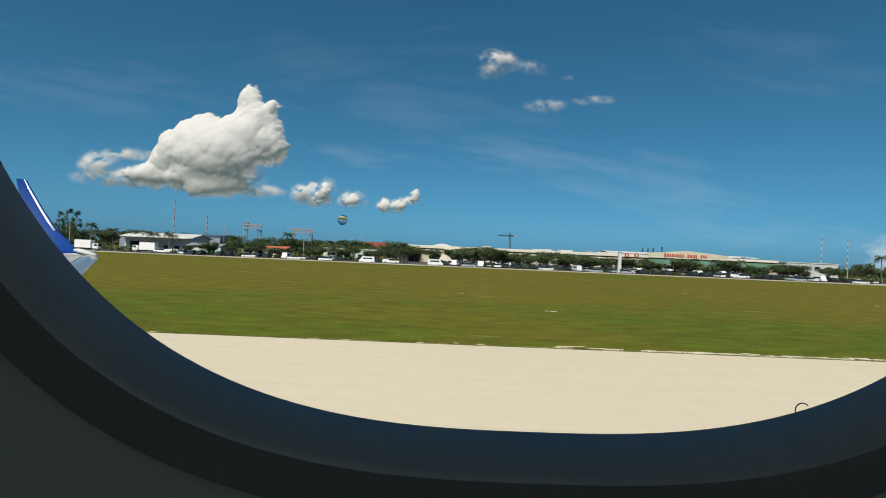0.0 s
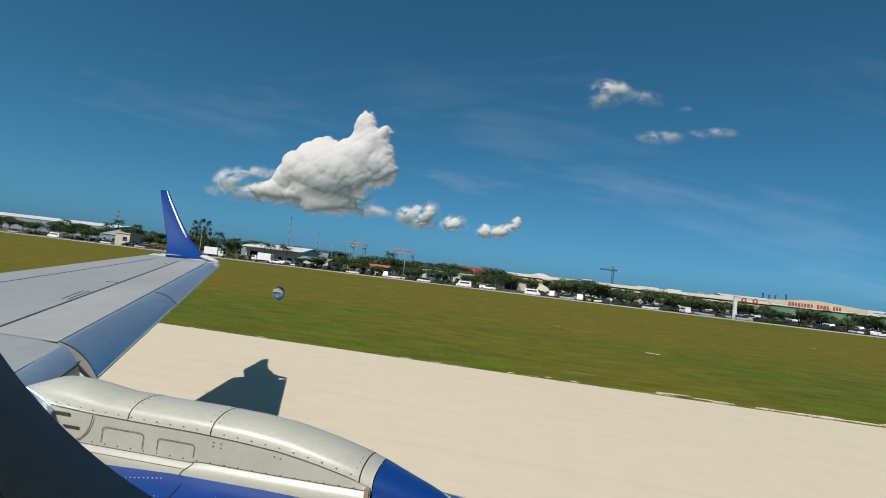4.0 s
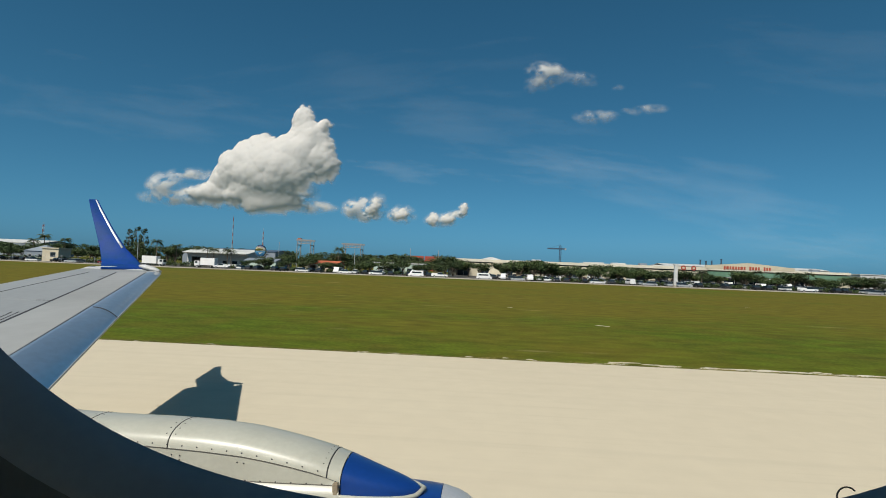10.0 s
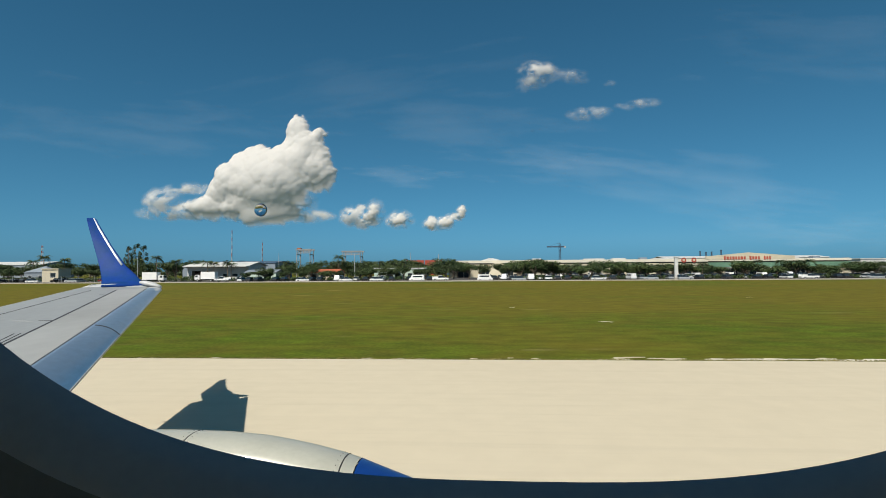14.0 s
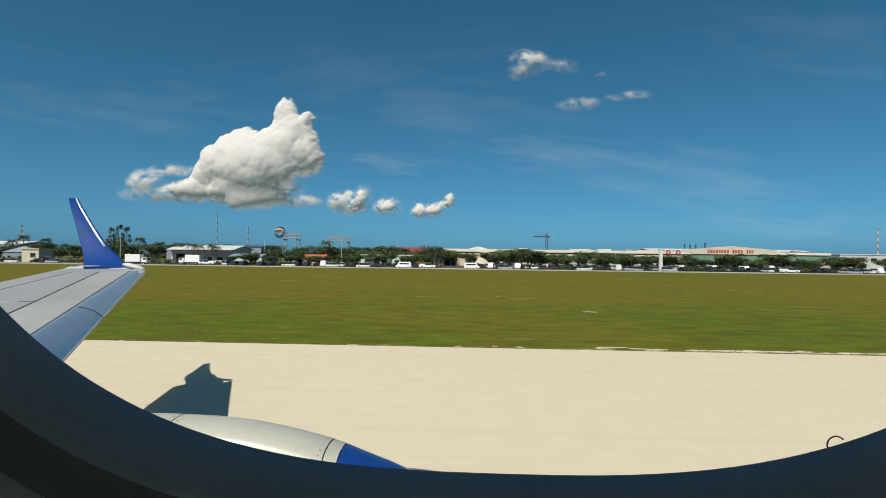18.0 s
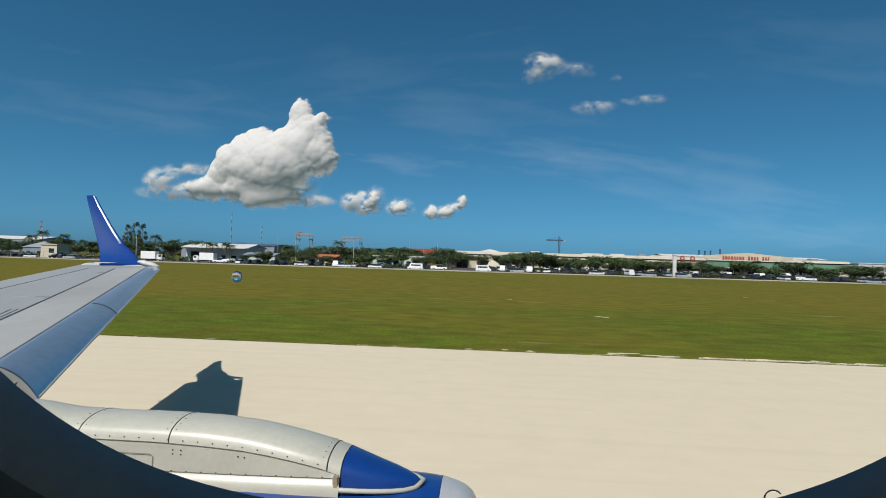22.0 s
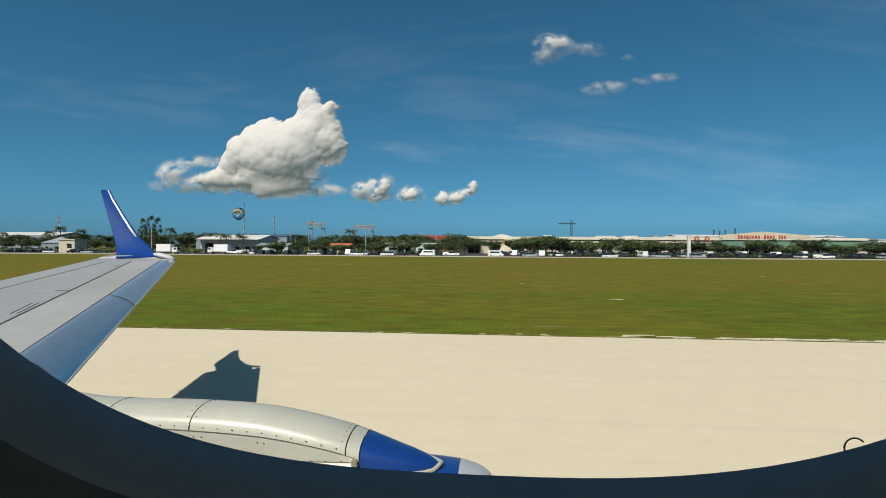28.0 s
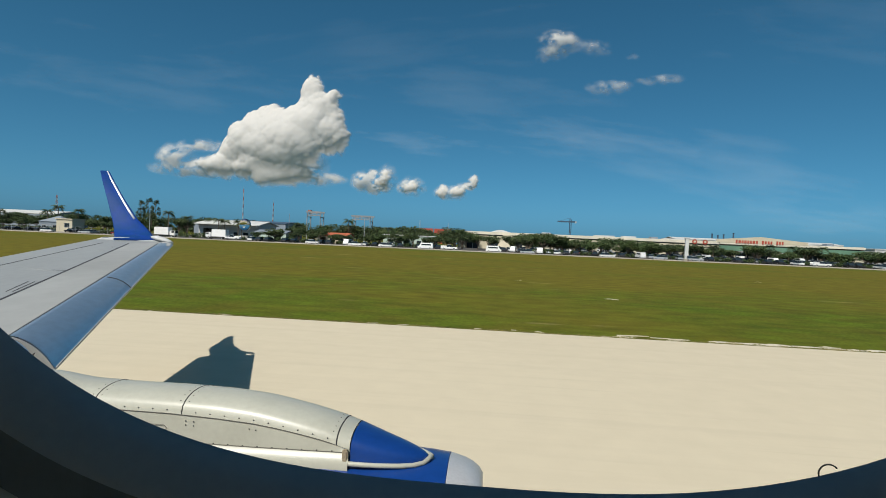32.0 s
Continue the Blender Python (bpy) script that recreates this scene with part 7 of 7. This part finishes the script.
def tower_crane(x, y, h):
    b = base("tower_crane", "dark tower crane with a short jib far off", "crane", (x, y, 0))
    bm = bmesh.new()
    for sx in (-0.8, 0.8):
        for sy in (-0.8, 0.8):
            add_tube(bm, (sx, sy, 0), (sx, sy, h), 0.26, n=5)
    for k in range(12):
        s = 1 if k % 2 else -1
        add_tube(bm, (-0.8 * s, -0.8, h * k / 12), (0.8 * s, -0.8, h * (k + 1) / 12), 0.1, n=4)
    part("mast", bm, M_NAVY, b)
    part("jib", bm_box(14, 1.2, 1.4, (-6.0, 0, h - 2.6), 0.05), M_NAVY, b)
    part("counter_jib", bm_box(5, 1.2, 1.5, (3.4, 0, h - 2.6), 0.05), M_NAVY, b)
    part("tie", bm_tube((-11, 0, h - 2.2), (0, 0, h + 1.5), 0.12, n=5), M_NAVY, b)
    part("head", bm_tube((0, 0, h), (0, 0, h + 1.6), 0.5, 0.1, 6), M_NAVY, b)
    part("counterweight", bm_box(1.6, 1.4, 2.0, (5.2, 0, h - 3.0), 0.05), M_STEEL, b)


tower_crane(82, 560, 29)
for x, y, h, half in ((-447, 520, 31, 1.6), (-190, 400, 35, 0.35), (-166, 400, 25, 0.45)):
    lattice_mast(x, y, h, "red and white lattice radio mast over the roofs", half)
for x, h in ((250, 21.0), (256, 20.0), (262, 20.6), (272, 22.4)):
    b = base("chimney_stack", "thin dark power station chimney far off", "chimney", (x - 12, 600, 0), group="far chimneys")
    part("flue", bm_tube((0, 0, 0), (0, 0, h), 0.9, 0.75, 12), M_NAVY, b)
    part("rim", bm_tube((0, 0, h), (0, 0, h + 0.5), 0.95, 0.95, 12), M_BLACKIN, b)
for x, y, h in ((-88, 230, 11.5), (-82, 236, 10.8), (-46, 195, 9.6), (-30, 230, 11.0), (-18, 232, 10.5), (150, 190, 8.5), (-130, 196, 9.0), (176, 186, 11.0)):
    pole(x, y, h, "grey utility pole behind the road", 0, "utility_pole", 0.15)


def sign_pylon(x, y):
    b = base("sign_pylon", "tall white sign column at the car park entrance", "sign", (x, y, 0))
    part("column", bm_box(1.0, 0.8, 7.0, (0, 0, 3.5), 0.05), M_ROOFW, b)
    part("cap", bm_box(1.5, 1.0, 0.3, (0, 0, 7.1), 0.05), M_ROOFW, b)
    part("footing", bm_box(1.8, 1.6, 0.5, (0, 0, 0.25), 0.05), M_APRON, b)


sign_pylon(63, 178)


# ---- vehicles on the road and in the car park ----
def box_truck(x, y, turn, label):
    b = base("box_truck", label, "truck", (x, y, 0.004), turn)
    part("chassis", bm_box(7.2, 0.9, 0.25, (0, 0, 0.75)), M_BLACKIN, b)
    part("cargo_box", bm_box(5.0, 2.3, 2.5, (-1.1, 0, 2.15), 0.05), M_CARPAINT, b, "white cargo box")
    part("cab", bm_box(1.9, 2.1, 1.7, (2.7, 0, 1.5), 0.15), M_CARPAINT, b, "white driver's cab")
    part("windscreen", bm_box(0.06, 1.8, 0.75, (3.64, 0, 1.9)), M_GLASS, b)
    part("side_glass", bm_box(0.85, 2.14, 0.6, (2.9, 0, 1.9)), M_GLASS, b)
    wheels(b, (-2.2, 2.5), 0.95, 0.45, 0.3)
    return b


def pickup(x, y, turn, paint, label):
    b = base("pickup_truck", label, "pickup", (x, y, 0.004), turn)
    part("body", bm_box(5.2, 1.8, 0.6, (0, 0, 0.75), 0.09), paint, b)
    part("cabin", loft([[(-0.7, -0.82, 1.05), (1.3, -0.82, 1.05), (1.3, 0.82, 1.05), (-0.7, 0.82, 1.05)], [(-0.6, -0.68, 1.72), (0.6, -0.68, 1.72), (0.6, 0.68, 1.72), (-0.6, 0.68, 1.72)]], True, True, True), M_GLASS, b, "dark cabin glass")
    part("roof_panel", bm_box(1.2, 1.36, 0.06, (0, 0, 1.75), 0.02), paint, b)
    for s in (-1, 1):
        part("bed_side", bm_box(1.8, 0.12, 0.4, (-1.65, s * 0.8, 1.22), 0.03), paint, b)
    wheels(b, (-1.6, 1.65), 0.8, 0.38)
    return b


box_truck(-107.5, 171, 0, "white box truck on the road beyond the grass")
box_truck(-93.5, 178, 180, "white box truck parked by the warehouse")
pickup(-87.5, 177.5, 180, M_CARPAINT, "white pickup parked by the warehouse")
cars = [car(-57, 170, 0, M_CARPAINT, "white car on the road beyond the grass"), car(-20, 169.5, 180, M_CARPAINT, "white van on the road beyond the grass", True, 4.9),
        car(12, 169, 0, M_SILVER, "silver car on the road beyond the grass"), car(-75, 179, 90, M_DKCAR, "dark car parked across the road"), car(-131, 180, 15, M_REDCAR, "red car parked across the road"),
        pickup(-12.5, 169.3, 0, M_CARPAINT, "white pickup on the road beyond the grass")]
road_spots = ((-43, 170.5, 0, 0), (-33, 170, 180, 0), (1.5, 169.8, 0, 1), (36, 167.4, 0, 0), (52, 168.8, 180, 2), (63, 170.2, 0, 2), (98, 168, 0, 5), (118, 169.6, 180, 2), (137, 168, 0, 0), (-150, 171, 0, 0), (-172, 171.5, 180, 1), (-190, 172, 0, 2), (-205, 171.6, 180, 0), (-137, 172, 180, 2))
for x, y, turn, kind in road_spots:
    copy_thing(cars[kind], pose(x, y, 0.004, 0, 0, turn))
rng = random.Random(31)
for y, x0, x1, share in ((176.5, -80, -14, 0.75), (177.5, 4, 150, 0.55), (183.5, 2, 154, 0.85), (193.0, 2, 154, 0.8), (200.5, 4, 150, 0.7), (211.0, 4, 150, 0.7), (180.0, -200, -122, 0.5), (226, 4, 148, 0.5)):
    x = x0
    while x < x1:
        if rng.random() < share:
            kind = rng.choices((0, 1, 2, 3, 4, 5), (2.2, 0.9, 2, 9, 0.6, 0.8))[0]
            copy_thing(cars[kind], pose(x, y + rng.uniform(-0.5, 0.5), -0.004, 0, 0, rng.choice((90, -90)) + rng.uniform(-6, 6)))
        x += rng.uniform(2.7, 3.3)


# ---- trees beyond the road ----
def tall_pine(seed, h):
    """A thin feathery casuarina."""
    rng = random.Random(seed)
    b = base("pine_tree", "tall thin feathery dark green tree over the roofs", "tree")
    bm = bmesh.new()
    add_tube(bm, (0, 0, 0), (0.2, 0, h * 0.96), h * 0.02, 0.04, 7)
    verts, faces = [], []
    for i in range(26):
        z = h * rng.uniform(0.28, 1.0)
        a, r = rng.uniform(0, 2 * math.pi), h * 0.13 * (1.25 - z / h) + 0.3
        tip = Vector((math.cos(a) * r, math.sin(a) * r, z + 0.5))
        add_tube(bm, (0.15, 0, z - 0.5), tip, 0.06, 0.02, 5)
        leaf_cloud(verts, faces, tip, 0.6, 42, rng, 0.24, 1.5)
    part("trunk", bm, M_BARK, b)
    mesh_part("crown", verts, faces, M_LEAF, b)
    return b


def plant_town():
    rng = random.Random(41)
    kinds = [broad_tree(s, 8.0) for s in (4, 5, 6, 7)]
    for i, k in enumerate(kinds):
        k.matrix_basis = pose(-60 + 14 * i, 222, 0) @ Matrix.Diagonal((1.0, 1.0, 0.95, 1))

    def tree(x, y, h, wide=1.0):
        s = h / 8.6
        copy_thing(rng.choice(kinds), pose(x, y, 0, 0, 0, rng.uniform(0, 360))).scale = (s * wide * rng.uniform(0.9, 1.25), s * wide * rng.uniform(0.9, 1.25), s)

    # crowns in rows: from, to, depth, height, spacing, spread
    for x0, x1, y, h, gap, wide in ((-86, -14, 214, 7.0, 5.5, 1.1), (-78, -12, 196, 5.6, 7.5, 1.0), (-60, -8, 232, 8.2, 6.0, 1.2), (-215, -118, 222, 7.8, 5.5, 1.2), (-210, -124, 200, 6.4, 8.0, 1.1), (-10, 10, 206, 6.4, 6.0, 1.2),
                                    (10, 62, 188, 6.4, 3.9, 1.3), (14, 60, 203, 6.6, 5.0, 1.3), (60, 86, 197, 6.0, 4.4, 1.3), (86, 132, 186, 5.6, 4.2, 1.4), (16, 158, 222, 5.8, 7.0, 1.3), (118, 156, 196, 5.0, 7.0, 1.4), (-84, -10, 188, 4.6, 6.5, 1.3), (170, 225, 206, 8.6, 7.5, 1.2), (172, 222, 190, 7.0, 10.0, 1.2), (-150, -60, 300, 9.5, 9.0, 1.3), (-330, -215, 240, 8.2, 8.0, 1.2)):
        x = x0
        while x < x1:
            tree(x, y + rng.uniform(-3.5, 3.5), h * rng.uniform(0.7, 1.2), wide * 1.1)
            x += gap * rng.uniform(0.6, 1.4)
    palms = [palm_tree(s, 9.0) for s in (4, 5, 6)]
    spots = [(-168.5, 197, 9.4), (-162, 199, 8.4), (-122, 195, 9.0), (-117, 200, 7.6), (-109, 208, 7.2), (-105, 206, 6.8), (-101, 209, 7.0), (-97, 204, 6.2), (-38, 200, 6.6), (-33, 202, 6.0), (-28, 199, 6.4), (-23, 201, 6.2), (-52, 198, 6.8), (-73, 202, 6.4),
             (164, 192, 9.6), (168, 188, 8.8), (172, 193, 9.8), (177, 189, 8.4), (112, 226, 6.2), (122, 227, 6.0), (132, 226, 6.4), (46, 190, 5.4), (54, 188, 5.2), (-180, 205, 8.0), (-196, 200, 7.4), (-140, 212, 8.2), (-56, 210, 9.0), (76, 190, 5.0)]
    for i, (x, y, h) in enumerate(spots):
        k, s, m = palms[i % 3], h / 9.0, pose(x, y, 0, 0, 0, rng.uniform(0, 360))
        if i < 3:
            k.matrix_basis = m @ Matrix.Diagonal((0.8, 0.8, s, 1))
        else:
            copy_thing(k, m).scale = (0.8, 0.8, s)
    pine = tall_pine(12, 14.0)
    pine.matrix_basis = pose(-157, 230, 0)
    for x, h in ((-154, 15.2), (-150.5, 14.4)):
        copy_thing(pine, pose(x, 231, 0, 0, 0, h * 40)).scale = (1.1, 1.1, h / 14.0)


plant_town()
for x0, x1, y, h in ((-56, -20, 186, 1.6), (12, 64, 181, 1.5), (66, 96, 181, 1.5), (100, 150, 181, 1.5), (-92, -58, 187, 1.7), (-200, -126, 186, 1.8), (-118, -98, 186, 2.0), (150, 214, 182, 2.2)):
    hedge(x0, x1, y, h, int(x0) + 900)
